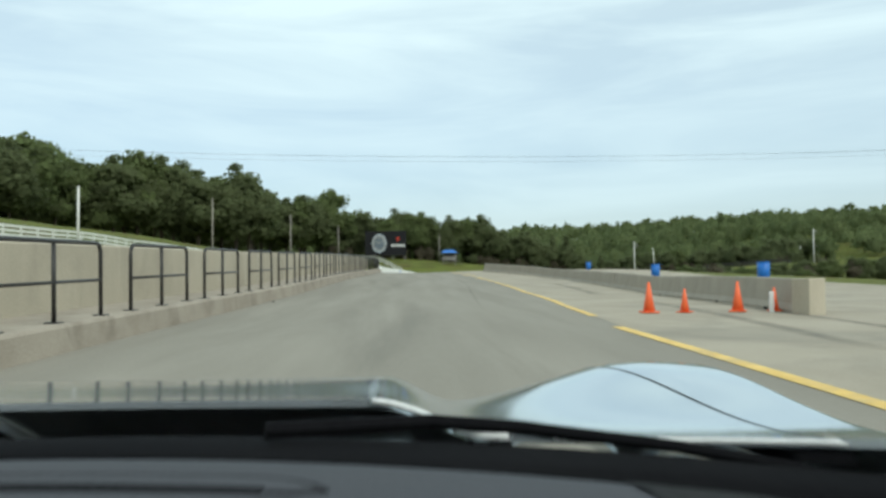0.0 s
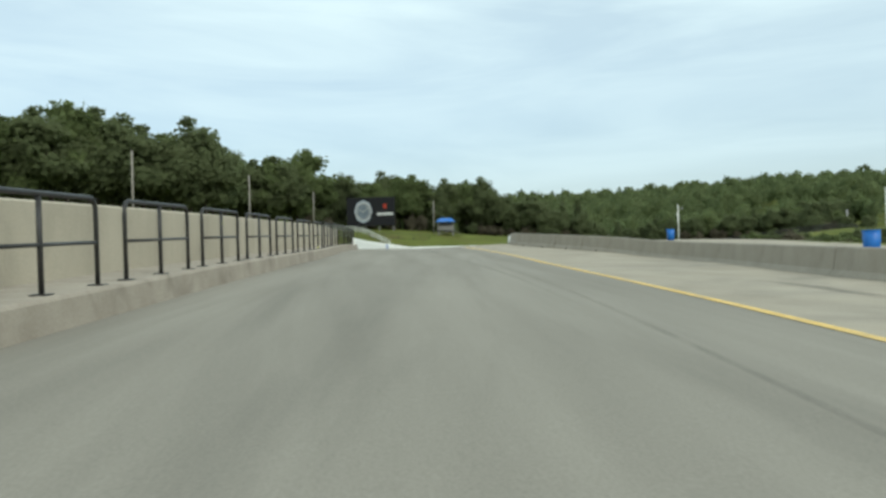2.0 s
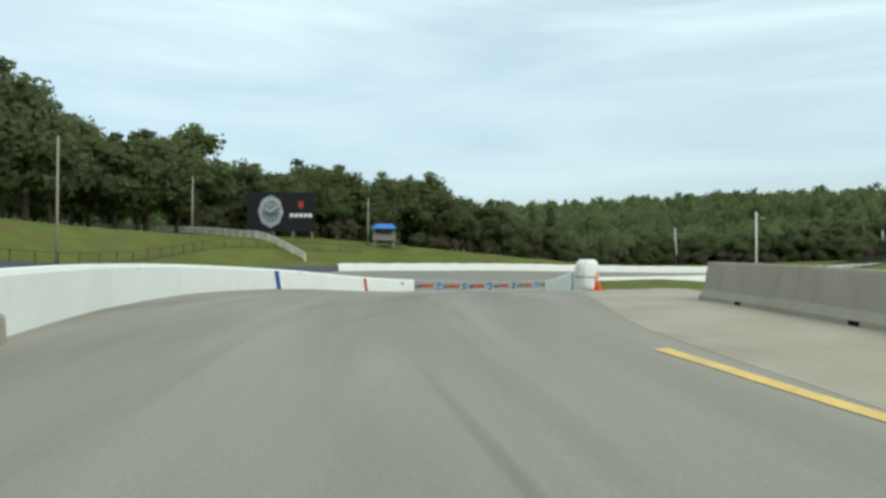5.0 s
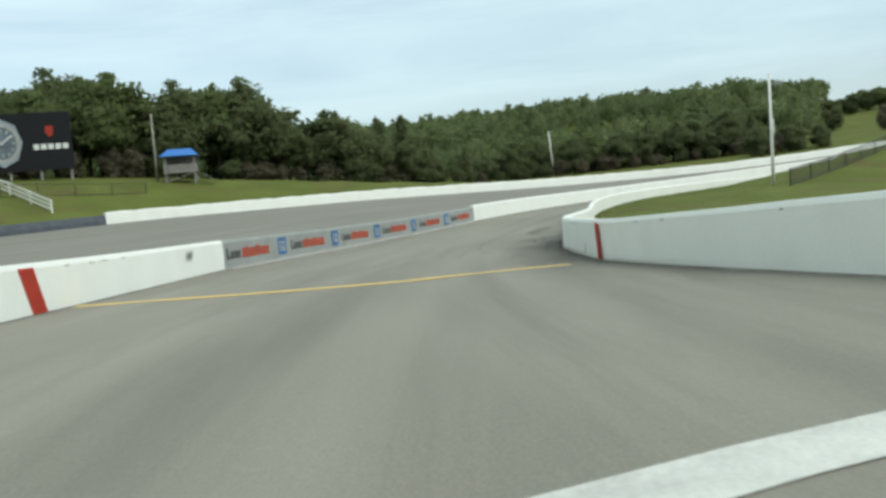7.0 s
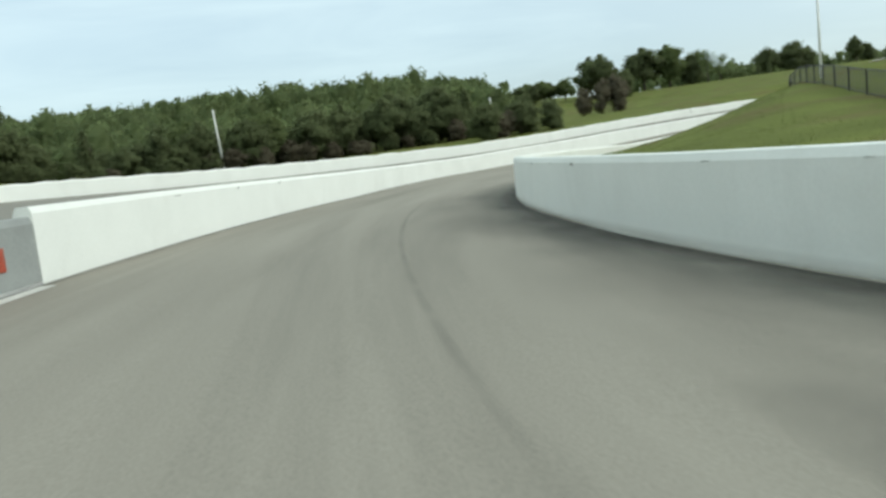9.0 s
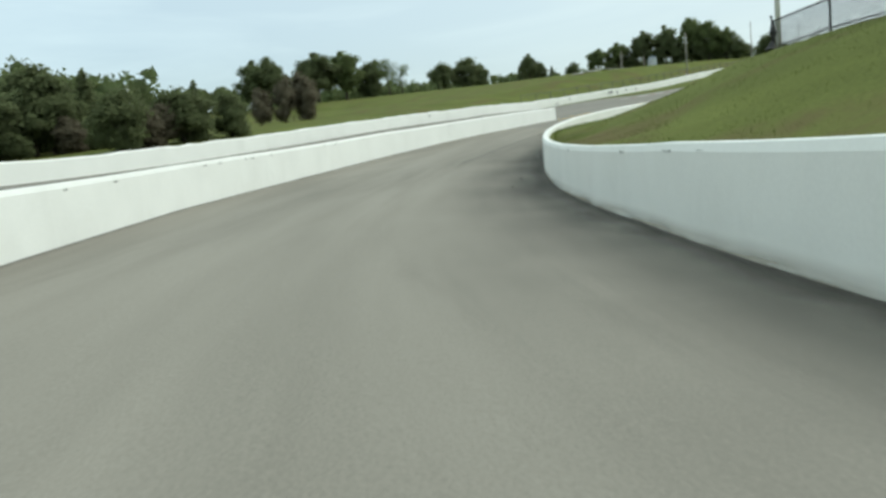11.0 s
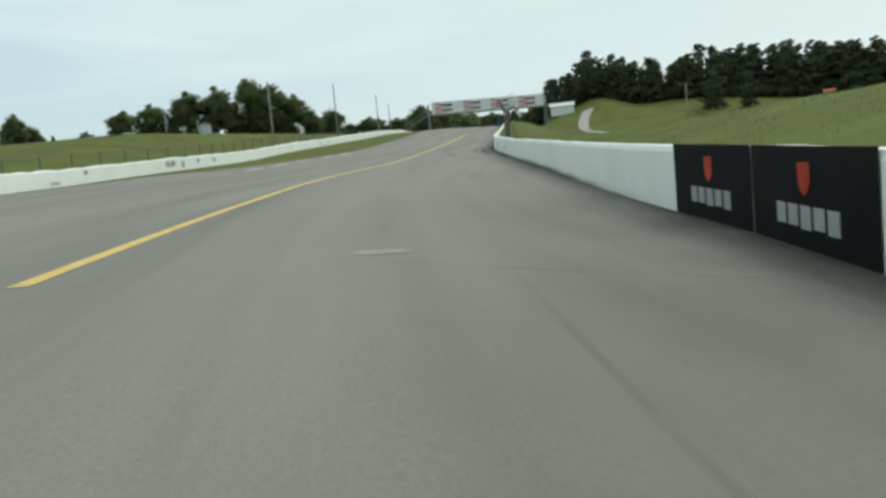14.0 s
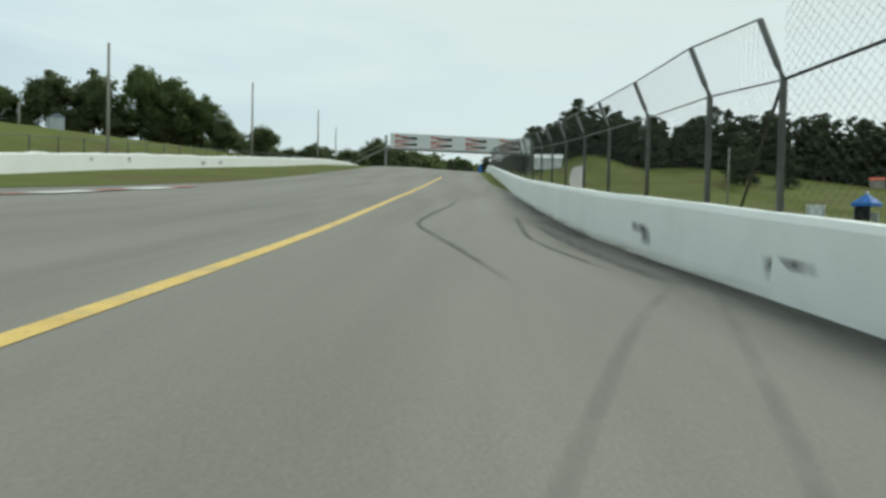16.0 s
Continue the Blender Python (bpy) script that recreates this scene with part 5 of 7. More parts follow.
def far_woods():
    """The wooded hills behind, too many trees to count."""
    rng = np.random.default_rng(8)
    xs, ys = rng.uniform(-480, 700, 24000), rng.uniform(-60, 820, 24000)
    keep = ((xs > -25) & (xs < 118) & (ys > 238)) | ((xs <= -25) & (ys > 222)) | ((xs < -84) & (ys > -40)) | ((xs >= 118) & (ys > 224 + 0.9 * (xs - 118)) & ((xs - 7.3) * 0.682 < (ys - 119) * 0.732)) | ((xs > 400) & (ys > 150) & (ys < 420))
    dist = np.hypot(xs - 40, ys - 130)
    keep &= rng.random(len(xs)) < np.clip(1.5 - dist / 900, 0.25, 1)
    xs, ys, dist = xs[keep], ys[keep], dist[keep]
    zs = ground_z(xs, ys)
    clump = np.sin(xs * 0.061 + 2 * np.sin(ys * 0.037)) * np.cos(ys * 0.053 + xs * 0.02)
    hs = 10.5 + 1.5 * clump + 1.7 * rng.normal(size=len(xs)).clip(-1.6, 2.4)
    hs = np.where((xs > -25) & (xs < 118) & (ys < 300), hs * 0.85, hs)
    hs = np.where((xs > 38) & (xs < 118) & (ys < 292), hs * np.interp(xs, [38, 78, 118], [0.66, 0.72, 0.88]), hs)
    hs = np.where((xs > 100) & (ys < 300), hs * 0.82, hs)
    vs, fs, ss, base = [], [], [], 0
    near = (dist < 290) & (ys > 120)
    for pick, per, size in ((near, 72, 0.85), (~near, 22, 1.7)):
        n = int(pick.sum())
        u = rng.normal(size=(n, per, 3))
        u /= np.linalg.norm(u, axis=2)[:, :, None]
        u[:, :, 2] = np.abs(u[:, :, 2]) * 1.3 - 0.45
        r = rng.uniform(2.4, 4.0, n)[:, None, None]
        lump = 0.75 + 0.32 * np.sin(u[:, :, :1] * 5 + xs[pick][:, None, None]) * np.cos(u[:, :, 1:2] * 5 + ys[pick][:, None, None])
        c = np.stack([xs[pick], ys[pick], (zs + hs)[pick] - r[:, 0, 0] * 1.1], 1)[:, None] + u * r * (lump + 0.25 * rng.random((n, per, 1))) * [1, 1, 1.15]
        v, f, soft = leaf_cards(rng, c.reshape(-1, 3), (u + [0, 0, 0.3]).reshape(-1, 3), size)
        vs.append(v)
        fs.append(f + base)
        ss.append(soft)
        base += len(v)
        # shaded inner foliage of each crown
        th, ph = np.meshgrid(np.pi * np.array([0.06, 0.35, 0.75]), 2 * np.pi * np.arange(4) / 4, indexing="ij")
        ball = np.stack([np.sin(th) * np.cos(ph), np.sin(th) * np.sin(ph), np.cos(th)], -1).reshape(-1, 3)
        mid = np.stack([xs[pick], ys[pick], (zs + hs)[pick] - r[:, 0, 0] * 1.1], 1)
        cv = mid[:, None] + ball[None] * r * 0.62 * rng.uniform(0.85, 1.12, (n, 12, 1)) * [1, 1, 1.1]
        tri = np.array([t_ for i in range(2) for j in range(4) for t_ in ((i * 4 + j, i * 4 + 4 + j, i * 4 + 4 + (j + 1) % 4), (i * 4 + j, i * 4 + 4 + (j + 1) % 4, i * 4 + (j + 1) % 4))] + [(0, 1, 2), (0, 2, 3)])
        vs.append(cv.reshape(-1, 3))
        fs.append((tri[None] + (np.arange(n) * 12)[:, None, None]).reshape(-1, 3) + base)
        ss.append(np.tile(ball * 0.7 + [0, 0, 0.5], (n, 1)))
        base += n * 12
    me = bpy.data.meshes.new("woods")
    me.from_pydata(np.concatenate(vs).tolist(), [], np.concatenate(fs).tolist())
    me.materials.append(WOODS)
    soften(me, np.concatenate(ss).tolist())
    tagged(new("woods", me), "dense mixed green woods covering the far hills", "woods", kind="stuff")


far_woods()


# ---- things beside the road ----
def pole(x, y, z0, z1, mat, label, group, lamp=None, rad=0.13, cross=False, lean=(0, 0)):
    p = thing("utility_pole" if not lamp else "lamp_pole", (x, y, z0), label, "pole", group)
    h = z1 - z0
    part("shaft", tube(bmesh.new(), [(0, 0, -0.5), (lean[0] * 0.5, lean[1] * 0.5, h / 2), (lean[0], lean[1], h)], (rad, rad * 0.72), 9), mat, p, smooth=True)
    if lamp is not None:
        ax, ay = math.cos(lamp), math.sin(lamp)
        part("arm", tube(bmesh.new(), [(lean[0], lean[1], h - 0.65), (ax * 0.18, ay * 0.18, h - 0.6), (ax * 0.36, ay * 0.36, h - 0.6)], 0.035, 6), GALV, p)
        bm = block(bmesh.new(), -0.22, 0.22, -0.15, 0.15, -0.14, 0.12, 0.05)
        bmesh.ops.transform(bm, matrix=Matrix.Translation((ax * 0.52, ay * 0.52, h - 0.62)) @ Matrix.Rotation(lamp, 4, "Z"), verts=bm.verts)
        part("lamp_head", bm, GALV, p, "grey lamp head")
    if cross:
        part("crossarm", block(bmesh.new(), -0.9, 0.9, -0.06, 0.06, h - 0.6, h - 0.45, 0.01), WOODPOLE, p)
        for k in (-0.75, 0, 0.75):
            part("insulator", tube(bmesh.new(), [(k, 0, h - 0.45), (k, 0, h - 0.25)], 0.05, 6), GALV, p)
    return p


POLES = "poles along the track"
pole(-28.9, 71.5, gz(-28.9, 71.5), 9.6, WHITEPOLE, "pale painted pole standing on the grass bank", POLES)
pole(-28.6, 118.2, gz(-28.6, 118.2), 13.2, WOODPOLE, "grey weathered utility pole before dark trees", POLES, cross=False)
pole(-22.0, 150, gz(-22, 150), 13.4, WOODPOLE, "grey weathered utility pole before dark trees", POLES)
pole(-16.3, 185, gz(-16.3, 185), 13.5, WOODPOLE, "grey weathered utility pole on the grass slope", POLES)
pole(7.4, 203.5, gz(7.4, 203.5), 12.6, WOODPOLE, "grey weathered pole beside the marshal tower", POLES)
pole(42.2, 150.2, gz(42.2, 150.2), 7.9, WHITEPOLE, "pale lamp pole on the grass inside the bend", POLES, lamp=-0.6, rad=0.11)
pole(70.4, 229.5, gz(70.4, 229.5), 9.8, WHITEPOLE, "pale slanting pole before the woods", POLES, rad=0.14, lean=(-0.5, 0.1))
pole(109, 220.6, gz(109, 220.6), 9.4, WHITEPOLE, "pale pole before the woods", POLES, rad=0.14, lean=(-0.2, 0.1))
pole(85.4, 167.3, gz(85.4, 167.3), 11.2, WHITEPOLE, "pale lamp pole at the crest of the grass bank", POLES, lamp=-0.5, rad=0.12)
pole(133.2, 151.9, gz(133.2, 151.9), 10.8, WHITEPOLE, "pale lamp pole on the crest of the grass bank", POLES, lamp=-0.5, rad=0.12)
for x, y, zt in ((200.6, 177, 16.9), (236, 165.6, 20.9), (263, 154.5, 22.0), (287, 148, 22.5), (214, 190, 16.2), (222, 186.5, 15.4)):
    pole(x, y, gz(x, y), zt, WOODPOLE, "tall thin utility pole on the grass behind the far wall", POLES, rad=0.12)
pole(238, 101.5, gz(238, 101.5), 17.0, WOODPOLE, "grey utility pole on the infield slope", POLES)
# overhead cables across the pit lane
for yy, zz in ((44.0, 8.3), (44.5, 8.1), (46.0, 8.6)):
    q = [(x, yy + 0.06 * x, zz + 2.5 * (x / 60.0) ** 2 - 0.4) for x in np.linspace(-60, 60, 17)]
    tagged(new("overhead_cable", finish("overhead_cable", tube(bmesh.new(), q, 0.005, 5), CABLE)), "thin dark overhead cable spanning the pit lane", "cable", "overhead cables")


def billboard():
    """Black hoarding with a watch drawn as plain discs."""
    x, y, z = -5.6, 209.3, 7.55
    b = thing("billboard", (x, y, z), "large black billboard with a silver watch picture before the trees", "billboard", turn=-0.12)
    part("panel", block(bmesh.new(), -6.1, 4.7, 0.0, 0.18, 0.0, 6.3, 0.03), BLACKBOARD, b)
    for k in (-5, -1.9, 1.2, 4.3):
        part("leg", block(bmesh.new(), k - 0.12, k + 0.12, 0.18, 0.42, -3.0, 5.8, 0.02), GREYWOOD, b)

    def disc(rx, rz, cx, cz, out, mat, name, inner=0.0, n=40, label=""):
        bm = bmesh.new()
        ro = [bm.verts.new((cx + rx * math.cos(a), out, cz + rz * math.sin(a))) for a in np.linspace(0, 2 * math.pi, n, endpoint=False)]
        if inner:
            ri = [bm.verts.new((cx + inner * rx * math.cos(a), out, cz + inner * rz * math.sin(a))) for a in np.linspace(0, 2 * math.pi, n, endpoint=False)]
            for i in range(n):
                bm.faces.new((ro[i], ro[(i + 1) % n], ri[(i + 1) % n], ri[i]))
        else:
            bm.faces.new(ro)
        bmesh.ops.solidify(bm, geom=bm.faces[:], thickness=0.01)
        return part(name, bm, mat, b, label)

    cx, cz = -2.35, 3.15
    disc(2.05, 2.65, cx, cz, -0.012, PALESILVER, "watch_case", 0.0, 8, "pale silver eight-sided watch case")
    disc(1.8, 2.15, cx, cz, -0.026, PRINTWHITE, "watch_ring", 0.82, label="pale ring")
    disc(1.46, 1.75, cx, cz, -0.026, DIAL, "watch_dial", label="pale blue-grey dial")
    for k in range(12):
        a = k * math.pi / 6
        bm = bmesh.new()
        block(bm, -0.07, 0.07, -0.045, -0.036, 1.2, 1.55)
        bmesh.ops.transform(bm, matrix=Matrix.Translation((cx, 0, cz)) @ Matrix.Diagonal((0.87, 1, 1, 1)) @ Matrix.Rotation(a, 4, "Y"), verts=bm.verts)
        part("hour_mark", bm, PRINTWHITE, b)
    for a, ln in ((-1.1, 1.0), (0.9, 1.35)):
        bm = block(bmesh.new(), -0.07, 0.07, -0.055, -0.046, -0.2, ln)
        bmesh.ops.transform(bm, matrix=Matrix.Translation((cx, 0, cz)) @ Matrix.Rotation(a, 4, "Y"), verts=bm.verts)
        part("watch_hand", bm, PRINTWHITE, b)
    bm = bmesh.new()
    bm.faces.new([bm.verts.new((2.5 + 0.75 * px, -0.02, 4.2 + 0.8 * pz)) for px, pz in ((-0.55, 0.75), (0.55, 0.75), (0.55, -0.1), (0.3, -0.55), (0, -0.75), (-0.3, -0.55), (-0.55, -0.1))])
    bmesh.ops.solidify(bm, geom=bm.faces[:], thickness=0.01)
    part("emblem", bm, REDPAINT, b, "red shield emblem")
    for k in range(5):
        part("printed_bar", block(bmesh.new(), 0.75 + k * 0.74, 1.33 + k * 0.74, -0.03, -0.01, 2.25, 2.85), PRINTWHITE, b)


billboard()


def marshal_tower():
    x, y = 9.9, 202.3
    z = gz(x, y)
    t = thing("marshal_tower", (x, y, z), "small grey timber marshal tower with a bright blue roof", "tower", turn=-0.15)
    for px in (-1.5, 1.5):
        for py in (-1.2, 1.2):
            part("leg", block(bmesh.new(), px - 0.09, px + 0.09, py - 0.09, py + 0.09, -0.3, 2.75, 0.01), GREYWOOD, t)
    part("floor", block(bmesh.new(), -1.7, 1.7, -1.4, 1.4, 0.95, 1.08, 0.01), GREYWOOD, t)
    for k in range(9):
        part("board", block(bmesh.new(), -1.65 + k * 0.37, -1.34 + k * 0.37, -1.36, -1.30, 1.05, 1.85, 0.005), GREYWOOD, t)
    part("back_panel", block(bmesh.new(), -1.6, 1.6, 1.2, 1.26, 1.05, 2.7, 0.01), GREYWOOD, t)
    for sx in (-1, 1):
        part("side_panel", block(bmesh.new(), sx * 1.6 - 0.03, sx * 1.6 + 0.03, -1.3, 1.3, 1.05, 1.85, 0.01), GREYWOOD, t)
    part("brace", tube(bmesh.new(), [(-1.5, -1.25, 0.0), (1.5, -1.25, 0.95)], 0.05, 5), GREYWOOD, t)
    bm = bmesh.new()
    v = [bm.verts.new(q) for q in ((-2.0, -1.7, 2.75), (2.0, -1.7, 2.75), (2.0, 1.7, 2.75), (-2.0, 1.7, 2.75), (-1.2, 0, 3.55), (1.2, 0, 3.55))]
    for f in ((0, 1, 5, 4), (2, 3, 4, 5), (1, 2, 5), (3, 0, 4), (3, 2, 1, 0)):
        bm.faces.new([v[i] for i in f])
    part("roof", bm, BLUE, t, "bright blue tarpaulin roof")
    st = bmesh.new()
    for k in range(5):
        block(st, 2.0 + 0.28 * (4 - k), 2.3 + 0.28 * (4 - k), -0.5, 0.5, 0.18 * k, 0.18 * k + 0.06)
    part("stair", st, GREYWOOD, t)


marshal_tower()


def fence_white(pts, z_up=0.0):
    f = thing("rail_fence", (0, 0, 0), "white painted three-rail fence running down the grass slope", "fence", "white rail fences")
    q = spline(pts, 2.6)
    tops = []
    for x, y in q:
        z = gz(x, y)
        part("post", block(bmesh.new(), x - 0.07, x + 0.07, y - 0.07, y + 0.07, z - 0.3, z + 1.15, 0.01), FENCEWHITE, f)
        tops.append((x, y, z))
    for up in (0.32, 0.68, 1.04):
        bm = extrude_along([(x, y, z + up) for x, y, z in tops], [(-0.03, -0.1), (-0.03, 0.1), (0.03, 0.1), (0.03, -0.1)])
        part("rail", bm, FENCEWHITE, f)


fence_white([(-1.9, 187.2), (-9, 196), (-16, 208), (-24, 214), (-40, 213), (-52, 200)])
fence_white([(-33, 30), (-31, 60), (-30, 95), (-29, 125), (-27, 150)])


def dark_fence(name, pts, height, spacing, label, rails=(0.1, 0.95), wires=0.16, mat=STEEL_DARK):
    """Posts, rails and crossed wires."""
    f = thing(name, (0, 0, 0), label, "fence")
    q = spline(pts, spacing)
    g = [(x, y, gz(x, y)) for x, y in q]
    for x, y, z in g:
        part("post", tube(bmesh.new(), [(x, y, z - 0.3), (x, y, z + height)], 0.04, 6), mat, f)
    for up in rails:
        part("rail", tube(bmesh.new(), [(x, y, z + up * height) for x, y, z in g], 0.025, 5), mat, f)
    vs, fs = [], []
    for (x0, y0, z0), (x1, y1, z1) in zip(g, g[1:]):
        ln = math.hypot(x1 - x0, y1 - y0)
        n = int((ln + height) / wires)
        for k in range(n):
            for sgn in (1, -1):
                u0, u1 = k * wires - height, k * wires
                a0, a1 = max(0.0, u0), min(ln, u1)
                if a1 <= a0:
                    continue
                h0, h1 = (a0 - u0), (a1 - u0)
                if sgn < 0:
                    h0, h1 = height - h0, height - h1
                b = len(vs)
                for a, h in ((a0, h0), (a1, h1)):
                    t_ = a / ln
                    for w in (-0.006, 0.006):
                        vs.append((x0 + (x1 - x0) * t_, y0 + (y1 - y0) * t_, z0 + (z1 - z0) * t_ + h + w))
                fs.append((b, b + 1, b + 3, b + 2))
    me = bpy.data.meshes.new("wire_mesh")
    me.from_pydata(vs, [], fs)
    me.materials.append(mat)
    o = new("wire_mesh", me)
    o.parent = f
    return f


bank_line = lambda s0, s1, e, n: [tuple(at(s, float(np.interp(s, *R_WALL)) + e)) for s in np.linspace(s0, s1, n)]
inside_fence = dark_fence("mesh_fence", [(41.5, 148.1), (51.5, 153.2), (61.7, 158.4), (71, 163.1), (80.3, 167.7)], 1.05, 3.0, "dark chain-link fence along the top of the grass bank", wires=0.045)
part("folded_mesh", tube(bmesh.new(), [(80.2, 167.8, gz(80.2, 167.8)), (80.4, 167.7, gz(80.4, 167.7) + 0.6), (80.6, 167.75, gz(80.6, 167.75) + 1.2)], (0.24, 0.06), 8), STEEL_DARK, inside_fence, "dark folded mesh at the corner post")
dark_fence("mesh_fence", bank_line(252, 296, 17.5, 6), 1.6, 3.0, "dark wire mesh fence on the far side of the bank", wires=0.2)
dark_fence("mesh_fence", [(-24, 140), (-14, 178), (-6, 190), (6, 196)], 1.2, 3.0, "dark wire mesh fence below the grass slope", wires=0.3)
dark_fence("mesh_fence", [tuple(p[:2]) for p in outer_pts(O_END + 150, FAR_END - 20, 4.5, step=12)], 1.6, 3.2, "dark wire mesh fence behind the far wall", wires=0.3, mat=MESHWIRE)


def cone(x, y, z, collars, label):
    c = thing("traffic_cone", (x, y, z), label, "cone", "orange cones")
    part("base", block(bmesh.new(), -0.19, 0.19, -0.19, 0.19, 0.0, 0.035, 0.012), ORANGE, c)
    part("body", tube(bmesh.new(), [(0, 0, 0.03), (0, 0, 0.35), (0, 0, 0.71)], (0.14, 0.025), 16), ORANGE, c, smooth=True)
    if not collars:
        return c
    part("collar", tube(bmesh.new(), [(0, 0, 0.36), (0, 0, 0.46)], (0.090, 0.074), 16), PRINTWHITE, c, "pale collar", smooth=True)
    part("collar", tube(bmesh.new(), [(0, 0, 0.52), (0, 0, 0.58)], (0.064, 0.054), 16), PRINTWHITE, c, "pale collar", smooth=True)
    return c


def on_road(s, d):
    p = at(s, d)
    return (p[0], p[1], float(road_z(np.array([s]), np.array([d]))[0]) + 0.015)


c0 = cone(*on_road(38.4, 5.57), False, "plain bright orange traffic cone by the barrier")
for s, d, k in ((38.5, 6.44, 0.78), (38.8, 7.82, 1.0), (39.0, 8.80, 0.8)):
    c = copy_thing(c0, Matrix.Translation(on_road(s, d)) @ Matrix.Rotation(s, 4, "Z"))
    c.scale = (k, k, k)
cone(*on_road(129.1, 6.98), True, "bright orange traffic cone with white collars")
# end of the barrier by the cones
eb = thing("concrete_block", on_road(37.9, 9.08), "pale square concrete block at the end of the barrier", "block", turn=0.2)
part("body", block(bmesh.new(), -0.22, 0.22, -0.3, 0.3, -0.1, 0.80, 0.03), CONCRETE, eb)
bmark = thing("marker_post", on_road(38.6, 8.55), "short pale marker post by the cones", "post")
part("shaft", block(bmesh.new(), -0.05, 0.05, -0.025, 0.025, -0.05, 0.48, 0.008), PRINTWHITE, bmark)


def bin_(x, y, turn, size):
    b = thing("waste_bin", (x, y, gz(x, y)), "bright blue plastic waste barrel beyond the barrier", "bin", "blue barrels", turn)
    part("barrel", tube(bmesh.new(), [(0, 0, 0), (0, 0, 0.55), (0, 0, 1.16)], (0.36, 0.40), 18), BLUE, b, smooth=True)
    part("rim", tube(bmesh.new(), [(0, 0, 1.14), (0, 0, 1.20)], 0.42, 18), BLUE, b)
    part("plinth", block(bmesh.new(), -0.35, 0.35, -0.35, 0.35, -0.3, 0.0, 0.01), GREYWOOD, b)
    b.scale = (size, size, size)
    return b


for x, y, size in ((22.7, 51.0, 1.0), (18.9, 61.5, 0.85), (19.4, 87.1, 0.68), (24.5, 38.0, 1.0)):
    bin_(x, y, 0.1, size)


def plastic_barrier(s, d):
    """A hollow moulded barrier standing across the end of the verge."""
    x, y, z = on_road(s, d)
    b = thing("plastic_barrier", (x, y, gz(x, y)), "bright blue moulded plastic barrier on the grass verge", "barrier", turn=-1.9)
    prof = [(-0.26, -0.05), (-0.26, 0.12), (-0.16, 0.32), (-0.10, 0.95), (-0.07, 1.0), (0.07, 1.0), (0.10, 0.95), (0.16, 0.32), (0.26, 0.12), (0.26, -0.05)]
    part("body", extrude_along([(0, -0.75, 0), (0, 0, 0), (0, 0.75, 0)], prof), BLUE, b)
    part("filler_cap", tube(bmesh.new(), [(0, 0.3, 0.99), (0, 0.3, 1.03)], 0.05, 10), PRINTWHITE, b, "white filler cap")
    for k in (-0.4, 0.4):
        part("foot", block(bmesh.new(), -0.3, 0.3, k - 0.15, k + 0.15, -0.05, 0.05, 0.01), BLUE, b)


plastic_barrier(408, 0.35)


def tyre_stack():
    """Tyres wrapped in white tarpaulin at the nose of the wall."""
    p = on_road(129.6, 6.6)
    t = thing("tyre_stack", p, "tyre stack wrapped in a crumpled white tarpaulin", "tyre stack", turn=-0.2)
    bm = bmesh.new()
    n, rings = 40, []
    r2 = random.Random(3)
    for k, (z, r) in enumerate(((0.05, 0.42), (0.2, 0.46), (0.45, 0.43), (0.7, 0.47), (0.95, 0.44), (1.12, 0.40), (1.2, 0.28), (1.22, 0.0))):
        rings.append([bm.verts.new(((r + r2.uniform(-0.035, 0.035)) * math.cos(a), (r + 0.15 + r2.uniform(-0.035, 0.035)) * math.sin(a), z + r2.uniform(-0.03, 0.03))) for a in np.linspace(0, 2 * math.pi, n, endpoint=False)])
    for u, v in zip(rings, rings[1:]):
        for k in range(n):
            bm.faces.new((u[k], u[(k + 1) % n], v[(k + 1) % n], v[k]))
    part("tarpaulin", bm, TARP, t, smooth=True)
    for k in range(3):
        bm = bmesh.new()
        bmesh.ops.create_uvsphere(bm, u_segments=18, v_segments=8, radius=0.5)
        bmesh.ops.transform(bm, matrix=Matrix.Translation((0, 0, 0.14 + 0.2 * k)) @ Matrix.Diagonal((0.80, 1.0, 0.22, 1)), verts=bm.verts)
        part("tyre", bm, TYREBLACK, t, smooth=True)
    part("strap", tube(bmesh.new(), [(0.47 * math.cos(a), 0.62 * math.sin(a), 0.55) for a in np.linspace(0, 2 * math.pi, 25)], 0.015, 5), INK, t)


tyre_stack()


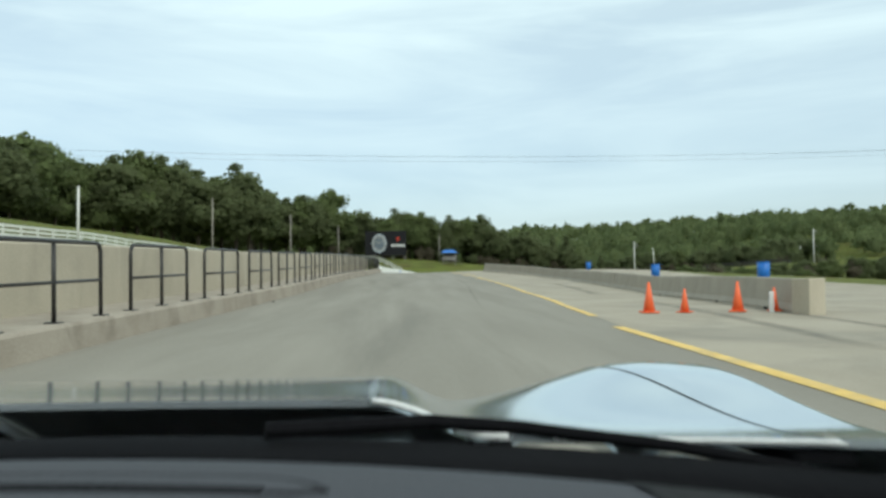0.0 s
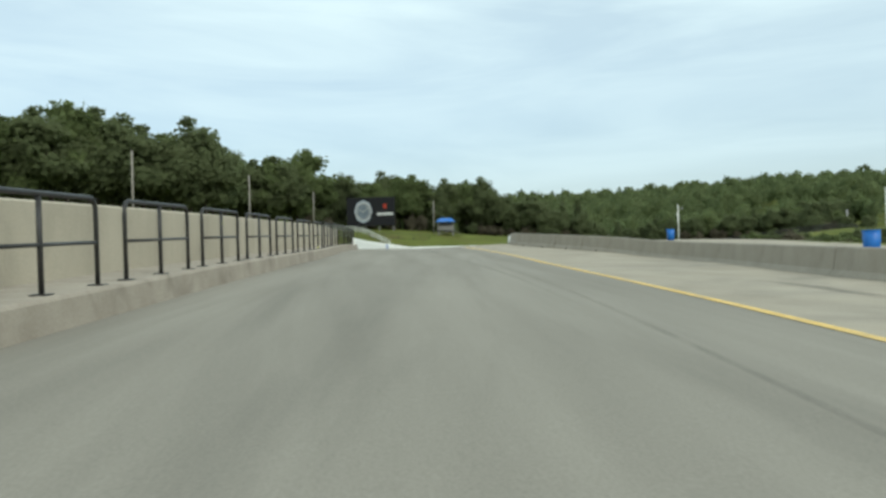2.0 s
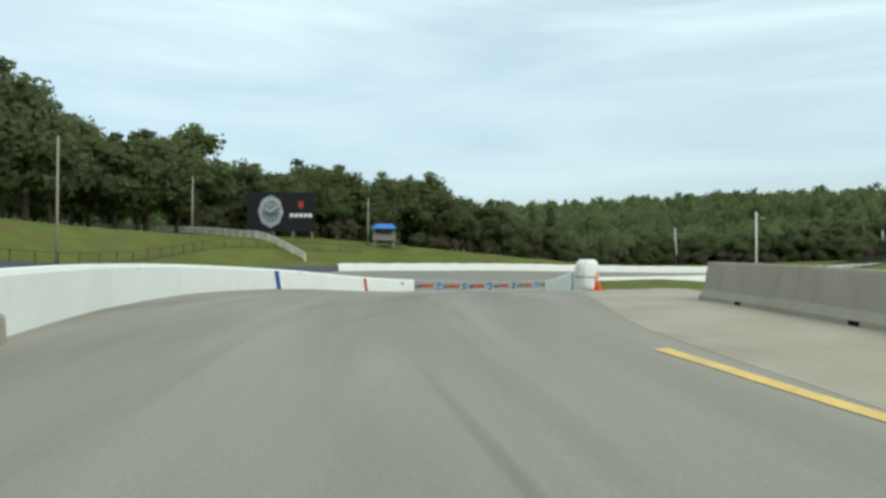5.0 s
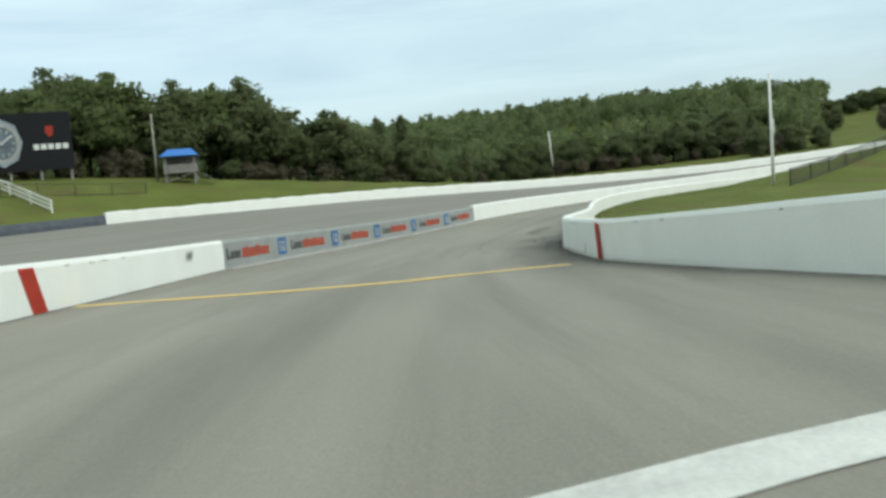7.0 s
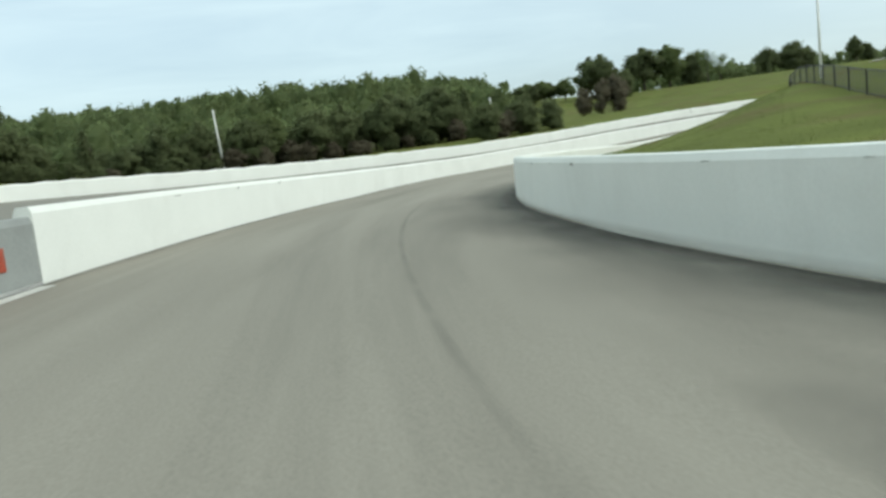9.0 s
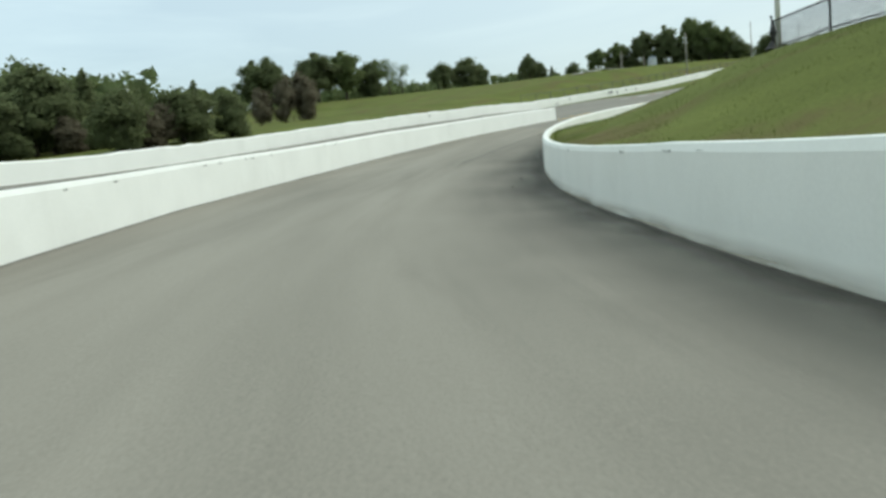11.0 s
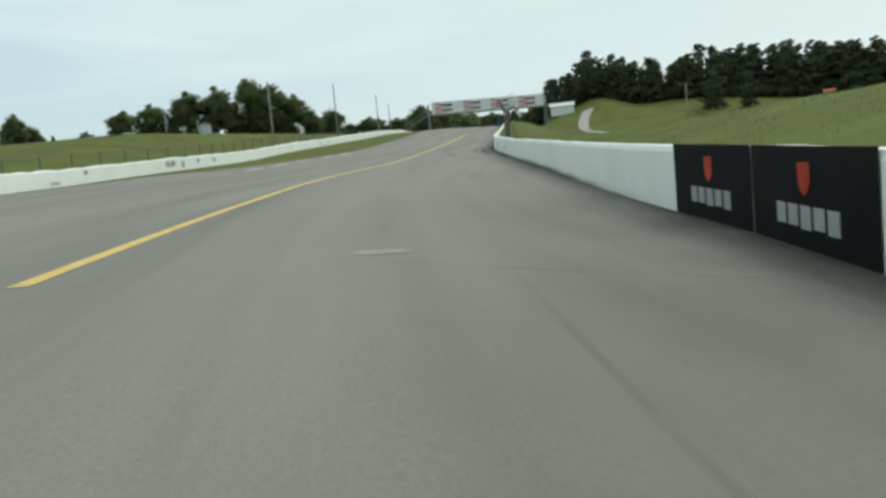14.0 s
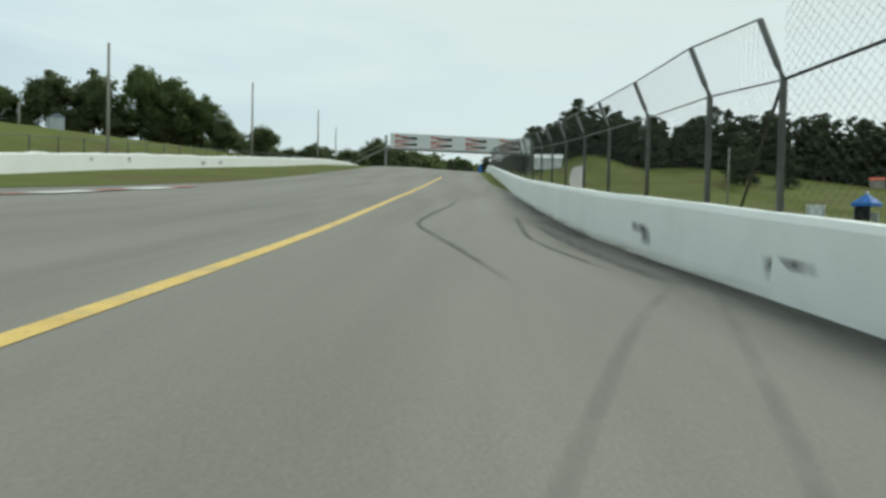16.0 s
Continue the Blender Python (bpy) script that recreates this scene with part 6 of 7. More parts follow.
# ---- catch fence on the right wall near the end ----
def catch_fence():
    f = thing("catch_fence", (0, 0, 0), "tall wire catch fence with bent grey posts behind the wall", "fence")
    ss = [312.9, 315.2] + [319.7 + 4.65 * k for k in range(24)]
    off = lambda s: float(np.interp(s, [308, 312.9, 315.2, 320, 330, 345, 360, 400, 430], [4.4, 3.62, 3.42, 3.48, 3.4, 3.1, 2.8, 2.3, 2.1]))
    prof = [(0, 0.3), (0, 2.52), (-0.08, 2.70), (-0.30, 3.22)]  # offset towards the track, height

    def pt(s, j):
        a, h = prof[j]
        p = at(s, off(s) + a)
        return (p[0], p[1], float(road_z(np.array([s]), np.array([off(s)]))[0]) + h)

    for s in ss:
        part("post", tube(bmesh.new(), [pt(s, j) for j in range(4)], 0.043, 8), POSTSTEEL, f, smooth=True)
    for j in (1, 3):
        part("cable", tube(bmesh.new(), [pt(s, j) for s in ss], 0.014, 5), GALV, f)
    # returning wing with its pipe and a stay
    q = at(311.0, off(311.0) + 0.3)
    z = pt(ss[0], 0)[2] + 0.1
    part("pipe", tube(bmesh.new(), [pt(ss[0], 1), (q[0], q[1], z + 2.3)], 0.02, 6), STEEL_DARK, f, "dark steel pipe")
    part("stay", tube(bmesh.new(), [pt(ss[0], 1), (*at(ss[0] + 3.2, off(ss[0] + 3.2) + 0.7), gz(*at(ss[0] + 3.2, off(ss[0] + 3.2) + 0.7)))], 0.022, 6), STEEL_DARK, f, "dark steel stay")
    vs, fs = [], []

    def wire(a, b, w=0.0035):
        a, b = Vector(a), Vector(b)
        for side in (Vector((0, 0, w)), Vector((w, w, 0))):
            k = len(vs)
            vs.extend([tuple(a - side), tuple(a + side), tuple(b + side), tuple(b - side)])
            fs.append((k, k + 1, k + 2, k + 3))

    pitch = 0.14
    # the wing's own mesh
    w0, w1 = Vector(pt(ss[0], 0)), Vector((q[0], q[1], z))
    run = (w1 - w0).length
    for k in range(int((run + 3.1) / 0.14)):
        lo_, hi_ = max(0.0, k * 0.14 - 3.1), min(run, k * 0.14)
        for flip in (0, 1):
            ha, hb = lo_ - (k * 0.14 - 3.1), hi_ - (k * 0.14 - 3.1)
            if flip:
                ha, hb = 3.1 - ha, 3.1 - hb
            wire(w0.lerp(w1, lo_ / run) + Vector((0, 0, ha)), w0.lerp(w1, hi_ / run) + Vector((0, 0, hb)), 0.0013)
    for si, (s0, s1) in enumerate(zip(ss, ss[1:])):
        pitch = 0.14 if si < 8 else (0.3 if si < 16 else 0.6)
        for j in (0, 1, 2):
            p00, p01, p10, p11 = (Vector(pt(*a)) for a in ((s0, j), (s0, j + 1), (s1, j), (s1, j + 1)))
            hh, ln = (p01 - p00).length, (p10 - p00).length
            n = int((ln + hh) / pitch) + 1
            for k in range(n):
                u0, u1 = k * pitch - hh, k * pitch
                a0, a1 = max(0, u0), min(ln, u1)
                if a1 <= a0:
                    continue
                for sgn in (0, 1):
                    h0, h1 = (a0 - u0) / hh, (a1 - u0) / hh
                    if sgn:
                        h0, h1 = 1 - h0, 1 - h1
                    P = lambda a, h: (p00.lerp(p10, a / ln)).lerp(p01.lerp(p11, a / ln), h)
                    wire(P(a0, h0), P(a1, h1), 0.0008 if si < 8 else 0.0018)
    me = bpy.data.meshes.new("wire_mesh")
    me.from_pydata(vs, [], fs)
    me.materials.append(MESHWIRE)
    o = new("wire_mesh", me)
    o.parent = f


catch_fence()


# ---- footbridge with the long banner ----
def footbridge():
    a, b = Vector((286.3, 138.2, 0)), Vector((284.6, 111.5, 0))
    ln = (b - a).length
    turn = math.atan2((b - a).y, (b - a).x)
    f = thing("footbridge", (a.x, a.y, 0), "footbridge over the track hung with a long white banner", "bridge", turn=turn)
    part("deck", block(bmesh.new(), -1, ln + 1, 0.1, 2.0, 19.1, 19.4, 0.02), GALV, f)
    part("banner", block(bmesh.new(), 0, ln, -0.06, 0.0, 19.3, 22.0, 0.01), PRINTWHITE, f, "white banner with red and black printed blocks")
    for k in range(4):
        x = 0.9 + k * 6.6
        for x0, x1, a0, a1, b0, b1, mt in ((0, 2.6, 21.35, 21.75, 21.25, 21.36, PALERED), (1.2, 4.0, 21.10, 21.24, 20.95, 21.45, BLACKBOARD), (0, 3.4, 20.5, 20.85, 20.64, 20.74, PALERED), (0, 2.4, 20.14, 20.4, 20.16, 20.24, PALERED), (1.2, 4.0, 19.98, 20.1, 19.84, 20.3, BLACKBOARD), (0, 3.0, 19.5, 19.8, 19.7, 19.78, PALERED)):
            bm = bmesh.new()
            bm.faces.new([bm.verts.new((x + q, -0.066, z)) for q, z in ((x0, a0), (x1, b0), (x1, b1), (x0, a1))])
            bmesh.ops.solidify(bm, geom=bm.faces[:], thickness=0.02)
            bmesh.ops.translate(bm, verts=bm.verts, vec=(0, -0.024, 0))
            part("printed_wedge", bm, mt, f)
    part("top_rail", tube(bmesh.new(), [(-1, 1.9, 20.5), (ln + 1, 1.9, 20.5)], 0.05, 6), GALV, f)
    for x in (-0.6, ln + 0.6):
        for y_ in (0.2, 1.9):
            p = f.matrix_basis @ Vector((x, y_, 0))
            part("column", tube(bmesh.new(), [(x, y_, gz(p.x, p.y) - 0.5), (x, y_, 21.6)], 0.13, 8), GALV, f)
    st = bmesh.new()
    p = f.matrix_basis @ Vector((-8, 1, 0))
    zb = gz(p.x, p.y)
    for y_ in (0.2, 1.9):
        tube(st, [(-0.6, y_, 19.3), (-8.5, y_, zb + 0.2)], 0.07, 6)
        tube(st, [(-0.6, y_, 20.4), (-8.5, y_, zb + 1.3)], 0.04, 6)
    for k in range(20):
        u = k / 20
        block(st, -0.6 - 7.9 * u - 0.3, -0.6 - 7.9 * u, 0.2, 1.9, 19.3 + (zb - 19.1) * u - 0.03, 19.3 + (zb - 19.1) * u + 0.03)
    part("stair", st, GALV, f, "steel stair down to the grass")


footbridge()


# ---- infield: tent, signs, huts ----
def tent():
    x, y = 195.7, 119.1
    z = gz(x, y)
    t = thing("canopy_tent", (x, y, z), "small square pop-up tent with a pointed blue roof", "tent", turn=0.3)
    t.scale = (0.56, 0.56, 1.02)
    for px in (-1.2, 1.2):
        for py in (-1.2, 1.2):
            part("leg", tube(bmesh.new(), [(px, py, -0.2), (px, py, 1.5)], 0.04, 6), GALV, t)
    bm = bmesh.new()
    v = [bm.verts.new(q) for q in ((-1.5, -1.5, 1.25), (1.5, -1.5, 1.25), (1.5, 1.5, 1.25), (-1.5, 1.5, 1.25), (-1.5, -1.5, 1.5), (1.5, -1.5, 1.5), (1.5, 1.5, 1.5), (-1.5, 1.5, 1.5), (0, 0, 2.3))]
    for f in ((0, 1, 5, 4), (1, 2, 6, 5), (2, 3, 7, 6), (3, 0, 4, 7), (4, 5, 8), (5, 6, 8), (6, 7, 8), (7, 4, 8)):
        bm.faces.new([v[i] for i in f])
    part("canopy", bm, BLUE, t, "blue canopy with short valance")
    part("finial", block(bmesh.new(), -0.15, 0.15, -0.15, 0.15, 2.25, 2.5, 0.03), PRINTWHITE, t)
    part("counter", block(bmesh.new(), -1.2, 1.2, -1.3, -0.9, 0.0, 0.75, 0.02), PRINTWHITE, t, "white counter front")
    part("back_cloth", block(bmesh.new(), -1.2, 1.2, 1.1, 1.15, 0.0, 1.3, 0.01), BLACKBOARD, t)


tent()


def sign(x, y, w, h, mat, label, inner=None, base=0.25):
    z = gz(x, y)
    s_ = thing("sign_board", (x, y, z), label, "sign", turn=0.45)
    s_.matrix_basis = Matrix.Translation((x, y, z)) @ Matrix.Rotation(math.atan2(x - 131, -(y - 175)), 4, "Z")
    part("board", block(bmesh.new(), -w / 2, w / 2, -0.03, 0.03, base, base + h, 0.01), mat, s_)
    if inner:
        part("printed_block", block(bmesh.new(), -w * 0.2, w * 0.35, -0.05, -0.035, base + h * 0.2, base + h * 0.85), inner, s_)
    for k in (-w * 0.4, w * 0.4):
        part("leg", block(bmesh.new(), k - 0.03, k + 0.03, 0.03, 0.09, -0.3, base + h * 0.9, 0.005), GREYWOOD, s_)


sign(200.6, 119.8, 1.5, 1.1, PRINTWHITE, "small white sign board on the grass")
sign(192.5, 117.0, 1.6, 1.1, PRINTWHITE, "small white sign board with a yellow block", YELLOW)


def hut(x, y, w, d, h, mat, roof, label, turn=0.3):
    z = gz(x, y)
    b = thing("hut", (x, y, z), label, "hut", turn=turn)
    part("wall", block(bmesh.new(), -w / 2, w / 2, -d / 2, d / 2, -0.4, h, 0.02), mat, b)
    bm = bmesh.new()
    v = [bm.verts.new(q) for q in ((-w * 0.55, -d * 0.58, h), (w * 0.55, -d * 0.58, h), (w * 0.55, d * 0.58, h), (-w * 0.55, d * 0.58, h), (-w * 0.55, 0, h + 0.3 * d), (w * 0.55, 0, h + 0.3 * d))]
    for f in ((0, 1, 5, 4), (2, 3, 4, 5), (1, 2, 5), (3, 0, 4), (3, 2, 1, 0)):
        bm.faces.new([v[i] for i in f])
    part("roof", bm, roof, b)
    part("door", block(bmesh.new(), -0.45, 0.45, -d / 2 - 0.03, -d / 2 - 0.005, 0, min(2.0, h * 0.85), 0.01), GREYWOOD, b)


hut(304.5, 99.0, 6, 3.4, 2.0, PRINTWHITE, PRINTWHITE, "white trailer hut at the foot of the pines", 1.2)
hut(240.6, 186.5, 1.8, 1.5, 1.9, SILVER, DIAL, "small grey hut with a blue-grey roof behind the far wall", 0.4)
hut(262, 52, 2.4, 1.8, 1.4, BARRIER, PALERED, "low hut with a red roof by the pines", 0.9)
hut(246, 36, 9, 4, 2.2, SILVER, GREYWOOD, "low grey building among the pines", 0.8)
tc = thing("litter_barrel", (213.7, 122.5, gz(213.7, 122.5)), "dark blue litter barrel standing on the grass", "bin")
part("barrel", tube(bmesh.new(), [(0, 0, -0.1), (0, 0, 0.9)], 0.3, 14), BLUEPAINT, tc, smooth=True)
for x, y in ((229, 100), (207, 100)):
    copy_thing(tc, Matrix.Translation((x, y, gz(x, y))))
# gravel path and dark ditch line on the infield slope
def field_strip(name, pts, width, mat, label):
    q = spline(pts, 2.0)
    t = np.gradient(q, axis=0)
    t /= np.linalg.norm(t, axis=1)[:, None]
    n = np.stack([t[:, 1], -t[:, 0]], 1)
    w = np.array([width(f) for f in np.linspace(0, 1, len(q))])[:, None]
    L, R_ = q - n * w / 2, q + n * w / 2
    v = np.concatenate([np.c_[L, ground_z(L[:, 0], L[:, 1]) + 0.10], np.c_[q, ground_z(q[:, 0], q[:, 1]) + 0.12], np.c_[R_, ground_z(R_[:, 0], R_[:, 1]) + 0.10]])
    m = len(q)
    fs = [(k * m + i, (k + 1) * m + i, (k + 1) * m + i + 1, k * m + i + 1) for k in range(2) for i in range(m - 1)]
    me = bpy.data.meshes.new(name)
    me.from_pydata(v.tolist(), [], fs)
    me.materials.append(mat)
    tagged(new(name, me), label, "path", kind="structure")


field_strip("gravel_path", [(240, 110), (252, 108.5), (262, 108.5), (271, 107), (281, 103.5), (290, 99), (297, 95)], lambda f: 1.1 + 1.8 * f, GRAVEL, "pale gravel path climbing to the huts")
field_strip("ditch", [(252, 112), (262, 112), (272, 112), (284, 111)], lambda f: 1.2, DITCH, "dark ditch line across the grass slope")
field_strip("side_path", [(196, 196), (210, 190), (226, 190)], lambda f: 3.0, GRAVEL, "pale gravel patch behind the far wall")

# rubbish and small stones on the road and grass
sb = bmesh.new()
for s, d, q in ((42, -3.6, 0.03), (38, -4.0, 0.025), (31, -4.3, 0.03), (160, 2.6, 0.035), (161, 2.9, 0.03), (240, 2.2, 0.03), (231, 2.7, 0.035), (228, 2.5, 0.025), (266, 2.8, 0.03)):
    p = on_road(s, d)
    block(sb, p[0] - q, p[0] + q, p[1] - q * 0.8, p[1] + q * 0.8, p[2] - 0.01, p[2] + q * 0.8, 0.012)
tagged(new("road_debris", finish("road_debris", sb, LUMP)), "small dark lumps of debris on the road edge", "debris", kind="stuff")


def grass_tufts():
    """Blades along the foot of banks and wall tops, where the camera passes near."""
    rng = np.random.default_rng(4)
    n = 60000
    s = rng.uniform(146, 330, n)
    e = 0.25 + 9.0 * rng.random(n) ** 1.8
    r = np.interp(s, *R_WALL) + 0.2
    p = at(s, r + e)
    z = ground_z(p[:, 0], p[:, 1])
    an = rng.random(n) * 6.28
    h = rng.uniform(0.03, 0.08, n) * np.where(e < 0.7, 1.25, 1.0)
    w = rng.uniform(0.004, 0.008, n)
    ca, sa = np.cos(an), np.sin(an)
    lean = rng.normal(size=(n, 2)) * 0.03
    v = np.empty((n, 3, 3))
    v[:, 0] = np.c_[p[:, 0] - w * ca, p[:, 1] - w * sa, z - 0.02]
    v[:, 1] = np.c_[p[:, 0] + w * ca, p[:, 1] + w * sa, z - 0.02]
    v[:, 2] = np.c_[p[:, 0] + lean[:, 0], p[:, 1] + lean[:, 1], z + h]
    me = bpy.data.meshes.new("grass_tufts")
    me.from_pydata(v.reshape(-1, 3).tolist(), [], np.arange(n * 3).reshape(n, 3).tolist())
    me.materials.append(BLADE)
    tagged(new("grass_tufts", me), "uneven green grass blades along the bank", "grass", kind="stuff")


grass_tufts()


# ---- the open sports car standing at the start, with the camera in its cockpit ----
def sports_car():
    cx = -0.38  # the car's middle line
    car = thing("sports_car", (cx, 0, 0.02), "silver-blue open sports car with a dark leather dashboard", "car")
    step = lambda e: float(smoothstep(e))

    def rear_edge(x):
        """Where hood and fenders end before the windscreen's foot."""
        return 0.98 - 0.12 * (x / 0.7) ** 2 + 0.10 * step((0.46 - abs(x)) / 0.08)

    def shut_line(y):
        """Half width of the hood, narrowing forwards."""
        return 0.81 - 0.15 * (y - 0.85)

    def top(x, y):
        """Height of the bodywork: a raised middle, valleys beside it, crests over the wheels."""
        a = abs(x)
        crest = math.exp(-(((a - 0.80) / (0.23 if a < 0.80 else 0.34)) ** 2))
        dome = step((0.47 - a) / 0.14)
        if y > 0.70:
            z = 0.948 - 0.10 * (y - 0.98) - 0.26 * step((y - 1.5) / 1.1)
            z += dome * (0.034 + 0.022 * step((y - 0.98) / 0.5)) + 0.078 * crest * step((y - 0.86) / 0.6)
        else:
            z = 0.88 + 0.10 * crest * step((-0.6 - y) / 0.5) - 0.10 * step((-1.7 - y) / 0.6)
        return z - 0.06 * max(0.0, (a - 0.90) / 0.10) ** 1.5

    def panel(name, lo, hi, mat, label="", nx=24, ny=24, start=rear_edge, end=2.38, lift=0.0):
        """A sheet of bodywork between two side lines, from start(x) to end."""
        bm = bmesh.new()
        g = []
        for i in range(nx):
            col = []
            for j in range(ny):
                f = j / (ny - 1)
                yn = start(0.5) + f * (end - start(0.5))
                x = lo(yn) + (hi(yn) - lo(yn)) * i / (nx - 1)
                y = start(x) + f * (end - start(x))
                col.append(bm.verts.new((x, y, top(x, y) + lift)))
            g.append(col)
        for i in range(nx - 1):
            for j in range(ny - 1):
                bm.faces.new((g[i][j], g[i + 1][j], g[i + 1][j + 1], g[i][j + 1]))
        bm.normal_update()
        bmesh.ops.solidify(bm, geom=bm.faces[:], thickness=0.010)
        ob = part(name, bm, mat, car, label, True)
        ob.data.set_sharp_from_angle(angle=radians(35))
        return ob

    hood = panel("hood", lambda y: -shut_line(y), lambda y: shut_line(y), CARPAINT, "silver-blue hood with a raised middle", 64, 44)
    panel("gap_seal", lambda y: shut_line(y) - 0.02, lambda y: shut_line(y) + 0.03, BLACKTRIM, "", 4, 30, lift=-0.016)
    panel("gap_seal", lambda y: -shut_line(y) - 0.03, lambda y: -shut_line(y) + 0.02, BLACKTRIM, "", 4, 30, lift=-0.016)
    panel("front_fender", lambda y: shut_line(y) + 0.007, lambda y: 1.0, CARPAINT, "", 22, 44)
    panel("front_fender", lambda y: -1.0, lambda y: -shut_line(y) - 0.007, CARPAINT, "", 22, 44)
    for sx in (-1, 1):
        panel("door_sill_top", lambda y: min(sx * 0.76, sx * 1.0), lambda y: max(sx * 0.76, sx * 1.0), CARPAINT, "", 10, 20, lambda x: -0.98, 0.68)
    panel("rear_deck", lambda y: -0.95, lambda y: 1.0, CARPAINT, "", 30, 20, lambda x: -2.25, -0.985)
    # sky reflection on the hood's rear edge, painted as thin white tubes
    for sx in (-1, 1):
        q = [(sx * x, rear_edge(x) - 0.004, top(x, rear_edge(x)) - 0.002) for x in np.linspace(0.33, 0.49, 14)]
        part("edge_glint", tube(bmesh.new(), q, 0.0045, 6), PRINTWHITE, hood, "sky glint painted along the hood's rear edge", True)
        q = [(sx * x, rear_edge(x) - 0.004, top(x, rear_edge(x)) - 0.004) for x in np.linspace(0.54, 0.82, 24)]
        part("edge_glint", tube(bmesh.new(), q, 0.003, 6), PRINTWHITE, hood, "sky glint painted along the hood's rear edge", True)

    # flanks with round wheel openings
    for sx in (-1, 1):
        bm = bmesh.new()
        ys = np.linspace(-2.25, 2.38, 94)
        lo, hi = [], []
        for y in ys:
            arch = max((math.sqrt(max(0.0, 0.37**2 - (y - c) ** 2)) for c in (1.75, -1.35)), default=0)
            bulge = 1.0 + 0.02 * math.cos(y)
            lo.append(bm.verts.new((sx * bulge, y, max(0.16, 0.32 + arch if arch > 0 else 0.16))))
            hi.append(bm.verts.new((sx * 1.0, y, top(1.0, y) - 0.005)))
        for i in range(len(ys) - 1):
            bm.faces.new((lo[i], lo[i + 1], hi[i + 1], hi[i]))
        bm.normal_update()
        bmesh.ops.solidify(bm, geom=bm.faces[:], thickness=0.012)
        part("flank", bm, CARPAINT, car, smooth=True)
        part("door_handle", block(bmesh.new(), sx * 1.02 - 0.006, sx * 1.02 + 0.006, -0.15, 0.05, 0.66, 0.69, 0.004), BLACKTRIM, car)
        part("headlight", block(bmesh.new(), sx * 0.72 - 0.14, sx * 0.72 + 0.14, 2.30, 2.40, 0.52, 0.60, 0.03), LAMPGLASS, car, "clear headlight")
        part("tail_lamp", block(bmesh.new(), sx * 0.70 - 0.16, sx * 0.70 + 0.16, -2.28, -2.24, 0.60, 0.68, 0.015), REDPAINT, car, "red tail lamp")
        for wy in (1.75, -1.35):
            w = part("wheel", tube(bmesh.new(), [(sx * 0.68, wy, 0.32), (sx * 0.92, wy, 0.32)], 0.12, 16), RIM, car, smooth=True)
            bm = bmesh.new()
            prof = [(0.23, 0.70), (0.31, 0.70), (0.325, 0.73), (0.325, 0.89), (0.31, 0.92), (0.23, 0.92)]
            rings = [[bm.verts.new((sx * q, wy + r * math.cos(a), 0.32 + r * math.sin(a))) for r, q in prof] for a in np.linspace(0, 2 * math.pi, 32, endpoint=False)]
            for i in range(32):
                for k in range(len(prof)):
                    u, v = rings[i], rings[(i + 1) % 32]
                    bm.faces.new((u[k], v[k], v[(k + 1) % len(prof)], u[(k + 1) % len(prof)]))
            part("tyre", bm, TYREBLACK, w, smooth=True)
            bm = bmesh.new()
            for k in range(5):
                a = k * 2 * math.pi / 5
                tube(bm, [(sx * 0.90, wy + 0.05 * math.cos(a), 0.32 + 0.05 * math.sin(a)), (sx * 0.90, wy + 0.225 * math.cos(a), 0.32 + 0.225 * math.sin(a))], 0.028, 6)
            tube(bm, [(sx * 0.90, wy + 0.225 * math.cos(a), 0.32 + 0.225 * math.sin(a)) for a in np.linspace(0, 2 * math.pi, 25)], 0.02, 6)
            part("rim", bm, RIM, w, smooth=True)
    part("nose_panel", block(bmesh.new(), -0.99, 0.99, 2.37, 2.41, 0.18, 0.56, 0.02), CARPAINT, car)
    part("grille", block(bmesh.new(), -0.55, 0.55, 2.405, 2.425, 0.22, 0.38, 0.01), BLACKTRIM, car, "black grille")
    part("tail_panel", block(bmesh.new(), -0.99, 0.99, -2.26, -2.22, 0.2, 0.78, 0.02), CARPAINT, car)
    part("floor_pan", block(bmesh.new(), -0.92, 0.92, -2.2, 2.3, 0.14, 0.18, 0.01), BLACKTRIM, car)

    # dashboard, cowl and what lies on them
    bow = lambda x, depth: depth * (x / 0.7) ** 2

    def loft(name, prof, mat, label="", depth=0.1, sag=0.0, half=0.72):
        bm = bmesh.new()
        rows = [[bm.verts.new((x, y - bow(x, depth) * (y / 0.8), z - bow(x, sag))) for y, z in prof] for x in np.linspace(-half, half, 37)]
        for u, v in zip(rows, rows[1:]):
            for k in range(len(prof)):
                bm.faces.new((u[k], v[k], v[(k + 1) % len(prof)], u[(k + 1) % len(prof)]))
        bm.faces.new(rows[0])
        bm.faces.new(rows[-1][::-1])
        bmesh.ops.recalc_face_normals(bm, faces=bm.faces)
        return part(name, bm, mat, car, label, True)

    on_dash = lambda x, y, up=0.0: (x, y - bow(x, 0.13) * (y / 0.8), float(np.interp(y, [0.47, 0.60, 0.74, 0.80], [0.965, 0.978, 0.970, 0.960])) - bow(x, 0.018) + up)
    dash = loft("dashboard", [(0.40, 0.60), (0.38, 0.82), (0.42, 0.935), (0.47, 0.965), (0.53, 0.973), (0.60, 0.978), (0.67, 0.976), (0.74, 0.970), (0.80, 0.960), (0.81, 0.94), (0.81, 0.60)], DASH, "dark grey leather dashboard", 0.13, 0.018, 0.80)
    part("stitching", tube(bmesh.new(), [on_dash(x, 0.575, 0.001) for x in np.linspace(-0.78, 0.78, 60)], 0.0012, 5), STITCH, dash, "red stitched seam")
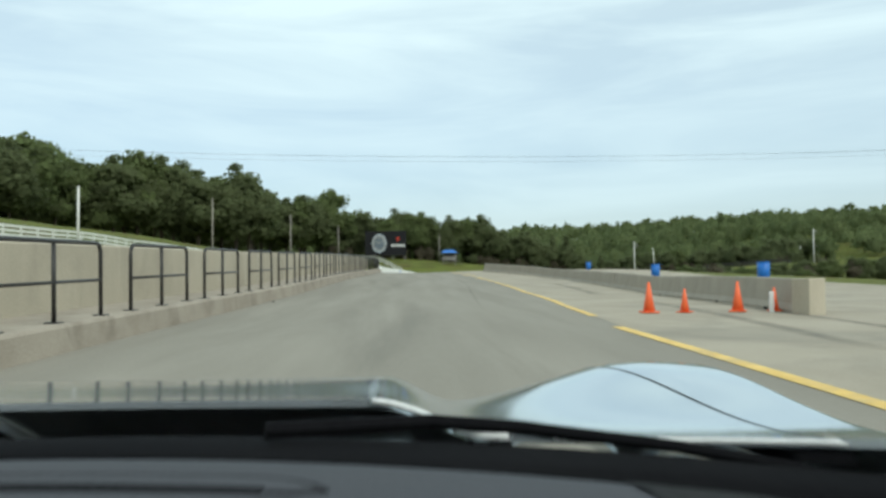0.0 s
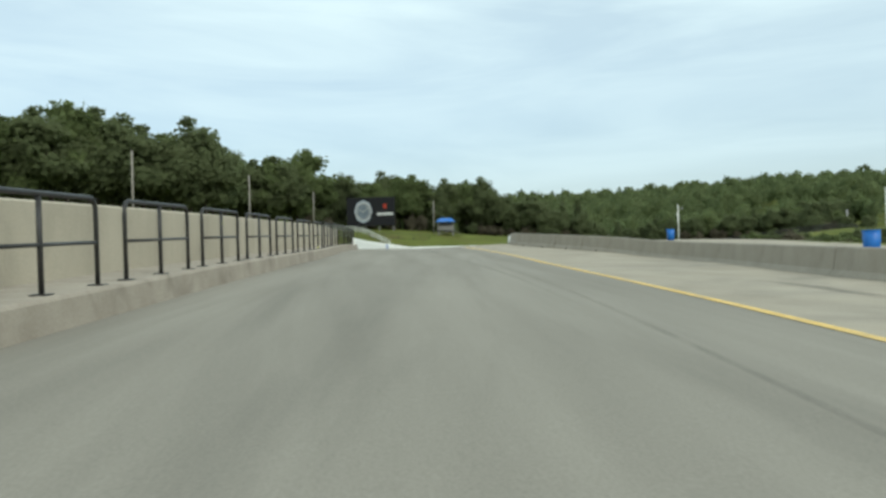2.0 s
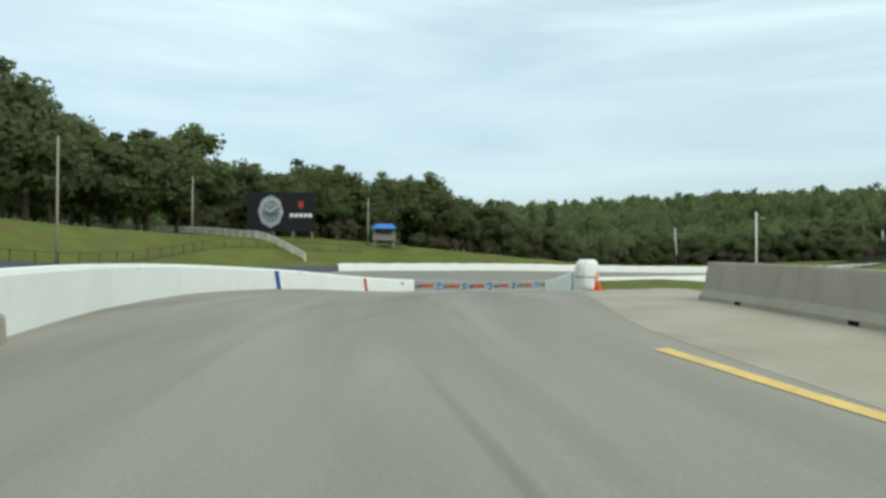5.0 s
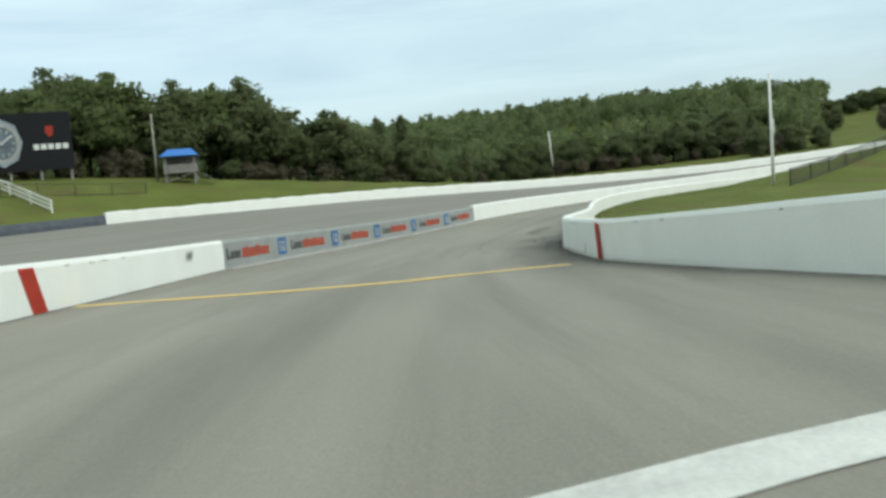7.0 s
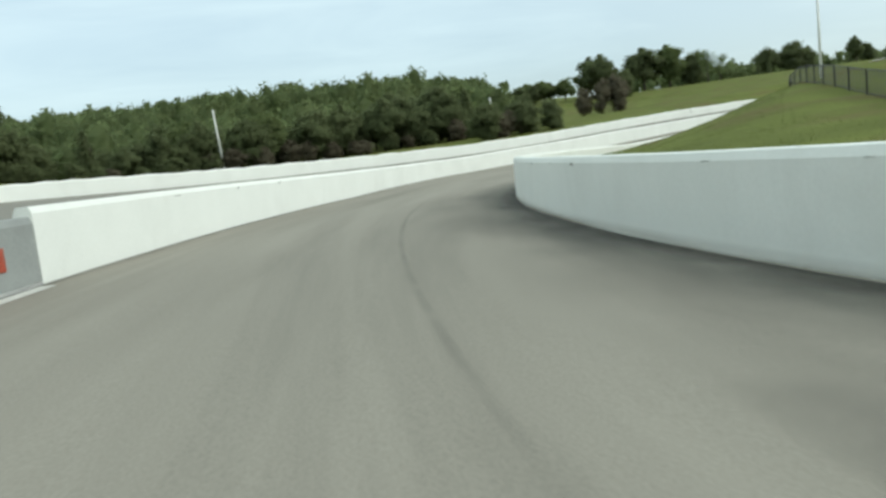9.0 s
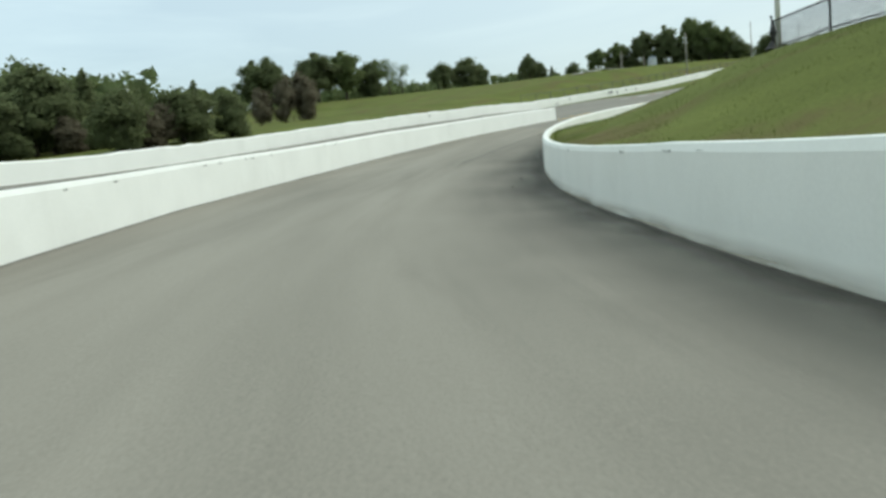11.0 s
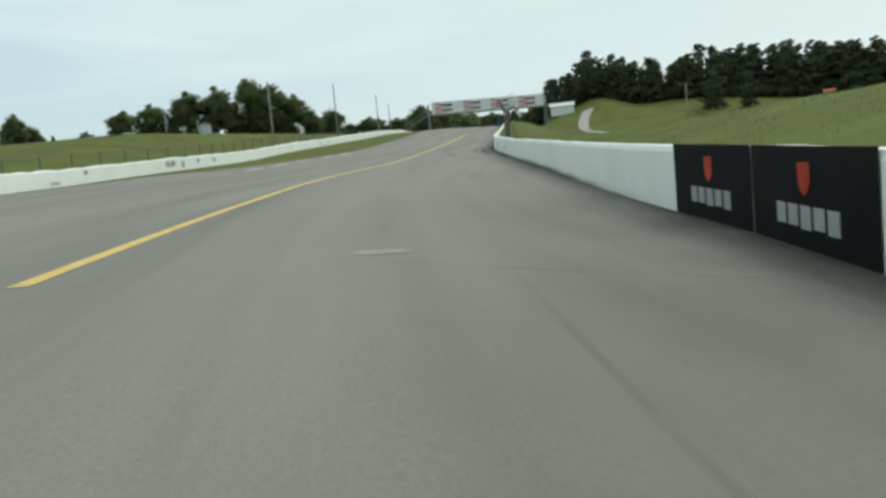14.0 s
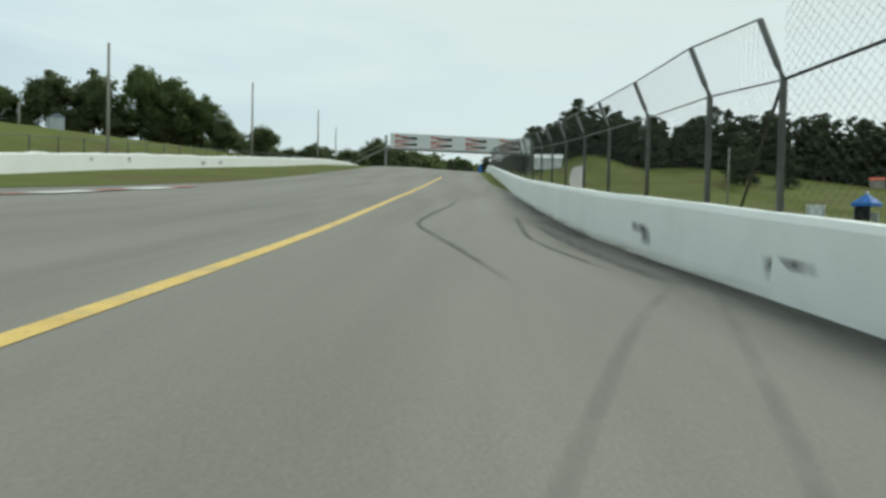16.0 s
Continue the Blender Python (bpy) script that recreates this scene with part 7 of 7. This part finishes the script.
    slot = [on_dash(x, 0.675, 0.0005) for x in np.linspace(-0.60, 0.26, 24)] + [on_dash(x, y, 0.0005) for x, y in ((0.285, 0.668), (0.305, 0.650), (0.318, 0.628))] + [on_dash(x, 0.616, 0.0005) for x in np.linspace(0.29, -0.60, 24)]
    part("vent_rim", tube(bmesh.new(), slot, 0.0022, 6), BLACKTRIM, dash, "black rim of the defroster slot")
    part("vent_slot", tube(bmesh.new(), [on_dash(x, 0.622, 0.001) for x in np.linspace(-0.60, 0.27, 30)], (0.005, 0.003), 6), BLACKTRIM, dash, "black defroster slot")
    # speaker grille let into the dash near the windscreen's corner
    bm = bmesh.new()
    g = [[bm.verts.new(on_dash(0.56 + 0.19 * i / 11 + 0.02 * (1 - j / 11), 0.50 + 0.27 * j / 11 * (1 - 0.25 * i / 11), 0.003)) for j in range(12)] for i in range(12)]
    for i in range(11):
        for j in range(11):
            bm.faces.new((g[i][j], g[i + 1][j], g[i + 1][j + 1], g[i][j + 1]))
    bmesh.ops.solidify(bm, geom=bm.faces[:], thickness=0.003)
    part("speaker_grille", bm, TYREBLACK, dash, "black perforated speaker grille", True)
    # light sensor under a small dark dome
    bm = bmesh.new()
    bmesh.ops.create_uvsphere(bm, u_segments=16, v_segments=10, radius=0.011)
    bmesh.ops.transform(bm, matrix=Matrix.Translation(on_dash(-0.03, 0.74, 0.004)), verts=bm.verts)
    part("light_sensor", bm, RIM, dash, "small dark domed light sensor", True)
    loft("cowl_panel", [(0.815, 0.80), (0.82, 0.943), (0.86, 0.953), (0.92, 0.955), (0.965, 0.950), (1.05, 0.922), (1.25, 0.87), (1.25, 0.60), (0.815, 0.60)], BLACKTRIM, "black cowl below the open windscreen frame", 0.098, 0.012, 0.92)
    loft("windscreen_seal", [(0.812, 0.93), (0.812, 0.957), (0.820, 0.961), (0.830, 0.957), (0.830, 0.93)], BLACKTRIM, "black windscreen seal", 0.12, 0.02, 0.82)
    part("wiper_arm", tube(bmesh.new(), [(0.22, 0.90, 0.966), (0.40, 0.93, 0.968), (0.50, 0.92, 0.962), (0.66, 0.86, 0.950), (0.78, 0.81, 0.935)], (0.010, 0.006), 6), BLACKTRIM, car, "black wiper arm")
    for x in (-0.36, 0.36):
        seat = part("seat", block(bmesh.new(), x - 0.24, x + 0.24, -0.62, -0.12, 0.28, 0.44, 0.05), DASH, car, "dark leather seat")
        part("backrest", block(bmesh.new(), x - 0.23, x + 0.23, -0.80, -0.64, 0.38, 0.98, 0.05), DASH, seat)
    ring = [(-0.36 + 0.18 * math.cos(a), 0.22 + 0.06 * math.sin(a), 0.76 + 0.17 * math.sin(a)) for a in np.linspace(0, 2 * math.pi, 33)]
    wheel = part("steering_wheel", tube(bmesh.new(), ring, 0.015, 8), BLACKTRIM, car, smooth=True)
    part("spoke", tube(bmesh.new(), [(-0.53, 0.22, 0.76), (-0.36, 0.24, 0.74), (-0.19, 0.22, 0.76)], 0.018, 6), BLACKTRIM, wheel)
    part("steering_column", tube(bmesh.new(), [(-0.36, 0.24, 0.75), (-0.36, 0.45, 0.68)], 0.03, 8), BLACKTRIM, wheel)


sports_car()
